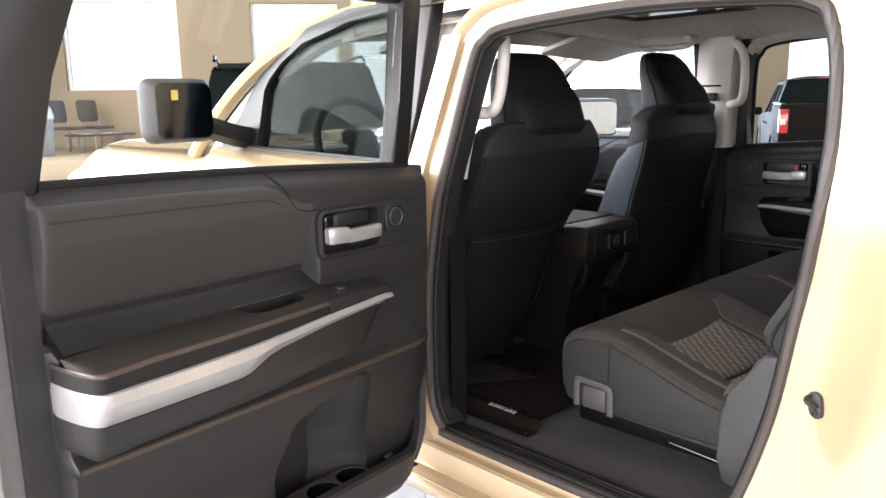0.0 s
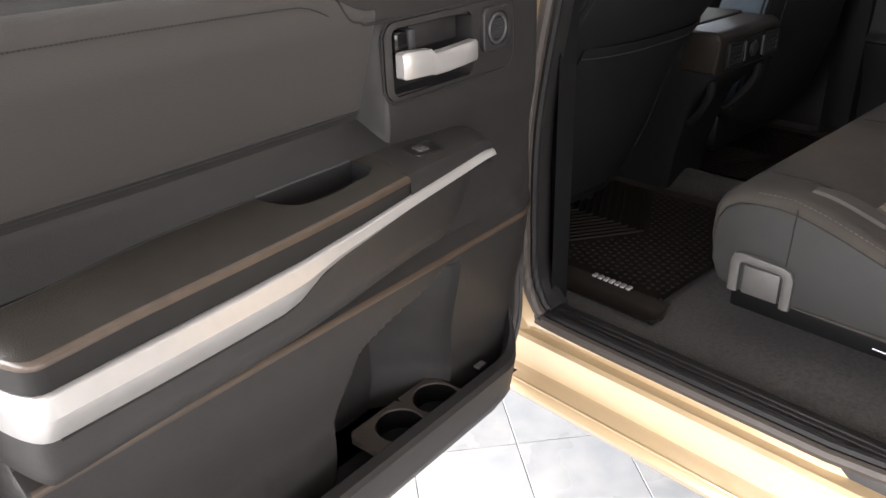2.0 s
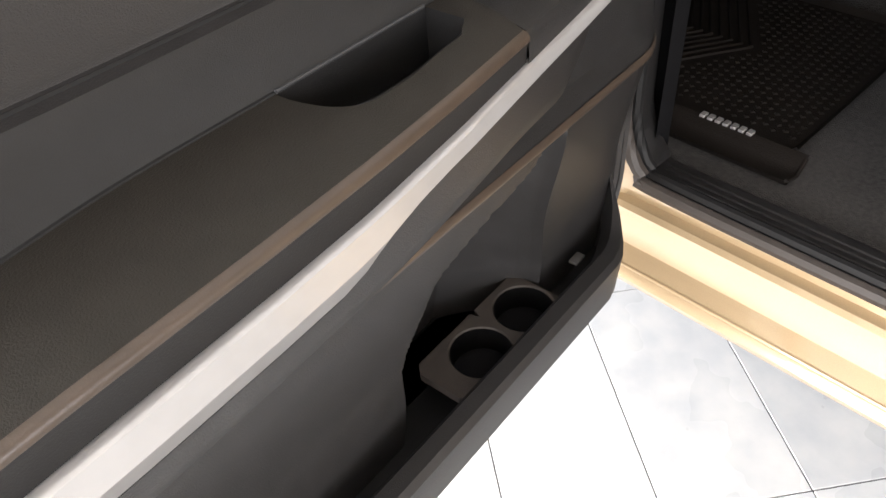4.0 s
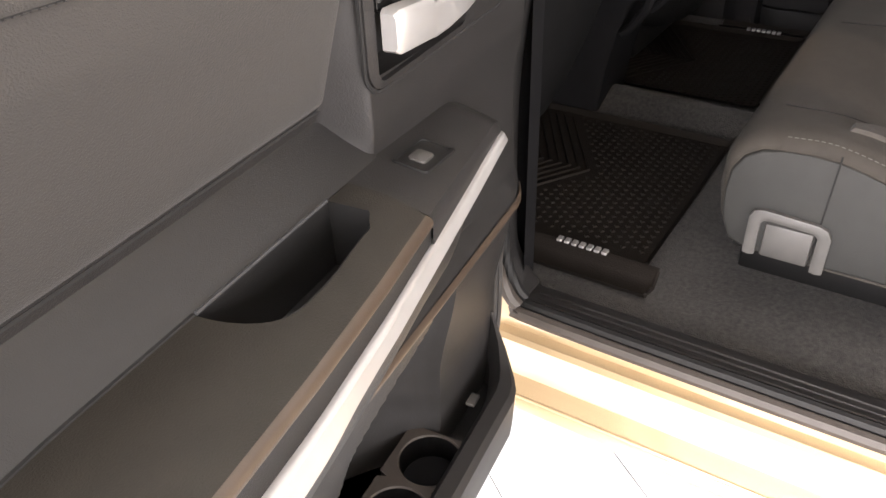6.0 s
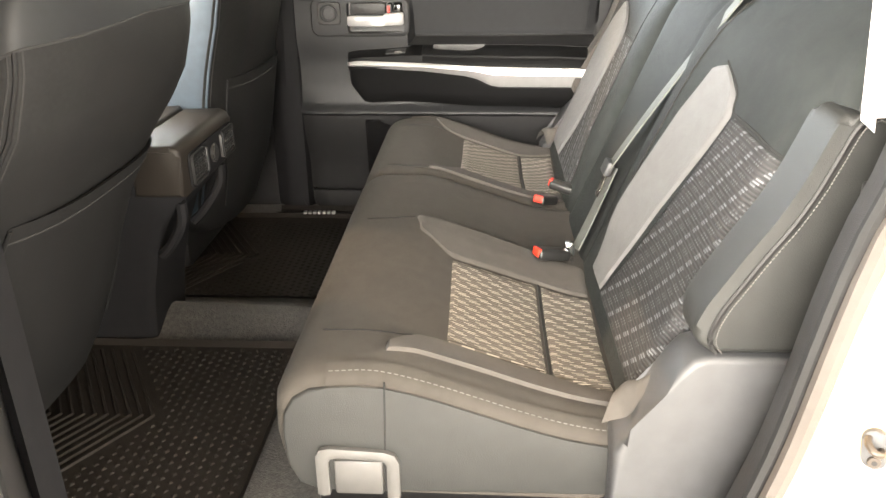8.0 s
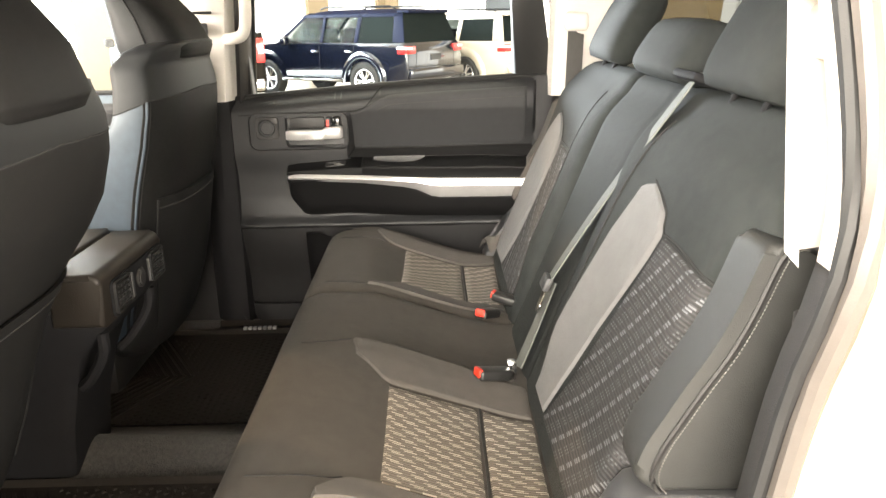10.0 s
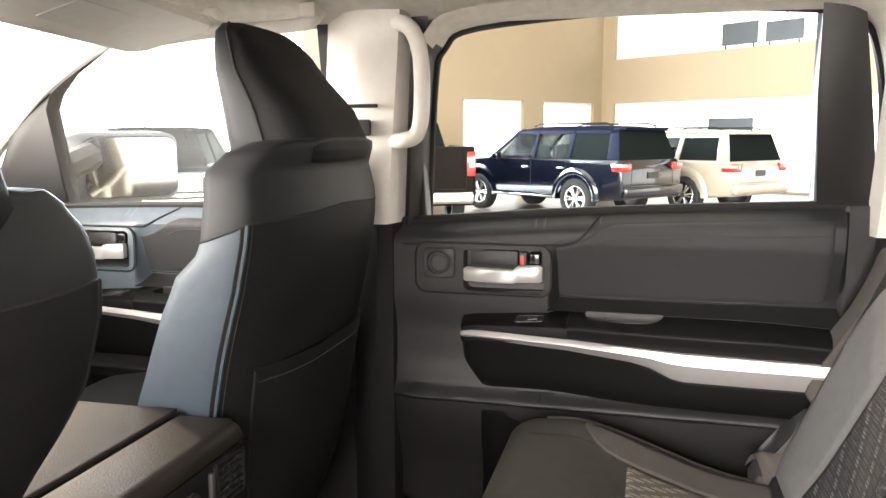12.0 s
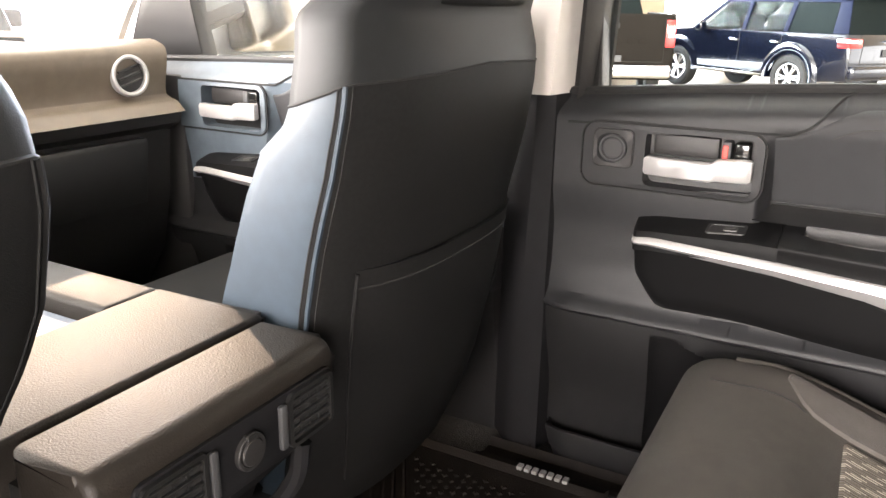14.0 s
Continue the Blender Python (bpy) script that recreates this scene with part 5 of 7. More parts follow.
def cushion_trim(s, c):
    # side cover in slate vinyl, pale bolsters, patterned insert
    F = lambda x, y, off=0.0: cush(s * x, y, off)
    inner = 0.0 if s < 0 else 0.075           # the narrow cushion begins at the split
    patch("patterned_insert", [(0.285, -0.243), (0.283, -0.411)], [(0.597, -0.245), (0.602, -0.411)], F, 0.004, INSERT, c, 8, 12, "patterned cloth insert with light dashes")
    patch("patterned_insert", [(0.283, -0.418), (0.305, -0.515)], [(0.602, -0.418), (0.635, -0.515)], F, 0.004, INSERT, c, 6, 12, "patterned cloth insert with light dashes")
    seam_on("cross_seam", [(0.283, -0.4145), (0.45, -0.416), (0.602, -0.4145)], F, c, 0.0025)
    patch("pale_bolster", [(0.136 + inner, -0.163), (0.128 + inner, -0.28), (0.135 + inner, -0.39), (0.190 + 0.4 * inner, -0.50), (0.205 + 0.3 * inner, -0.515)], [(0.200 + 0.3 * inner, -0.176), (0.242, -0.212), (0.282, -0.241), (0.279, -0.33), (0.279, -0.415), (0.300, -0.515)], F, 0.006, CLOTH_GREY, c, 18, 6, "pale grey cloth bolster")
    patch("pale_bolster", [(0.690, -0.160), (0.676, -0.20), (0.671, -0.32), (0.674, -0.42), (0.682, -0.515)], [(0.672, -0.160), (0.612, -0.196), (0.600, -0.243), (0.606, -0.415), (0.639, -0.515)], F, 0.006, CLOTH_GREY, c, 16, 6, "pale grey cloth bolster")
    seam_on("length_seam", [(0.136 + inner, -0.160), (0.145 + inner, -0.12), (0.150 + inner, -0.06)], F, c, 0.0010)
    seam_on("length_seam", [(0.610, -0.194), (0.622, -0.17), (0.624, -0.12), (0.622, -0.055)], F, c, 0.0010)
    # outer side cover with its seam
    x = s * (BX + 0.0015)
    top = [(y, cush_z(BX - 0.02, y) - 0.024) for y in lin(-0.085, -0.505, 12)]
    side = [(-0.505, 0.806), (-0.06, 0.802), (-0.030, 0.815), (-0.014, 0.85), (-0.010, 0.90), (-0.014, 0.940), (-0.030, 0.968), (-0.055, 0.984), *top]
    sd = part("side_cover", prism(side, 0.0, 0.012, 0.005, 3, P=lambda a, b, d: Vector((x + s * (d - 0.008), a, b))), VINYL_SIDE, c, "slate grey vinyl cushion side")

    def rim(y, e, off=0.0):
        """A place on the rounded outer edge, e in from the side."""
        k = math.sqrt(max(0.0, 1 - (1 - min(1, e / 0.035)) ** 2)) * 0.028 - 0.028
        return Vector((s * (BX - e + 0.6 * off), y, cush_z(BX - 0.02, y) + k + off))

    ys = lin(-0.08, -0.50, 30)
    band = loft([[rim(y, e, o) for e, o in ((0.0, 0.001), (0.0015, 0.004), (0.008, 0.0045), (0.020, 0.0045), (0.027, 0.004), (0.029, 0.0))] for y in ys], False, False)
    fl = part("edge_flange", band, CLOTH, sd, "charcoal stitched edge of the cushion")
    part("flange_edge", tube([rim(y, 0.0, 0.002) for y in ys], 0.0028, 6), CLOTH, fl)
    for k in range(44):
        y = -0.084 - 0.0094 * k
        part("stitch", tube([rim(y, 0.010, 0.0052), rim(y - 0.0058, 0.010, 0.0052)], 0.0008, 4), THREAD, fl)
    part("side_seam", tube([(x + s * 0.0045, -0.165, 1.0), (x + s * 0.0045, -0.16, 0.806)], 0.0014, 5), SEAM, sd)


cushion_trim(-1, left_c)
cushion_trim(1, right_c)

# fold-up release lever in the left cushion's side
Pl = lambda a, b, d: Vector((-BX - 0.006 - d, a, b))
outer = [(-0.183, 0.797), (-0.183, 0.862), (-0.176, 0.876), (-0.162, 0.882), (-0.079, 0.887), (-0.064, 0.883), (-0.058, 0.870), (-0.058, 0.802)]
inner = [(-0.164, 0.797), (-0.164, 0.858), (-0.160, 0.864), (-0.152, 0.866), (-0.090, 0.870), (-0.081, 0.868), (-0.077, 0.862), (-0.077, 0.802)]
rings = [[Pl(a, b, 0.0) for a, b in outer], [Pl(a, b, 0.008) for a, b in outer], [Pl(a, b, 0.011) for a, b in [((p[0] + q[0]) / 2, (p[1] + q[1]) / 2) for p, q in zip(outer, inner)]], [Pl(a, b, 0.008) for a, b in inner], [Pl(a, b, -0.004) for a, b in inner]]
fr = part("lever_surround", loft(rings, False, False), LEVER_GREY, bench, "grey surround of the seat release lever")
part("release_lever", box(-0.158, -0.084, -0.006, 0.004, 0.80, 0.862, 0.004, 2, P=lambda a, b, c: Pl(a, c, b)), LEVER_GREY, fr, "satin grey seat release lever")

# steel frame and leg under the cushion
part("seat_frame", tube([(-0.715, -0.33, 0.762), (-0.715, -0.46, 0.754), (-0.715, -0.70, 0.744)], 0.0022), STEEL, bench, "bright steel bar under the bench")
part("seat_frame", tube([(0.715, -0.25, 0.765), (0.715, -0.70, 0.74)], 0.009), STEEL, bench)
# added black strip: the shadow below the cushion edge, not a seat part
part("under_seat_shade", box(-0.716, -0.695, -0.50, -0.05, 0.745, 0.806, 0.006), SHADE_BLACK, bench, "black strip standing in for shade under the bench side")
part("under_seat_pan", box(-0.70, 0.70, -0.50, -0.03, 0.772, 0.80, 0.008), PLASTIC_BLACK, bench, "black pan under the bench")
part("storage_tray", box(-0.50, 0.50, -0.86, -0.20, 0.668, 0.70, 0.01), PLASTIC_BLACK, bench)

# backrest: s runs up along it
LEAN_S = radians(22)
bd, bn = Vector((0, -math.sin(LEAN_S), math.cos(LEAN_S))), Vector((0, math.cos(LEAN_S), math.sin(LEAN_S)))
BASE = Vector((0, -0.515, 0.915))


def back_h(x, s):
    ax = abs(x)
    h = 0.0
    h -= (0.020 if x < 0 else 0.0) * step01(ax, 0.665, 0.715) * step01(s, 0.58, 0.46)
    h += 0.016 * bumpf(ax, 0.235, 0.06) * step01(s, 0.05, 0.2) * step01(s, 0.60, 0.45)
    h -= 0.014 * bumpf(ax, 0.47, 0.15) * step01(s, 0.0, 0.15) * step01(s, 0.60, 0.45)
    h -= 0.03 * step01(s, 0.50, 0.64) ** 2
    h -= 0.006 * bumpf(ax, 0.155, 0.010)
    return h


def backF(x, s, off=0.0):
    return BASE + Vector((x, 0, 0)) + bd * s + bn * (back_h(x, s) + off)


def backrest(x0, x1, top, label):
    rings = []
    xs = [x0, x0 + 0.004, x0 + 0.014, x0 + 0.03, *lin(x0 + 0.05, x1 - 0.05, 64), x1 - 0.03, x1 - 0.014, x1 - 0.004, x1]
    for x in xs:
        e = min(x - x0, x1 - x)
        k = math.sqrt(max(0, 1 - (1 - min(1, e / 0.04)) ** 2)) * 0.035 - 0.035
        cut = 0.0 if abs(x) < 0.6 else 0.03 * ((abs(x) - 0.6) / 0.15) ** 2
        tp = top - cut
        ring = [backF(x, s, k) for s in lin(0.0, tp - 0.04, 30)]
        for a in lin(0, 180, 9)[1:]:
            ring.append(BASE + Vector((x, 0, 0)) + bd * (tp - 0.04 + (0.04 + k * 0.4) * math.sin(radians(a))) + bn * (back_h(x, tp) + k - 0.05 + 0.05 * math.cos(radians(a))))
        ring.append(BASE + Vector((x, 0, 0)) + bn * -0.09)
        rings.append(ring)
    return part("backrest", loft(rings), BACK_CLOTH, bench, label, 50)


lb = backrest(-0.755, 0.150, 0.675, "charcoal cloth wide backrest")
rb = backrest(0.156, 0.755, 0.675, "charcoal cloth narrow backrest")


def back_trim(s, c):
    F = lambda x, y, off=0.0: backF(s * x, y, off)
    if s < 0:
        patch("patterned_insert", [(0.345, 0.03), (0.395, 0.20), (0.465, 0.435)], [(0.700, 0.03), (0.702, 0.20), (0.704, 0.43)], F, 0.005, INSERT_BACK, c, 24, 26, "patterned cloth backrest insert with light dashes")
        seam_on("insert_seam", [(0.704, 0.435), (0.58, 0.438), (0.468, 0.438)], F, c, 0.0018)
        patch("pale_bolster", [(0.248, 0.03), (0.236, 0.14), (0.258, 0.27), (0.280, 0.39), (0.318, 0.488)], [(0.340, 0.03), (0.350, 0.10), (0.388, 0.24), (0.438, 0.375), (0.455, 0.430), (0.425, 0.466), (0.350, 0.497)], F, 0.006, PALE_CLOTH, c, 14, 6, "pale grey cloth backrest bolster")
        seam_on("top_seam", [(0.345, 0.500), (0.425, 0.470), (0.460, 0.437), (0.58, 0.434), (0.704, 0.432)], F, c, 0.0015)
    else:
        patch("patterned_insert", [(0.250, 0.03), (0.250, 0.20), (0.262, 0.42)], [(0.535, 0.03), (0.512, 0.20), (0.490, 0.425)], F, 0.005, INSERT_BACK, c, 24, 22, "patterned cloth backrest insert with light dashes")
        patch("pale_bolster", [(0.545, 0.03), (0.522, 0.20), (0.500, 0.395), (0.515, 0.438), (0.56, 0.472), (0.605, 0.495)], [(0.704, 0.03), (0.704, 0.20), (0.700, 0.36), (0.665, 0.44), (0.612, 0.497)], F, 0.006, PALE_CLOTH, c, 18, 8, "pale grey cloth outer bolster of the backrest")
        seam_on("top_seam", [(0.262, 0.430), (0.48, 0.432), (0.515, 0.445), (0.56, 0.477), (0.61, 0.502)], F, c, 0.0015)
    seam_on("side_seam", [(0.255, 0.03), (0.245, 0.20), (0.25, 0.40), (0.27, 0.60)], F, c, 0.0015)
    # outer bolster, slate vinyl with a stitched edge
    x = s * 0.765
    front = [(p.x, p.y) for p in smooth_path([(-0.612, 1.077, 0), (-0.586, 1.088, 0), (-0.575, 1.110, 0), (-0.585, 1.145, 0), (-0.604, 1.180, 0), (-0.628, 1.222, 0), (-0.655, 1.266, 0), (-0.676, 1.310, 0), (-0.691, 1.350, 0), (-0.704, 1.384, 0), (-0.718, 1.395, 0), (-0.745, 1.390, 0)], 3)]
    prof = [*front, (-0.82, 1.36), (-0.82, 1.077)]
    sd = part("side_bolster", prism(prof, -0.06, 0.018, 0.013, 4, P=lambda a, b, d: Vector((x + s * d, a, b))), VINYL_SIDE if s < 0 else CLOTH_GREY, c, "backrest side bolster with a stitched edge")
    hem = [Vector((x + s * 0.0195, a - 0.020, b - 0.006)) for a, b in front[3:-2]]
    part("hem", tube(hem, 0.0035, 6), VINYL, sd)
    for p, q in list(zip(hem, hem[1:])):
        for k in (0.0, 0.33, 0.66):
            w = p.lerp(q, k) + Vector((s * 0.003, -0.007, 0))
            part("stitch", tube([w, w + (q - p) * 0.20], 0.0009, 4), THREAD, sd)
    part("latch_hook", box(-0.010, 0.010, -0.012, 0.012, -0.018, 0.018, 0.006, 3, P=lambda a, b, d: Vector((x + s * (0.026 + a), -0.752 + 0.8 * b, 1.305 + 0.7 * d))), PLASTIC, sd, "small grey latch on the bolster side")
    # gathered cloth between the cushion and the side bolster
    fold = lambda u, v: Vector((s * (0.742 - 0.055 * v + 0.010 * math.sin(9 * u + 4 * v)), -0.475 - 0.125 * u - 0.03 * v, 0.935 + 0.115 * u ** 1.3 + 0.035 * math.sin(math.pi * v) * (1 - 0.4 * u) + 0.006 * math.sin(14 * u)))
    part("cloth_gather", sheet(fold, lin(0, 1, 16), lin(0, 1, 9)), CLOTH_GREY, c, "gathered pale grey cloth at the seat joint")


back_trim(-1, lb)
back_trim(1, rb)


# head restraints
def head_restraint(x, w, z, h, d, label):
    c = BASE + Vector((x, 0, 0)) + bd * z + bn * -(0.042 if h > 0.08 else 0.05)
    rings = []
    for k in range(13):
        t = -1 + 2 * k / 12
        r = (1 - abs(t) ** 3.2) ** (1 / 3.2) if abs(t) < 1 else 0.0
        r = max(r, 0.35)
        ring = []
        for q in oval(0, 0, 0, w * (0.86 + 0.14 * r), d * (0.4 + 0.6 * r), 3.4, 28):
            ring.append(c + Vector((q.x, 0, 0)) + bn * (q.y - 0.012 * t) + bd * (h * t))
        rings.append(ring)
    ob = part("head_restraint", loft(rings), BACK_CLOTH, bench, label, 60)
    for dx in (-0.06, 0.06):
        p = c + Vector((dx, 0, 0))
        part("post", tube([p - bd * h * 0.9, p - bd * (h + 0.10)], 0.006), MATTE_BLACK, ob)
    return ob


head_restraint(-0.46, 0.135, 0.764, 0.095, 0.052, "tall black rear head restraint")
head_restraint(0.46, 0.135, 0.764, 0.095, 0.052, "tall black rear head restraint")
head_restraint(-0.06, 0.165, 0.722, 0.060, 0.064, "low black centre head restraint")

# centre belt with its tongue, and the buckles
B1, B2 = backF(-0.262, 0.655, 0.016), backF(-0.088, 0.205, 0.022)
strap = [BASE + Vector((-0.268, 0, 0)) + bd * 0.688 + bn * -0.045, BASE + Vector((-0.266, 0, 0)) + bd * 0.684 + bn * -0.022, *[B1.lerp(B2, k) + bn * 0.006 * math.sin(math.pi * k) for k in lin(0, 1, 14)]]
belt = thing("centre_seat_belt", strap[0], "grey webbing centre seat belt hanging over the backrest", "seat belt")
part("webbing", tube(strap, 0.02, flat=((1, 0.0, -0.25), 0.024, 0.0013)), WEBBING, belt)
strap2 = smooth_path([backF(-0.088, 0.205, 0.012), backF(-0.11, 0.10, 0.014), backF(-0.135, 0.02, 0.02)], 6)
part("webbing", tube(strap2, 0.02, flat=((1, 0, 0.2), 0.020, 0.0012)), WEBBING, belt)
tg = backF(-0.088, 0.20, 0.026)
tongue = part("tongue", box(-0.024, 0.024, -0.008, 0.008, -0.016, 0.016, 0.006, 2, P=lambda a, b, c: tg + Vector((a, 0, 0)) + bn * b + bd * c), PLASTIC_GREY, belt, "grey plastic belt tongue")
part("tongue_blade", box(-0.012, 0.012, -0.0015, 0.0015, -0.06, -0.014, 0.001, 1, P=lambda a, b, c: tg + Vector((a - 0.01 + 0.25 * c, 0, 0)) + bn * b + bd * c), CHROME, tongue, "bright steel belt blade")
an = backF(-0.145, 0.0, 0.03)
part("anchor_buckle", box(-0.012, 0.012, -0.01, 0.01, -0.02, 0.035, 0.004, 2, P=lambda a, b, c: an + Vector((a, b, c))), CHROME, belt, "bright steel belt anchor")
part("belt_outlet", box(-0.32, -0.20, -0.05, 0.004, 0.668, 0.684, 0.007, 2, P=lambda a, b, c: BASE + Vector((a, 0, 0)) + bn * b + bd * c), MATTE_BLACK, belt, "black belt outlet on the backrest")


def buckle(x, y, z, yaw, tilt, label):
    t = thing("seat_belt_buckle", (x, y, z - 0.02), label, "seat belt buckle", "seat belt buckles")
    M = pose(x, y, z, tilt, 0, yaw)
    G = lambda a, b, c: M @ Vector((a, b, c))
    part("housing", box(-0.017, 0.017, -0.050, 0.028, -0.012, 0.011, 0.007, 3, P=G), PLASTIC_BLACK, t)
    part("press_button", box(-0.0125, 0.0125, 0.021, 0.031, -0.006, 0.0125, 0.0035, 2, P=G), RED, t, "red press button")
    return t


buckle(-0.185, -0.440, 0.952, 25, 12, "black seat belt buckle with a red button on the cushion")
buckle(0.145, -0.455, 0.950, 55, 15, "black seat belt buckle with a red button on the cushion")
buckle(0.235, -0.505, 0.955, -20, 12, "black seat belt buckle with a red button on the cushion")

# plastic side housing between cushion and backrest
def seat_end(side):
    prof = [(-0.49, 0.80), (-0.487, 0.918), (-0.497, 0.936), (-0.514, 0.952), (-0.532, 0.977), (-0.548, 1.015), (-0.562, 1.048), (-0.578, 1.068), (-0.60, 1.075), (-0.77, 1.069), (-0.79, 0.70), (-0.70, 0.69), (-0.50, 0.745)]
    part("side_housing", prism(prof, 0.705, 0.788, 0.010, 3, P=lambda a, b, d: Vector((side * d, a, b))), PLASTIC_GREY, bench, "grey plastic housing at the end of the bench")


both(seat_end)

# ---- front seats ----
def front_seat(cx, heights, rear, lean, back, drop):
    t = thing("front_seat", (cx, 0.6, 0.67), "black front bucket seat with stitched side panels", "car seat", "front seats")
    yb = lambda z: float(np.interp(z, heights, rear)) + 0.057        # rear face
    # half width, and how far the side seam and the front edge lie before the rear face, by height
    HZ = (0.80, 0.84, 0.92, 1.05, 1.18, 1.30, 1.38, 1.44, 1.49, 1.545, 1.578, 1.592, 1.597)
    HW = (0.22, 0.262, 0.280, 0.289, 0.292, 0.292, 0.290, 0.288, 0.284, 0.266, 0.240, 0.20, 0.14)
    SZ, SY = (0.80, 0.95, 1.15, 1.31, 1.46, 1.54, 1.578, 1.597), (0.060, 0.074, 0.069, 0.066, 0.053, 0.050, 0.044, 0.030)
    FZ, FY = (0.80, 1.00, 1.16, 1.224, 1.32, 1.38, 1.44, 1.48, 1.55, 1.578, 1.592, 1.597), (0.18, 0.220, 0.210, 0.198, 0.186, 0.170, 0.138, 0.132, 0.128, 0.108, 0.085, 0.060)
    REAR_F = (0.0, 0.2, 0.4, 0.55, 0.68, 0.79, 0.88, 0.95, 1.0)

    def rear_y(f, seam):
        return seam * (0.82 * f ** 3.2)

    def ring(z):
        hw, sy, fy = float(np.interp(z, HZ, HW)), float(np.interp(z, SZ, SY)), float(np.interp(z, FZ, FY))
        half = [(hw * 0.955 * f, rear_y(f, sy), 0.25 * f) for f in REAR_F]
        half += [(hw * 0.982, sy * 0.93, 0.30), (hw * 0.996, sy + 0.004, 0.36)]
        half += [(hw * (1.0 + 0.012 * math.sin(math.pi * k)), sy + (fy - 0.012 - sy) * k, 0.36 + 0.6 * k) for k in (0.2, 0.45, 0.7, 0.9)]
        half += [(hw * 0.988, fy - 0.003, 1.0), (hw * 0.955, fy, 1.0), (hw * 0.80, fy - 0.004, 1.0), (hw * 0.45, fy - 0.018, 1.0), (0.0, fy - 0.022, 1.0)]
        full = half + [(-x, y, k) for x, y, k in half[-2:0:-1]]
        near = max(0.0, 1 - abs(z - 1.478) / 0.10)
        out = []
        for x, y, k in full:
            zz = z - (0.016 * min(1.0, k / 0.36) + 0.026 * max(0.0, k - 0.36) / 0.64) * near
            zz -= drop * step01(z, 1.50, 1.58)
            out.append(Vector((cx + x, yb(zz) - 0.077 + y, zz)))
        return out

    zs = sorted({round(v, 4) for v in (*lin(0.80, 1.54, 38), *lin(1.54, 1.597, 9), 1.478)})
    rings = [ring(z) for z in zs]
    bm = loft(rings)
    n = len(rings[0])
    # cap, and passenger seat's inner side panel, carry window light in their colour
    for i, f in enumerate(bm.faces):
        k, j = divmod(i, n)
        if k >= len(zs) - 1 or zs[k] >= 1.4775:
            f.material_index = 2
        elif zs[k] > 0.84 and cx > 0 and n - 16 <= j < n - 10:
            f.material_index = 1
    bk = part("backrest", bm, [SEAT_VINYL, VINYL_SHEEN, SEAT_CAP], t, "black vinyl seat back with stitched side panels", 60)

    def on(x, z, off=0.002):
        """A place on the rear face."""
        w, sy = float(np.interp(z, HZ, HW)), float(np.interp(z, SZ, SY))
        return Vector((x, yb(z) - 0.077 + rear_y(min(1.0, abs(x - cx) / (0.955 * w)), sy) - off, z))

    # two piped seams down each side, the front edge of the panel and the seam under the cap
    body = [r for z, r in zip(zs, rings) if 0.86 < z < 1.479]
    # only the passenger seat's inner piping takes the blue sheen colour
    for j, r, m in ((8, 0.0012, SEAM), (9, 0.0034, VINYL_SHEEN), (10, 0.0012, SEAM), (16, 0.0018, SEAM)):
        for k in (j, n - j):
            part("piping" if j == 9 else "side_seam", tube([q[k] for q in body], r, 6), SEAT_VINYL if m == VINYL_SHEEN and (cx < 0 or k == j) else m, bk)
    part("cap_seam", tube(ring(1.478), 0.0020, 6, closed=True), SEAM, bk)
    # map pocket with its hem
    rows = [[on(cx + w * x, z, 0.002 + 0.010 * (1 - abs(x) ** 4) * step01(z, 0.86, 1.1)) for x in lin(-1, 1, 17)] for z, w in ((0.86, 0.19), (0.95, 0.212), (1.05, 0.225), (1.15, 0.232), (1.222, 0.235), (1.226, 0.235))]
    rows.append([q + Vector((0, 0.010, -0.002)) for q in rows[-1]])
    pk = part("map_pocket", loft(rows, False, False), SEAT_VINYL, bk, "black map pocket on the seat back")
    part("pocket_hem", tube([on(cx + 0.235 * x, 1.200, 0.0025 + 0.010 * (1 - abs(x) ** 4)) for x in lin(-1, 1, 17)], 0.0016), SEAM, pk)
    for s in (-1, 1):
        part("pocket_edge", tube([on(cx + s * w, z, 0.003) for z, w in ((0.87, 0.192), (0.95, 0.212), (1.05, 0.225), (1.15, 0.232), (1.222, 0.235))], 0.003), SEAT_VINYL, pk)
    # head restraint
    rings = []
    prof_h = ((1.550, 0.138, 0.066, 0.356), (1.556, 0.153, 0.086, 0.351), (1.580, 0.163, 0.095, 0.352), (1.65, 0.162, 0.082, 0.374), (1.71, 0.153, 0.058, 0.4075), (1.75, 0.140, 0.047, 0.423), (1.778, 0.124, 0.034, 0.437), (1.793, 0.102, 0.021, 0.444), (1.798, 0.064, 0.010, 0.447))
    centre = lambda z, y: yb(1.60) - 0.336 + y - (z - 1.60) * lean
    hz = []
    for p, q in zip(prof_h, prof_h[1:]):
        for k in range(3):
            hz.append([a + (b - a) * k / 3 for a, b in zip(p, q)])
    hz.append(prof_h[-1])
    hz = [(z - drop, hw, hd, y) for z, hw, hd, y in hz]
    for z, hw, hd, y in hz:
        rings.append(oval(cx, centre(z, y), z, hw, hd, 3.6, 40))
    bm = loft(rings)
    for f in bm.faces:
        q = f.calc_center_median()
        c0 = centre(q.z, float(np.interp(q.z + drop, [p[0] for p in prof_h], [p[3] for p in prof_h])))
        f.material_index = 1 if q.y < c0 - 0.004 else 0
    hr = part("head_restraint", bm, [SEAT_CAP, SEAT_VINYL], t, "black padded head restraint", 60)
    for s in (-1, 1):
        ln = [(cx + s * (hw + 0.0005), centre(z, y) - 0.004, z) for z, hw, hd, y in hz[3:-3]]
        part("seam", tube(smooth_path(ln, 2), 0.0026), SEAM, hr)
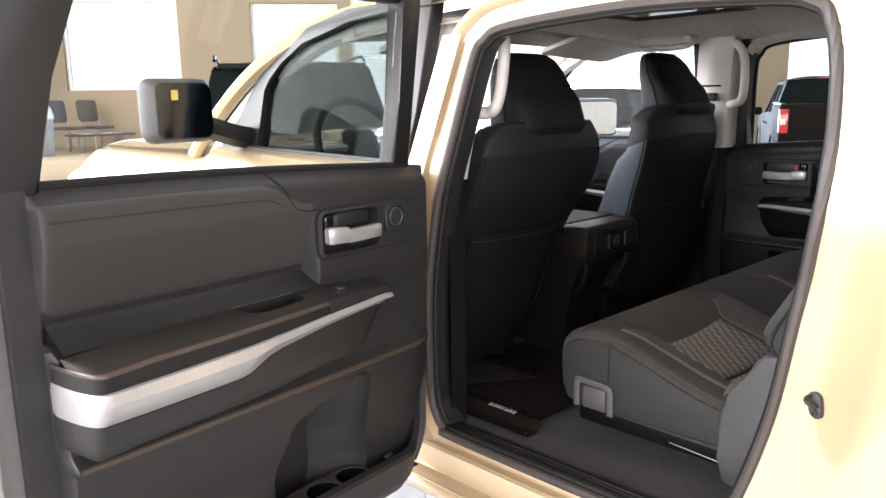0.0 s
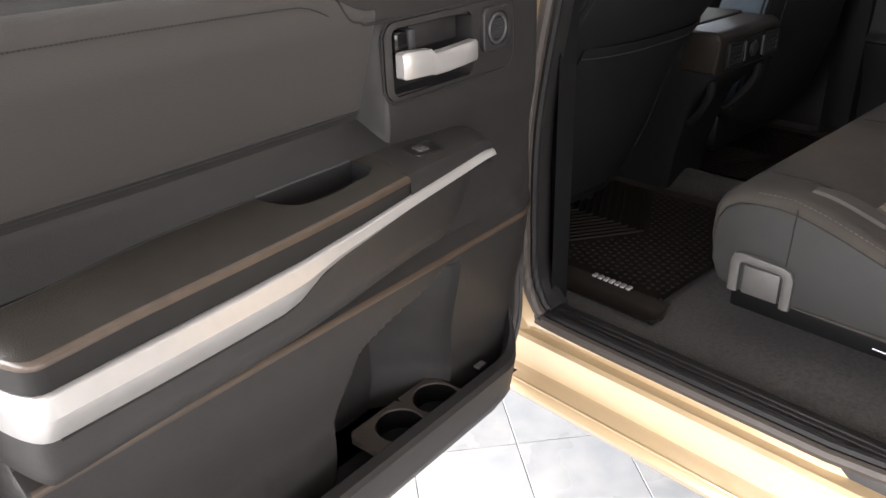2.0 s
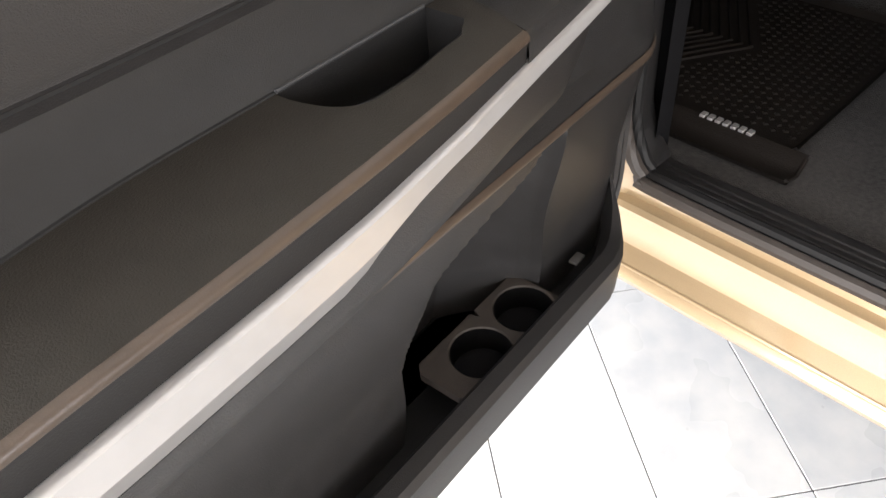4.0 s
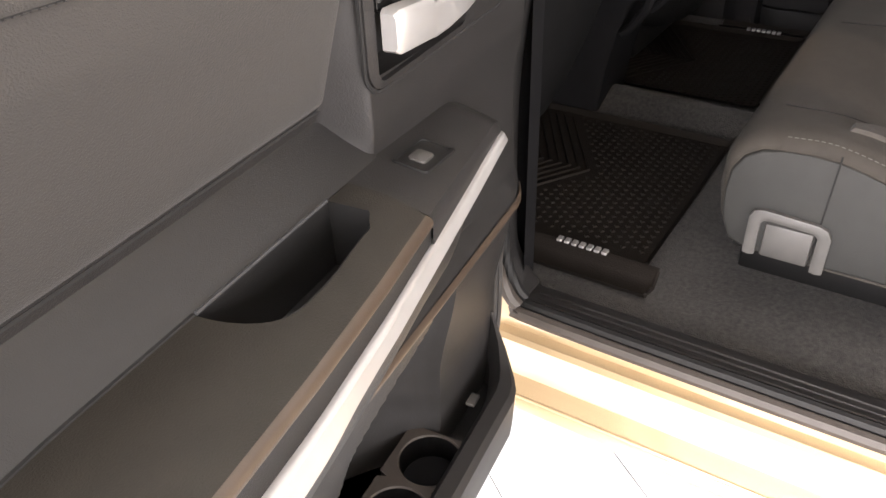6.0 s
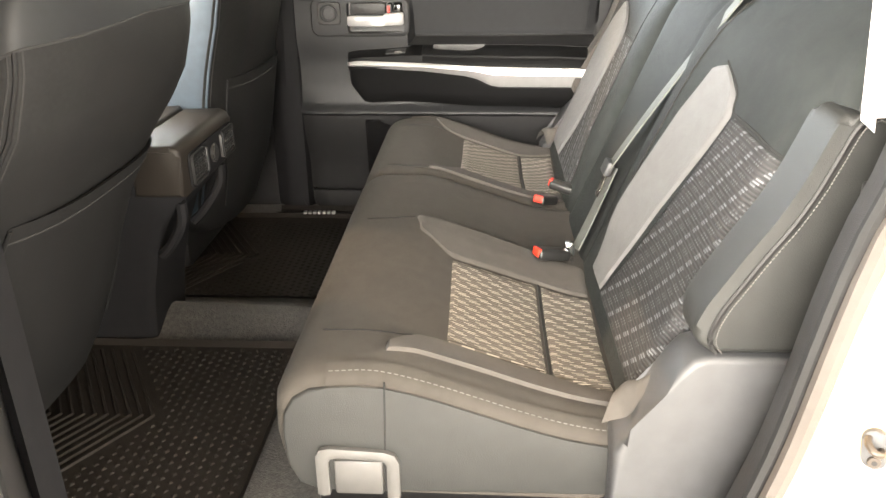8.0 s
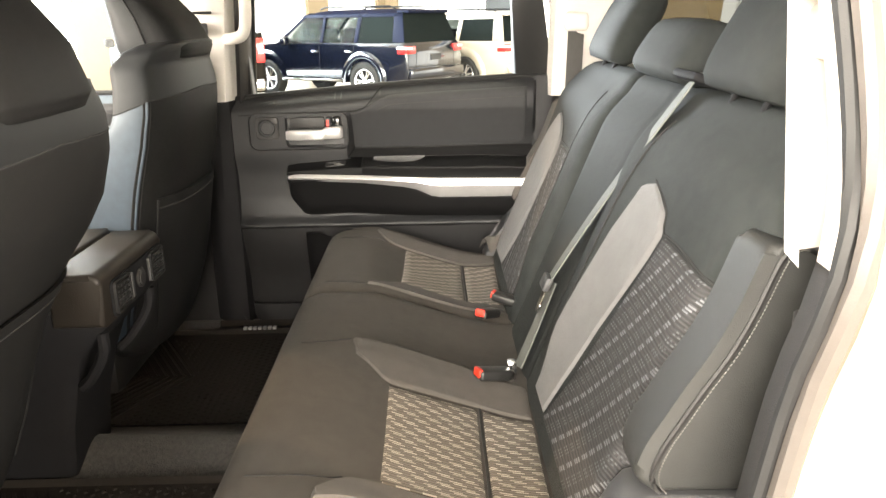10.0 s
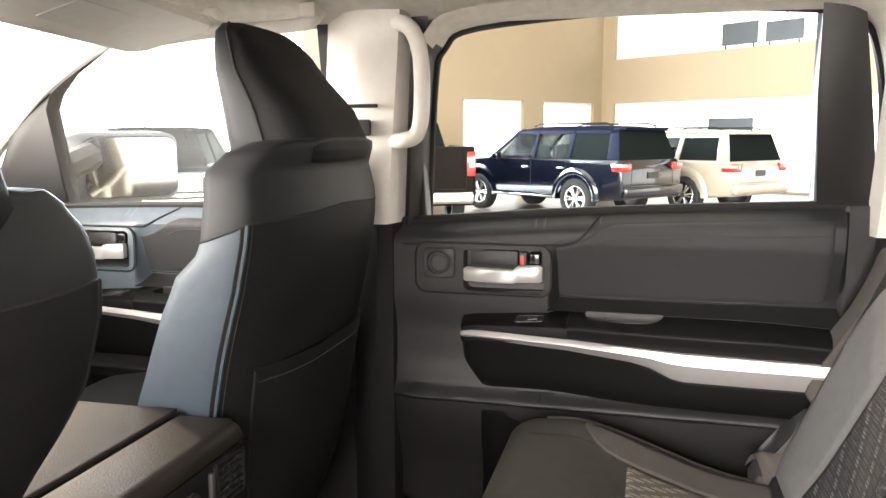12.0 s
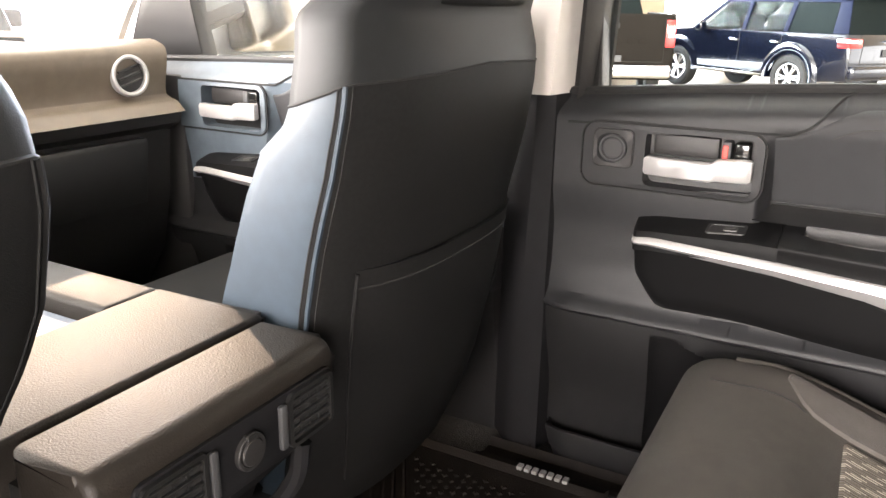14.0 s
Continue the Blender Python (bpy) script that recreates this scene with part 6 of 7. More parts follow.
    # seat cushion and its base
    rings = []
    for y, hw, z in ((0.44 + back, 0.25, 1.00), (0.50 + back, 0.275, 1.02), (0.70, 0.285, 1.03), (0.90, 0.28, 1.04), (0.965, 0.27, 1.03), (0.985, 0.25, 1.0)):
        rings.append([Vector((cx + a * hw, y, 0.90 + (z - 0.90) * b)) for a, b in round_rect(-1, 1, -0.6, 1, 0.35, 4)])
    part("seat_cushion", loft(rings), SEAT_VINYL, t, "black seat cushion")
    part("seat_base", box(cx - 0.25, cx + 0.25, 0.50 + back, 0.92, 0.70, 0.84, 0.02), PLASTIC_BLACK, t)
    for s in (-1, 1):
        part("seat_rail", box(cx + s * 0.20 - 0.02, cx + s * 0.20 + 0.02, 0.60, 0.95, 0.668, 0.70, 0.006), PLASTIC_BLACK, t)
    return t


SEAT_Z = (0.80, 0.96, 1.11, 1.18, 1.25, 1.31, 1.36, 1.43, 1.49, 1.545, 1.60)
front_seat(0.49, SEAT_Z, (0.425, 0.374, 0.350, 0.340, 0.327, 0.312, 0.302, 0.294, 0.293, 0.302, 0.279), 0.0, 0.0, 0.0)
front_seat(-0.505, SEAT_Z, (0.490, 0.427, 0.385, 0.346, 0.302, 0.258, 0.230, 0.212, 0.209, 0.214, 0.188), 0.15, 0.07, 0.034)

# ---- centre console ----
INLAY = material("blue_grey_inlay", (0.20, 0.24, 0.30), 0.5)
console = thing("centre_console", (0, 0.6, 0.67), "black centre console with a padded lid and rear air vents", "console")
rings = []
for z, hx, y0, y1 in ((0.68, 0.105, 0.47, 1.30), (0.80, 0.110, 0.455, 1.25), (0.90, 0.118, 0.43, 1.22), (0.97, 0.130, 0.405, 1.20), (1.02, 0.150, 0.36, 1.20), (1.05, 0.160, 0.335, 1.20), (1.10, 0.166, 0.322, 1.20)):
    rings.append([Vector((x * hx, y0 + (y1 - y0) * (y + 1) / 2, z)) for x, y in round_rect(-1, 1, -1, 1, 0.12, 3)])
part("console_body", loft(rings), MATTE_BLACK, console, "black plastic console body")


def rounded_slab(x0, x1, y0, y1, z0, z1, r, rear_r):
    prof = [(y1, z0), (y0 + 0.004, z0)]
    for a in lin(0, 90, 8):
        prof.append((y0 + rear_r - rear_r * math.cos(radians(a)), z1 - rear_r + rear_r * math.sin(radians(a))))
    prof += [(y1 - 0.004, z1), (y1, z1 - 0.004)]
    return prism(prof, x0, x1, r, 3, P=lambda a, b, d: Vector((d, a, b)))


part("rear_cap", rounded_slab(-0.170, 0.170, 0.318, 0.428, 1.06, 1.172, 0.010, 0.022), LID_VINYL, console, "black padded rear end of the console")
part("lid", rounded_slab(-0.183, 0.183, 0.437, 0.622, 1.10, 1.174, 0.012, 0.006), LID_VINYL, console, "black padded console lid")
part("lid_gap", box(-0.168, 0.168, 0.42, 0.445, 1.09, 1.13), PLASTIC_BLACK, console)
part("armrest_wing", box(0.090, 0.183, 0.626, 1.20, 1.09, 1.172, 0.010, 3), LID_VINYL, console)
part("armrest_wing", box(-0.183, -0.090, 0.626, 1.20, 1.09, 1.172, 0.010, 3), LID_VINYL, console)
tray = part("front_tray", box(-0.088, 0.088, 0.626, 1.25, 1.06, 1.140, 0.006, 2), PLASTIC, console, "grey front tray of the console")
part("tray_inlay", prism(round_rect(-0.080, 0.080, 0.640, 0.80, 0.012), 1.140, 1.150, 0.003), INLAY, tray, "pale blue grey rubber inlay in the console tray")
# rear panel with two vents and a socket between them, leaning slightly back
VP = lambda a, b, d: Vector((a * 0.90 + 0.010, 0.3175 - d, b * 0.80 + 0.233))
panel = part("rear_panel", prism(round_rect(-0.160, 0.160, 1.045, 1.140, 0.012), 0.0, 0.005, 0.002, P=VP), MATTE_BLACK, console, "black rear panel of the console")
for cx in (-0.112, 0.112):
    outer, inner = round_rect(cx - 0.044, cx + 0.044, 1.052, 1.136, 0.010), round_rect(cx - 0.038, cx + 0.038, 1.058, 1.130, 0.006)
    rings = [[VP(a, b, 0.004) for a, b in outer], [VP(a, b, 0.011) for a, b in outer], [VP(a, b, 0.011) for a, b in inner], [VP(a, b, 0.004) for a, b in inner]]
    v = part("air_vent", loft(rings, True, False), PLASTIC_BLACK, panel, "charcoal air vent frame")
    part("vent_back", prism(inner, 0.005, 0.0055, P=VP), SEAM, panel)
    for k in range(5):
        z = 1.066 + k * 0.0143
        part("slat", box(cx - 0.037, cx + 0.037, 0.006, 0.0105, z - 0.0028, z + 0.0028, 0.001, 1, P=lambda a, d, b: VP(a, b, d)), PLASTIC_BLACK, panel)
    for dx in (-0.018, 0.0, 0.018):
        part("vane", box(cx + dx - 0.001, cx + dx + 0.001, 0.0055, 0.0075, 1.06, 1.128, P=lambda a, d, b: VP(a, b, d)), PLASTIC_BLACK, panel)
part("power_socket", disc(VP(0.0, 1.092, 0.005), (0, -1, 0), 0.021, 0.006, 24, hole=0.016), PLASTIC, panel, "round power socket")
part("socket_cap", disc(VP(0.0, 1.092, 0.005), (0, -1, 0), 0.0155, 0.008, 24), PLASTIC, panel)
part("socket_tab", box(-0.009, 0.009, 0.005, 0.012, 1.108, 1.120, 0.002, 1, P=lambda a, d, b: VP(a, b, d)), PLASTIC_BLACK, panel)
for x in (-0.058, 0.058):
    part("thumb_wheel", box(x - 0.006, x + 0.006, 0.004, 0.012, 1.06, 1.128, 0.003, 2, P=lambda a, d, b: VP(a, b, d)), PLASTIC_GREY, panel, "grey vent thumb wheel")
for s in (-1, 1):
    part("side_grip", tube(smooth_path([(s * 0.135, 0.345, 1.04), (s * 0.128, 0.352, 0.99), (s * 0.112, 0.39, 0.93), (s * 0.10, 0.42, 0.90)], 5), 0.012), MATTE_BLACK, console)

# ---- dashboard ----
dash = thing("dashboard", (0, 1.3, 1.0), "dark dashboard with a round silver ringed air vent", "dashboard")
prof = [(1.58, 1.36), (1.45, 1.425), (1.33, 1.455), (1.275, 1.448), (1.26, 1.43), (1.275, 1.345), (1.26, 1.325), (1.235, 1.318), (1.215, 1.300), (1.225, 1.275), (1.27, 1.255), (1.28, 1.10), (1.32, 0.95), (1.42, 0.80), (1.58, 0.75)]
top_pts = smooth_path([(0, 1.55, 1.383), (0, 1.45, 1.431), (0, 1.33, 1.462), (0, 1.275, 1.456), (0, 1.253, 1.432), (0, 1.268, 1.350), (0, 1.254, 1.331), (0, 1.232, 1.324), (0, 1.208, 1.302)], 3)
dash_line = lambda s: top_pts[round(s * (len(top_pts) - 1))].yz
part("dash_body", prism(prof, -0.80, 0.80, 0.006, 2, P=lambda a, b, d: Vector((d, a, b))), PLASTIC, dash, "charcoal dashboard body")
part("dash_top", sheet(lambda x, s: (x, *dash_line(s)), lin(-0.80, 0.80, 3), lin(0, 1, 25)), DASH_TOP, dash, "warm grey upper dashboard, lifted for windscreen glare")
part("glove_box", prism([(1.255, 1.245), (1.25, 1.235), (1.272, 1.09), (1.285, 1.09), (1.285, 1.245)], 0.25, 0.72, 0.004, 2, P=lambda a, b, d: Vector((d, a, b))), PLASTIC_BLACK, dash, "black glove box door")
c = Vector((0.69, 1.262, 1.388))
ax = Vector((-0.12, -1, 0.08))
part("vent_ring", disc(c, ax, 0.046, 0.016, 32, hole=0.037), SILVER, dash, "silver ring of the round air vent")
part("vent_core", disc(c, ax, 0.036, 0.006, 32), PLASTIC_BLACK, dash)
for k in (-1, 0, 1):
    part("vent_blade", tube([c - ax.normalized() * -0.009 + Vector((-0.03, 0, k * 0.016 - 0.008)), c + ax.normalized() * 0.009 + Vector((0.03, 0, k * 0.016 + 0.008))], 0.003), PLASTIC, dash)
wheel = thing("steering_wheel", (-0.58, 1.1, 1.4), "black steering wheel with silver spoke trim", "steering wheel")
MW = pose(-0.58, 1.06, 1.455, 66, 0, 0)
rim = [MW @ Vector((0.19 * math.cos(a), 0.19 * math.sin(a), 0)) for a in lin(0, 2 * math.pi, 49)[:-1]]
part("rim", tube(rim, 0.016, 10, closed=True), VINYL, wheel, "black leather steering wheel rim")
part("hub", loft([[MW @ Vector((x * k, y * k, z)) for x, y in round_rect(-0.085, 0.085, -0.07, 0.075, 0.04, 4)] for z, k in ((-0.05, 0.8), (-0.02, 1), (0.01, 0.96), (0.025, 0.75))]), PLASTIC, wheel, "charcoal steering wheel hub")
for a in (0, 180, 270):
    q = radians(a)
    part("spoke", tube([MW @ Vector((0.06 * math.cos(q), 0.06 * math.sin(q), 0)), MW @ Vector((0.185 * math.cos(q), 0.185 * math.sin(q), 0))], 0.018), SILVER if a != 270 else PLASTIC, wheel)
part("column", tube([MW @ Vector((0, 0, -0.03)), MW @ Vector((0, 0, -0.33))], 0.045, 12), PLASTIC, wheel)
for s in (-1, 1):
    v = thing("sun_visor", (s * 0.45, 0.80, 1.87), "pale grey folded up sun visor", "sun visor", "sun visors")
    part("visor_board", prism(round_rect(0.20, 0.68, 0.64, 0.84, 0.03), 0, 0.018, 0.006, P=lambda a, b, d: Vector((s * a, b, 1.855 + d - (b - 0.64) * 0.25 - 0.02 * (a / 0.6) ** 2))), TRIM_LIGHT, v)
    part("mirror_cover", prism(round_rect(0.33, 0.50, 0.69, 0.79, 0.01), 0, 0.003, P=lambda a, b, d: Vector((s * a, b, 1.8515 + d - (b - 0.64) * 0.25 - 0.02 * (a / 0.6) ** 2))), TRIM_LIGHT, v)
    g = thing("roof_grab_handle", (s * 0.70, 0.55, 1.85), "pale grey folding roof grab handle", "grab handle", "roof grab handles")
    pts = smooth_path([(s * 0.735, 0.42, 1.865), (s * 0.715, 0.44, 1.838), (s * 0.708, 0.50, 1.830), (s * 0.70, 0.58, 1.828), (s * 0.69, 0.64, 1.832), (s * 0.70, 0.665, 1.858)], 6)
    part("grip", tube(pts, 0.014, 10), TRIM_LIGHT, g)
    for y in (0.43, 0.655):
        part("mount", box(s * 0.705 - 0.02, s * 0.705 + 0.02, y - 0.018, y + 0.018, 1.845, 1.875, 0.006), TRIM_LIGHT, g)

# ---- floor mats ----
def mat(side):
    t = thing("floor_mat", (side * 0.42, 0.33, 0.67), "black moulded rubber floor mat with raised pattern", "floor mat", "rear floor mats")
    X = lambda a: side * a
    x0, x1, y0, y1, zb = 0.115, 0.715, 0.105, 0.64, 0.674
    bm = sheet(lambda x, y: Vector((X(x), y, zb + 0.012 * (step01(x, x1 - 0.012, x1) + step01(x, x0 + 0.012, x0) + step01(y, y0 + 0.012, y0)))), [x0, x0 + 0.006, x0 + 0.012, *lin(0.14, 0.69, 12), x1 - 0.012, x1 - 0.006, x1], [y0, y0 + 0.006, y0 + 0.012, *lin(0.13, y1, 12)])
    base = part("mat_base", bm, MAT_RUBBER, t)
    flap = loft([[Vector((X(x), y, z)) for x, z in ((0.712, 0.690), (0.725, 0.688), (0.740, 0.676), (0.762, 0.668), (0.785, 0.668), (0.792, 0.676), (0.797, 0.684))] for y in (0.08, 0.084, 0.10, 0.20, 0.32, 0.37, 0.385)], False, False)
    part("mat_flap", flap, MAT_RUBBER, t, "black moulded outer lip of the mat")
    part("flap_edge", tube([(X(0.722), 0.08, 0.688), (X(0.755), 0.078, 0.671), (X(0.797), 0.078, 0.685)], 0.0035), MAT_RUBBER, t)
    dots = bmesh.new()
    for i in range(26):
        for j in range(23):
            x, y = 0.140 + i * 0.0215 + (j % 2) * 0.0107, 0.135 + j * 0.0195
            if x > 0.665 or (y > 0.34 + 0.6 * abs(x - 0.40)) :
                continue
            pts = [(x - 0.0075, y), (x, y - 0.0065), (x + 0.0075, y), (x, y + 0.0065)]
            lo = [dots.verts.new((X(a), b, zb)) for a, b in pts]
            hi = [dots.verts.new((X(x + (a - x) * 0.5), y + (b - y) * 0.5, zb + 0.0024)) for a, b in pts]
            for k in range(4):
                dots.faces.new((lo[k], lo[(k + 1) % 4], hi[(k + 1) % 4], hi[k]))
            dots.faces.new(hi)
    tagged(part("raised_studs", dots, MAT_RUBBER, base), kind="stuff")
    ribs = bmesh.new()
    for j in range(14):
        y = 0.36 + j * 0.024
        for a, b in (((0.15, y + 0.15), (0.40, y)), ((0.40, y), (0.68, y + 0.17))):
            p, q = Vector((X(a[0]), a[1], zb + 0.002)), Vector((X(b[0]), b[1], zb + 0.002))
            if p.y > 0.63 and q.y > 0.63:
                continue
            if p.y > 0.63 or q.y > 0.63:
                hi2, lo2 = (p, q) if p.y > q.y else (q, p)
                k = (0.63 - lo2.y) / (hi2.y - lo2.y)
                hi2 = lo2.lerp(hi2, k)
                p, q = lo2, hi2
            tube([p, q], 0.0042, 5, ribs)
    tagged(part("raised_ribs", ribs, MAT_RUBBER, base), kind="stuff")
    # silver badge: a row of plain bars
    bw, n = 0.110, 7
    for k in range(n):
        yy = 0.182 + k * bw / n
        part("badge_bar", box(0.706, 0.722, yy + 0.002, yy + bw / n - 0.003, 0.686, 0.6935, 0.001, 1, P=lambda a, b, c: Vector((X(a), b, c))), SILVER, base, "silver badge bar")
    return t


both(mat)

# ---- other vehicles in the hall ----
TYRE = material("black_tyre_rubber", (0.02, 0.02, 0.02), 0.8, bump=0.4, bump_scale=120)
ALLOY = material("bright_alloy", (0.75, 0.75, 0.76), 0.25, metal=0.9)
NAVY_DULL = material("dull_navy_roof_paint", (0.004, 0.006, 0.018), 0.6, spec=0.06)
NAVY = material("navy_blue_paint", (0.0028, 0.0044, 0.0120), 0.22, metal=0.2, coat=1.0, spec=0.4)
SILVER_PAINT = material("silver_white_paint", (0.40, 0.355, 0.295), 0.35, metal=0.2, coat=1.0)
DARK_GREY_PAINT = material("dark_grey_paint", (0.010, 0.0085, 0.0072), 0.8, spec=0.05)
GREEN_PAINT = material("dark_green_grey_paint", (0.05, 0.06, 0.055), 0.3, metal=0.3, coat=1.0)
BLACK_PAINT = material("black_paint", (0.008, 0.008, 0.009), 0.35, spec=0.1)
LAMP_RED = material("red_lamp_lens", (0.50, 0.02, 0.02), 0.15, coat=1.0)
LAMP_CLEAR = material("clear_lamp_lens", (0.7, 0.7, 0.7), 0.1, coat=1.0)
PRIVACY = material("dark_privacy_glass", (0.010, 0.013, 0.013), 0.35, spec=0.0)
SEAT_BEIGE = material("beige_leather", (0.3, 0.26, 0.2), 0.6)


def arch(cx, r, z0, n=9):
    """The edge of a wheel arch, from behind to the front."""
    a0 = math.asin(max(-1, min(1, (z0 - 0.39) / r)))
    return [(cx - r * math.cos(a), 0.39 + r * math.sin(a)) for a in lin(a0, math.pi - a0, n)]


def wheel_thing(P, cx, cy, parent, side, r=0.39, rim=ALLOY):
    c = P(cx, cy, r)
    ax = (P(cx, cy + side, r) - c).normalized()
    w = part("wheel", disc(c - ax * 0.11, ax, r, 0.22, 32, hole=0.25), TYRE, parent, "black tyre on a bright alloy wheel")
    part("rim", disc(c + ax * 0.06, ax, 0.255, 0.03, 32, hole=0.225), rim, w, "bright alloy rim")
    part("brake_disc", disc(c - ax * 0.02, ax, 0.235, 0.02, 24), PLASTIC_BLACK, w)
    part("hub", disc(c + ax * 0.04, ax, 0.06, 0.04, 16), rim, w)
    up = Vector((0, 0, 1))
    fw = ax.cross(up)
    for k in range(6):
        for d in (-0.16, 0.16):
            a = 2 * math.pi * k / 6 + d
            dr = fw * math.cos(a) + up * math.sin(a)
            part("spoke", tube([c + ax * 0.07 + dr * 0.05, c + ax * 0.075 + dr * 0.235], 0.018, 5), rim, w)


def vehicle(name, at, heading, paint, kind, label, length=4.83, width=1.88, height=1.80, base=2.79):
    """A parked car: x forward, y to its left."""
    M = pose(at[0], at[1], 0, 0, 0, heading)
    P = lambda x, y, z: M @ Vector((x, y, z))
    S = lambda a, b, d: P(a, d, b)
    t = thing(name, (*at, 0), label, "pickup truck" if kind == "pickup" else "SUV", "showroom vehicles")
    fx, rx = base / 2, -base / 2
    f1, r1 = fx + (length - base) * 0.45, rx - (length - base) * 0.55
    belt = height * (0.60 if kind == "pickup" else 0.625)
    hw = width / 2
    low = [(r1 + 0.02, 0.42), *arch(rx, 0.46, 0.36), *arch(fx, 0.46, 0.36), (f1 - 0.02, 0.40), (f1, 0.60), (f1 - 0.03, 0.98), (f1 - 0.16, belt - 0.04), (fx - 0.30, belt + 0.015)]
    if kind == "pickup":
        low += [(rx + 0.62, belt + 0.05), (rx + 0.58, 1.40), (r1 + 0.03, 1.42), (r1, 1.36), (r1, 0.60)]
    else:
        low += [(r1 + 0.12, belt + 0.04), (r1 + 0.04, belt - 0.05), (r1, 0.95), (r1, 0.60)]
    b = part("body", prism(low, -hw, hw, 0.05, 3, P=S), paint, t)
    # greenhouse: pillars, roof and rails round open windows
    cab0 = rx + 0.66 if kind == "pickup" else r1 + 0.10
    rake = 0.08 if kind == "pickup" else 0.16
    zt, xF, xT = height - 0.09, fx - 0.26, fx - 1.06
    xs = [cab0 + 0.30, cab0 + 0.30 + (fx - 0.70 - cab0 - 0.3) * 0.34, cab0 + 0.30 + (fx - 0.70 - cab0 - 0.3) * 0.68, fx - 0.52]
    side_y = lambda z: hw - 0.05 - (z - belt) * 0.30
    dark = NAVY_DULL if paint is NAVY else paint
    for s in (-1, 1):
        W = lambda a, bb, d: P(a, s * (side_y(bb) + d), bb)
        for pts in ([(xF - 0.10, belt), (xF, belt), (xT + 0.02, zt), (xT - 0.08, zt)],
                    [(xs[2] - 0.05, belt), (xs[2] + 0.04, belt), (xs[2] + 0.02, zt), (xs[2] - 0.05, zt)],
                    [(xs[1] - 0.05, belt), (xs[1] + 0.05, belt), (xs[1] + 0.02, zt), (xs[1] - 0.08, zt)],
                    [(cab0, belt), (xs[0], belt), (xs[0] + 0.06, zt), (cab0 + rake, zt)],
                    [(cab0 + rake - 0.02, zt - 0.07), (xT - 0.02, zt - 0.07), (xT, zt), (cab0 + rake, zt)]):
            part("pillar", prism(pts, -0.05, 0.0, 0.008, 2, P=W), dark, t)
    roof = lambda u, v: P(cab0 + rake - 0.04 + (xT + 0.02 - cab0 - rake + 0.04) * u, v * (side_y(zt) + 0.004), zt - 0.01 + 0.10 * (1 - v ** 4) * (1 - (2 * u - 1) ** 6 * 0.6))
    part("roof", sheet(roof, lin(0, 1, 15), lin(-1, 1, 13)), dark, t)
    part("dash_block", box(xF - 0.75, xF - 0.15, -hw + 0.16, hw - 0.16, belt - 0.02, belt + 0.06, 0.02, 2, P=P), PLASTIC, t)
    # side windows and doors
    for s in (-1, 1):
        W = lambda a, bb, d: P(a, s * (hw - 0.05 - (bb - belt) * 0.30 + 0.004 + d), bb)
        for i in range(3):
            x0, x1 = xs[i] + 0.03, xs[i + 1] - 0.03
            zt0 = zt - 0.05
            top1 = x1 if i < 2 else xT - 0.03
            clear = i > 0 and paint is not BLACK_PAINT
            part("side_window", prism([(x0 - 0.02, belt - 0.01), (x1 + 0.02, belt - 0.01), (top1, zt0), (x0 + (0.05 if i == 0 else 0), zt0)], -0.028, -0.024, P=W), GLASS_TINT if clear else PRIVACY, t, "tinted side window")
            part("belt_line", box(x0 - 0.02, x1 + 0.02, *sorted((s * (hw - 0.046), s * (hw - 0.036))), belt - 0.008, belt + 0.016, 0.003, 1, P=P), GLOSS_BLACK, t)
        for i in (1, 2):
            x = xs[i]
            part("door_gap", box(x - 0.004, x + 0.004, s * hw - 0.006, s * hw + 0.002, 0.55, belt - 0.02, P=P), SEAM, t)
            part("door_handle", box(x + 0.05, x + 0.22, s * hw - 0.01, s * hw + 0.03, belt - 0.17, belt - 0.135, 0.01, 2, P=P), CHROME if kind != "pickup" else paint, t)
        part("door_mirror", box(fx - 0.78, fx - 0.62, s * hw + (0.02 if s > 0 else -0.20), s * hw + (0.20 if s > 0 else -0.02), belt - 0.02, belt + 0.15, 0.04, 3, P=P), paint, t)
        part("sill_bar", box(rx + 0.48, fx - 0.48, s * hw - 0.06, s * hw + 0.03, 0.38, 0.45, 0.02, 2, P=P), CHROME if paint is NAVY else PLASTIC_BLACK, t)
        for cx in (fx, rx):
            part("arch_flare", loft([[P(cx - r * math.cos(a), s * (hw + w), 0.39 + r * math.sin(a)) for r, w in ((0.455, -0.02), (0.462, 0.030), (0.50, 0.040), (0.56, 0.020), (0.61, -0.004))] for a in lin(-0.06, math.pi + 0.06, 18)], False, False), paint, t, "flared wheel arch")
            wheel_thing(P, cx, s * (hw - 0.10), t, s)
        part("roof_rail", tube([P(x, s * (hw - 0.27), height + z) for x, z in ((cab0 + 0.35, -0.01), (cab0 + 0.5, 0.04), (fx - 1.6, 0.045), (fx - 1.45, 0.0))], 0.016), BLACK_PAINT, t) if kind != "pickup" else None
        part("headlamp", box(f1 - 0.14, f1 - 0.005, s * hw - (0.36 if s > 0 else -0.02), s * hw + (-0.02 if s > 0 else 0.36), 0.86, 1.0, 0.03, 2, P=P), LAMP_CLEAR, t, "clear headlamp")
        if kind == "pickup":
            lamp = part("tail_lamp", box(r1 - 0.012, r1 + 0.14, *sorted((s * (hw + 0.006), s * (hw - 0.15))), 0.92, 1.34, 0.02, 2, P=P), LAMP_RED, t, "tall red tail lamp")
            part("lamp_insert", box(r1 - 0.016, r1 + 0.02, *sorted((s * (hw - 0.02), s * (hw - 0.11))), 1.07, 1.17, 0.01, 2, P=P), LAMP_CLEAR, lamp)
        else:
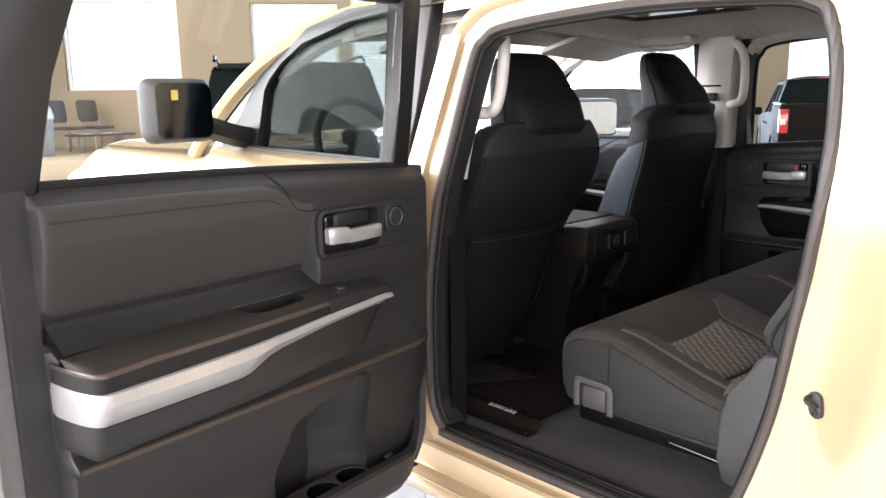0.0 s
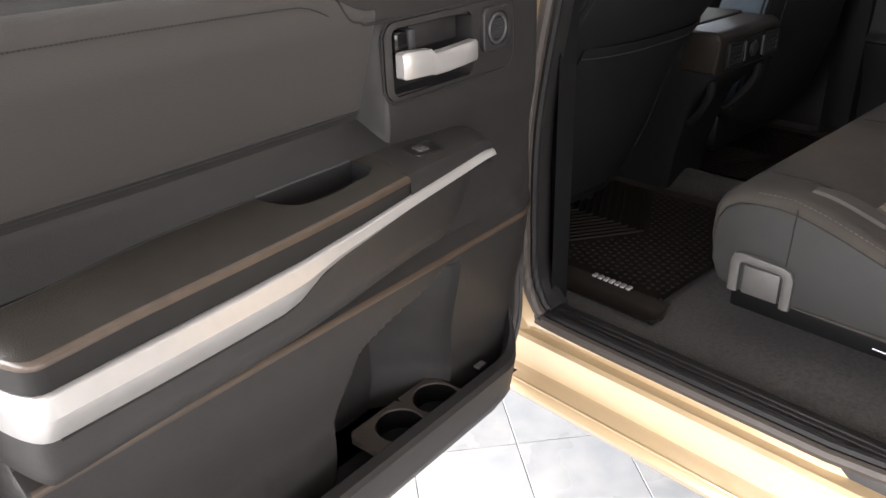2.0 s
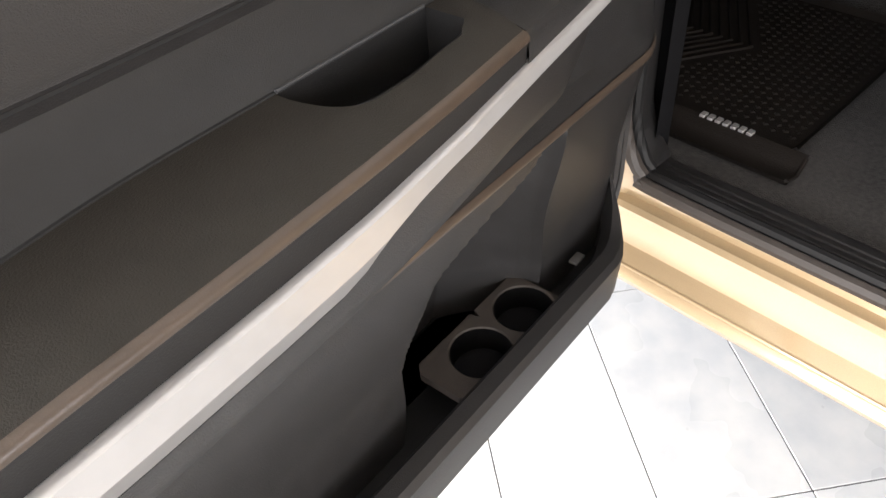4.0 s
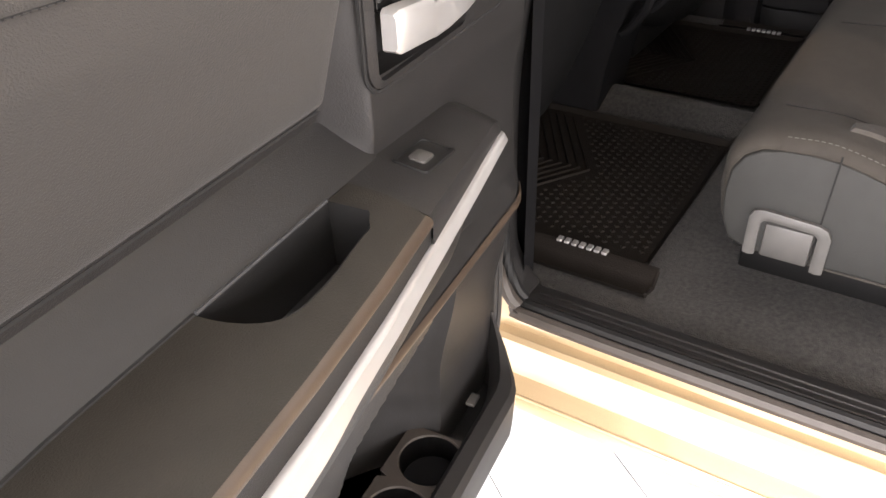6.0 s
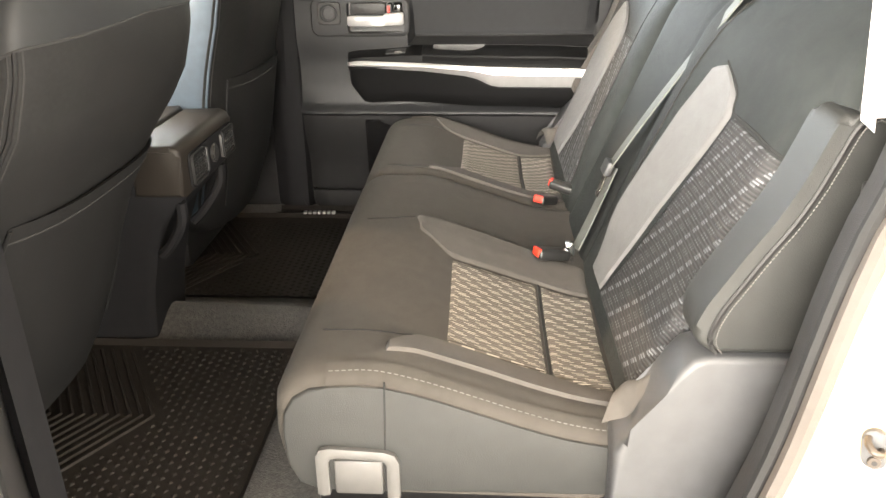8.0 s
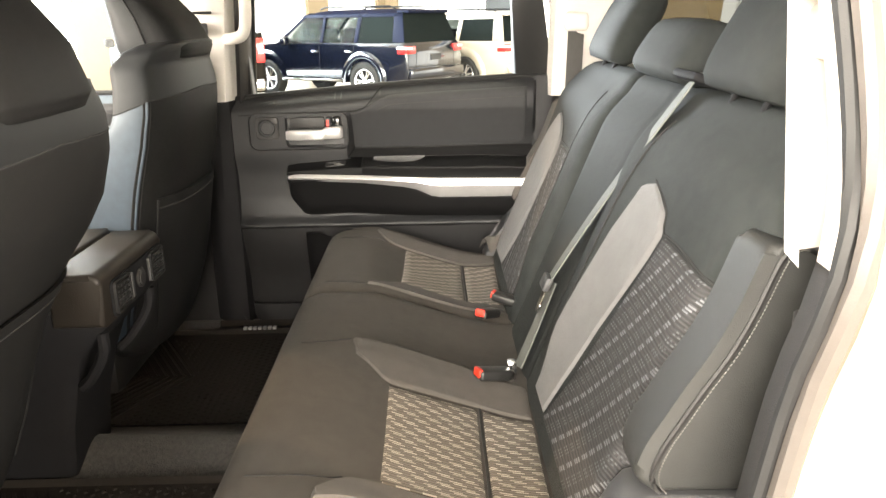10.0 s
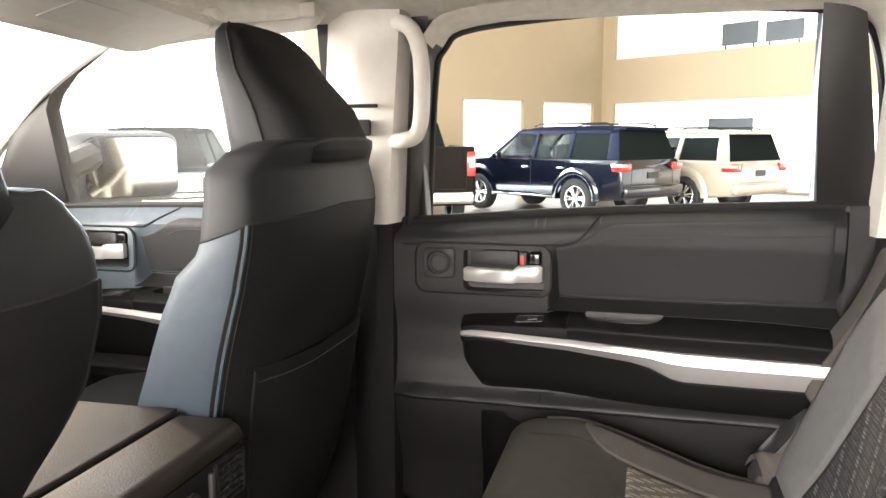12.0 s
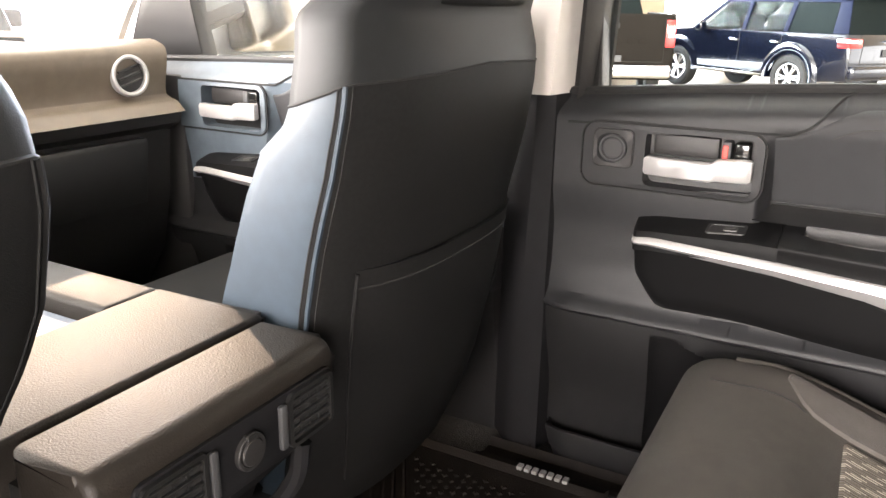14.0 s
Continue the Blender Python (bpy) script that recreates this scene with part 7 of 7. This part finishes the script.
            lamp = part("tail_lamp", box(r1 - 0.01, r1 + 0.24, *sorted((s * (hw + 0.012), s * (hw - 0.30))), belt - 0.19, belt - 0.03, 0.03, 2, P=P), LAMP_RED, t, "red tail lamp")
            part("lamp_insert", box(r1 - 0.014, r1 + 0.245, *sorted((s * (hw + 0.015), s * (hw - 0.16))), belt - 0.10, belt - 0.05, 0.01, 2, P=P), LAMP_CLEAR, lamp)
    # ends
    rl = lambda a, bb, d: P(cab0 + rake * (bb - belt) / (zt - belt) + 0.010 - d, a, bb)
    part("rear_window", prism([(-side_y(belt) + 0.02, belt), (side_y(belt) - 0.02, belt), (side_y(zt) - 0.02, zt + 0.02), (-side_y(zt) + 0.02, zt + 0.02)], 0, 0.012, P=rl), PRIVACY, t, "dark rear window")
    wf = lambda a, bb, d: P(xF - 0.03 + (xT - xF) * (bb - belt) / (zt - belt) + d, a, bb)
    part("windscreen", prism([(-side_y(belt) + 0.03, belt), (side_y(belt) - 0.03, belt), (side_y(zt) - 0.03, zt + 0.03), (-side_y(zt) + 0.03, zt + 0.03)], 0, 0.004, P=wf), GLASS_TINT, t, "tinted windscreen")
    part("rear_bumper", box(r1 - 0.10, r1 + 0.10, -hw + 0.04, hw - 0.04, 0.45, 0.66, 0.05, 3, P=P), paint if kind != "pickup" else CHROME, t)
    part("front_bumper", box(f1 - 0.06, f1 + 0.08, -hw + 0.04, hw - 0.04, 0.42, 0.66, 0.05, 3, P=P), paint, t)
    g = part("grille", box(f1 - 0.02, f1 + 0.03, -0.52, 0.52, 0.70, 1.0, 0.03, 2, P=P), CHROME, t, "chrome framed grille")
    for k in range(4):
        part("grille_bar", box(f1 + 0.03, f1 + 0.04, -0.46, 0.46, 0.74 + k * 0.06, 0.77 + k * 0.06, 0.005, 1, P=P), PLASTIC_BLACK, g)
    part("plate_holder", box(r1 - 0.112, r1 - 0.10, -0.16, 0.16, 0.70, 0.80, 0.004, 1, P=P) if kind == "pickup" else box(r1 - 0.02, r1 - 0.005, -0.16, 0.16, 0.80, 0.92, 0.004, 1, P=P), PLASTIC_GREY, t, "grey plate holder")
    if kind == "pickup":
        part("tailgate_handle", box(r1 - 0.015, r1 + 0.005, -0.12, 0.12, 1.20, 1.28, 0.012, 2, P=P), PLASTIC_BLACK, t)
        part("tailgate_gap", tube([P(r1 - 0.001, y, z) for y, z in ((hw - 0.16, 1.36), (hw - 0.16, 0.70), (-hw + 0.16, 0.70), (-hw + 0.16, 1.36))], 0.005), SEAM, t)
        for k in range(6):
            part("badge_bar", box(r1 - 0.006, r1 + 0.002, -0.56 + k * 0.19, -0.43 + k * 0.19, 0.98, 1.06, 0.004, 1, P=P), paint, t)
        part("rail_cap", box(r1 + 0.02, rx + 0.55, -hw + 0.01, -hw + 0.09, 1.405, 1.432, 0.01, 2, P=P), PLASTIC_BLACK, t)
        part("rail_cap", box(r1 + 0.02, rx + 0.55, hw - 0.09, hw - 0.01, 1.405, 1.432, 0.01, 2, P=P), PLASTIC_BLACK, t)
        part("brake_light", box(cab0 + 0.10, cab0 + 0.13, -0.20, 0.20, height - 0.07, height - 0.03, 0.008, 1, P=P), LAMP_RED, t, "red high brake light")
    else:
        part("spoiler", box(cab0 + 0.04, cab0 + 0.34, -side_y(zt) + 0.05, side_y(zt) - 0.05, zt - 0.01, zt + 0.045, 0.015, 2, P=P), dark, t)
        part("tailgate_gap", tube([P(r1 - 0.002, y, z) for y, z in ((hw - 0.32, belt), (hw - 0.28, 0.68), (-hw + 0.28, 0.68), (-hw + 0.32, belt))], 0.005), SEAM, t)
    for sy in (-0.38, 0.38):
        for sx in (fx - 1.35, rx + 0.85) if kind != "pickup" else (fx - 1.35,):
            part("seat_back", box(sx - 0.08, sx + 0.06, sy - 0.24, sy + 0.24, 0.8, height - 0.38, 0.05, 3, P=P), SEAT_BEIGE if paint is NAVY else PLASTIC, t)
    return t


vehicle("suv", (15.84, 1.64), 54, NAVY, "suv", "navy blue SUV parked in the showroom")
vehicle("suv", (17.3, -0.55), 50, SILVER_PAINT, "suv", "silver white SUV parked beside the navy one", 4.85, 1.90, 1.72, 2.79)
vehicle("pickup_truck", (14.3, 4.8), 27, DARK_GREY_PAINT, "pickup", "dark grey pickup truck seen from behind", 5.8, 1.98, 1.93, 3.7)
vehicle("suv", (9.0, 6.6), 222, GREEN_PAINT, "suv", "dark green grey SUV facing the hall", 4.85, 1.92, 1.80, 2.8)
vehicle("suv", (3.07, 7.25), 60, BLACK_PAINT, "suv", "black SUV parked ahead of the pickup", 5.0, 2.0, 2.02, 2.9)


# ---- sitting area by the front wall ----
STAGE = 0.64


def chair(at, turn):
    t = thing("office_chair", (*at, STAGE), "grey mesh backed visitor chair", "chair", "visitor chairs")
    M = pose(at[0], at[1], STAGE, 0, 0, turn)
    P = lambda x, y, z: M @ Vector((x, y, z))
    part("seat", box(-0.25, 0.25, -0.24, 0.26, 0.43, 0.49, 0.025, 3, P=P), PLASTIC_GREY, t)
    back = prism(round_rect(-0.24, 0.24, 0.58, 1.05, 0.07), -0.28, -0.255, 0.008, P=lambda a, b, d: P(a, d - (b - 0.5) * 0.12, b))
    part("backrest", back, PLASTIC_GREY, t, "grey mesh chair back")
    for sx in (-0.23, 0.23):
        for sy in (-0.22, 0.22):
            part("leg", tube([P(sx, sy, 0.44), P(sx * 1.08, sy * 1.1, 0.0)], 0.012), STEEL, t)
        part("upright", tube([P(sx, -0.22, 0.46), P(sx, -0.27, 0.62)], 0.014), STEEL, t)


tagged(link("platform", prism([(12.0, -8.6), (16.28, -8.6), (16.28, -5.3), (12.0, -5.3)], 0.0, STAGE, 0.02, 2, P=hall), WALL), "low pale raised platform of the waiting area", "platform", kind="structure")
chair((3.42, 16.1), 200)
chair((4.08, 16.2), 195)
tb = Vector((3.75, 15.2, 0))
desk = thing("side_table", (tb.x, tb.y, STAGE), "low grey topped waiting area table", "table")
part("tabletop", box(tb.x - 0.6, tb.x + 0.6, tb.y - 0.35, tb.y + 0.35, STAGE + 0.32, STAGE + 0.36, 0.01), PLASTIC_GREY, desk)
for sx in (-0.52, 0.52):
    for sy in (-0.28, 0.28):
        part("leg", box(tb.x + sx - 0.02, tb.x + sx + 0.02, tb.y + sy - 0.02, tb.y + sy + 0.02, STAGE, STAGE + 0.32, 0.004, 1), STEEL, desk)


def waste_bin(x, y, r, h, bag, label):
    t = thing("waste_bin", (x, y, STAGE), label, "waste bin", "waste bins")
    ring = lambda z, k: [Vector((x + r * k * math.cos(a), y + r * k * math.sin(a), STAGE + z)) for a in lin(0, 2 * math.pi, 29)[:-1]]
    part("body", loft([ring(0, 0.84), ring(0.02, 0.88), ring(h * 0.5, 0.94), ring(h - 0.02, 1.0), ring(h, 1.02), ring(h, 0.96), ring(h - 0.15, 0.93)], True, True), BIN_GREY, t, "grey plastic bin body")
    rng = random.Random(int(x * 100))
    rows = []
    for z, k in ((-0.10, 1.04), (-0.02, 1.06), (0.03, 1.0), (bag * 0.6, 0.75), (bag, 0.45)):
        rows.append([Vector((q.x + rng.uniform(-0.03, 0.03), q.y + rng.uniform(-0.03, 0.03), q.z + rng.uniform(-0.025, 0.025))) for q in ring(h + z, k)])
    part("bin_bag", loft(rows, False, True), BAG, t, "crumpled clear plastic bin liner", 60)


BIN_GREY = material("pale_grey_bin_plastic", (0.20, 0.205, 0.20), 0.5, bump=0.1, bump_scale=60)
BAG = material("milky_plastic_bag", (0.42, 0.44, 0.44), 0.3, bump=0.4, bump_scale=30)
waste_bin(1.95, 14.5, 0.235, 1.02, 0.08, "tall grey waste bin with a plastic liner")
waste_bin(2.43, 14.7, 0.27, 0.80, 0.26, "grey waste bin with a puffed up plastic liner")
PAPER = material("blue_white_paper", (0.45, 0.6, 0.75), 0.7)
for k, (dx, dy, r) in enumerate(((-0.25, 0.05, 10), (0.1, -0.1, -25), (0.32, 0.1, 40))):
    M = pose(tb.x + dx, tb.y + dy, STAGE + 0.362 + 0.003 * k, 0, 0, r)
    pp = thing("brochure", (tb.x + dx, tb.y + dy, STAGE + 0.36), "pale blue paper brochure on the table", "brochure", "brochures")
    part("sheet", box(-0.11, 0.11, -0.15, 0.15, 0, 0.003, P=lambda a, b, c: M @ Vector((a, b, c))), PAPER, pp)


# ---- boards by the far glazing ----
def board(a0, a1, b, z0, z1, foot, label):
    t = thing("display_board", hall((a0 + a1) / 2, b, foot), label, "display board", "display boards")
    G = lambda x, z, d: hall(x, b + d, z)
    part("panel", prism(round_rect(a0 + 0.03, a1 - 0.03, z0 + 0.03, z1 - 0.03, 0.01), 0.005, 0.03, P=G), BOARD, t)
    fr = bmesh.new()
    for x0, x1, y0, y1 in ((a0, a1, z0, z0 + 0.035), (a0, a1, z1 - 0.035, z1), (a0, a0 + 0.035, z0 + 0.035, z1 - 0.035), (a1 - 0.035, a1, z0 + 0.035, z1 - 0.035)):
        prism([(x0, y0), (x1, y0), (x1, y1), (x0, y1)], 0.0, 0.04, 0.004, 1, bm=fr, P=G)
    part("frame", fr, PLASTIC_BLACK, t)
    for x in (a0 + 0.12, a1 - 0.12):
        part("leg", prism([(x - 0.02, foot), (x + 0.02, foot), (x + 0.02, z0 + 0.002), (x - 0.02, z0 + 0.002)], 0.0, 0.04, 0.004, 1, P=G), PLASTIC_BLACK, t)


BOARD = material("dark_board_face", (0.03, 0.033, 0.036), 0.5)
board(10.85, 11.95, WALL_B + 0.02, 4.18, 4.80, 4.08, "dark board standing on the upper window sill")
board(9.55, 10.62, WALL_B + 0.02, 4.18, 4.72, 4.08, "dark board standing on the upper window sill")
board(10.7, 12.1, WALL_B - 0.25, 1.45, 2.10, 0.0, "dark display board on legs by the glazing")

# ---- single floor tiles beside the open door ----
A0, B0 = 0.042, -0.876
bm = bmesh.new()
box(0, TILE_A - JOINT, 0, TILE_B - JOINT, -0.006, 0.0, 0.0012, 1, bm)
tile_mesh = bpy.data.meshes.new("tile")
bm.to_mesh(tile_mesh)
bm.free()
tile_mesh.materials.append(TILE)
turn = Matrix((( E1.x, -E1.y, 0, 0), (E1.y, E1.x, 0, 0), (0, 0, 1, 0), (0, 0, 0, 1)))
bed = box(-3.155, 2.598, -3.433, 2.320, -0.0075, -0.0045, P=hall)
tagged(link("tile_bed", bed, GROUT), "dark grey grout between floor tiles", "floor", kind="structure")
# E2 is E1 turned clockwise, so tile rows run towards minus y of the turned frame
for i in range(-5, 4):
    for j in range(-8, 10):
        o = new("tile", tile_mesh)
        p = hall(A0 + i * TILE_A, B0 + (j + 1) * TILE_B - JOINT)
        o.matrix_parent_inverse = Matrix()
        o.parent = floor
        o.matrix_basis = Matrix.Translation((p.x, p.y, random.uniform(-0.0004, 0.0003))) @ turn
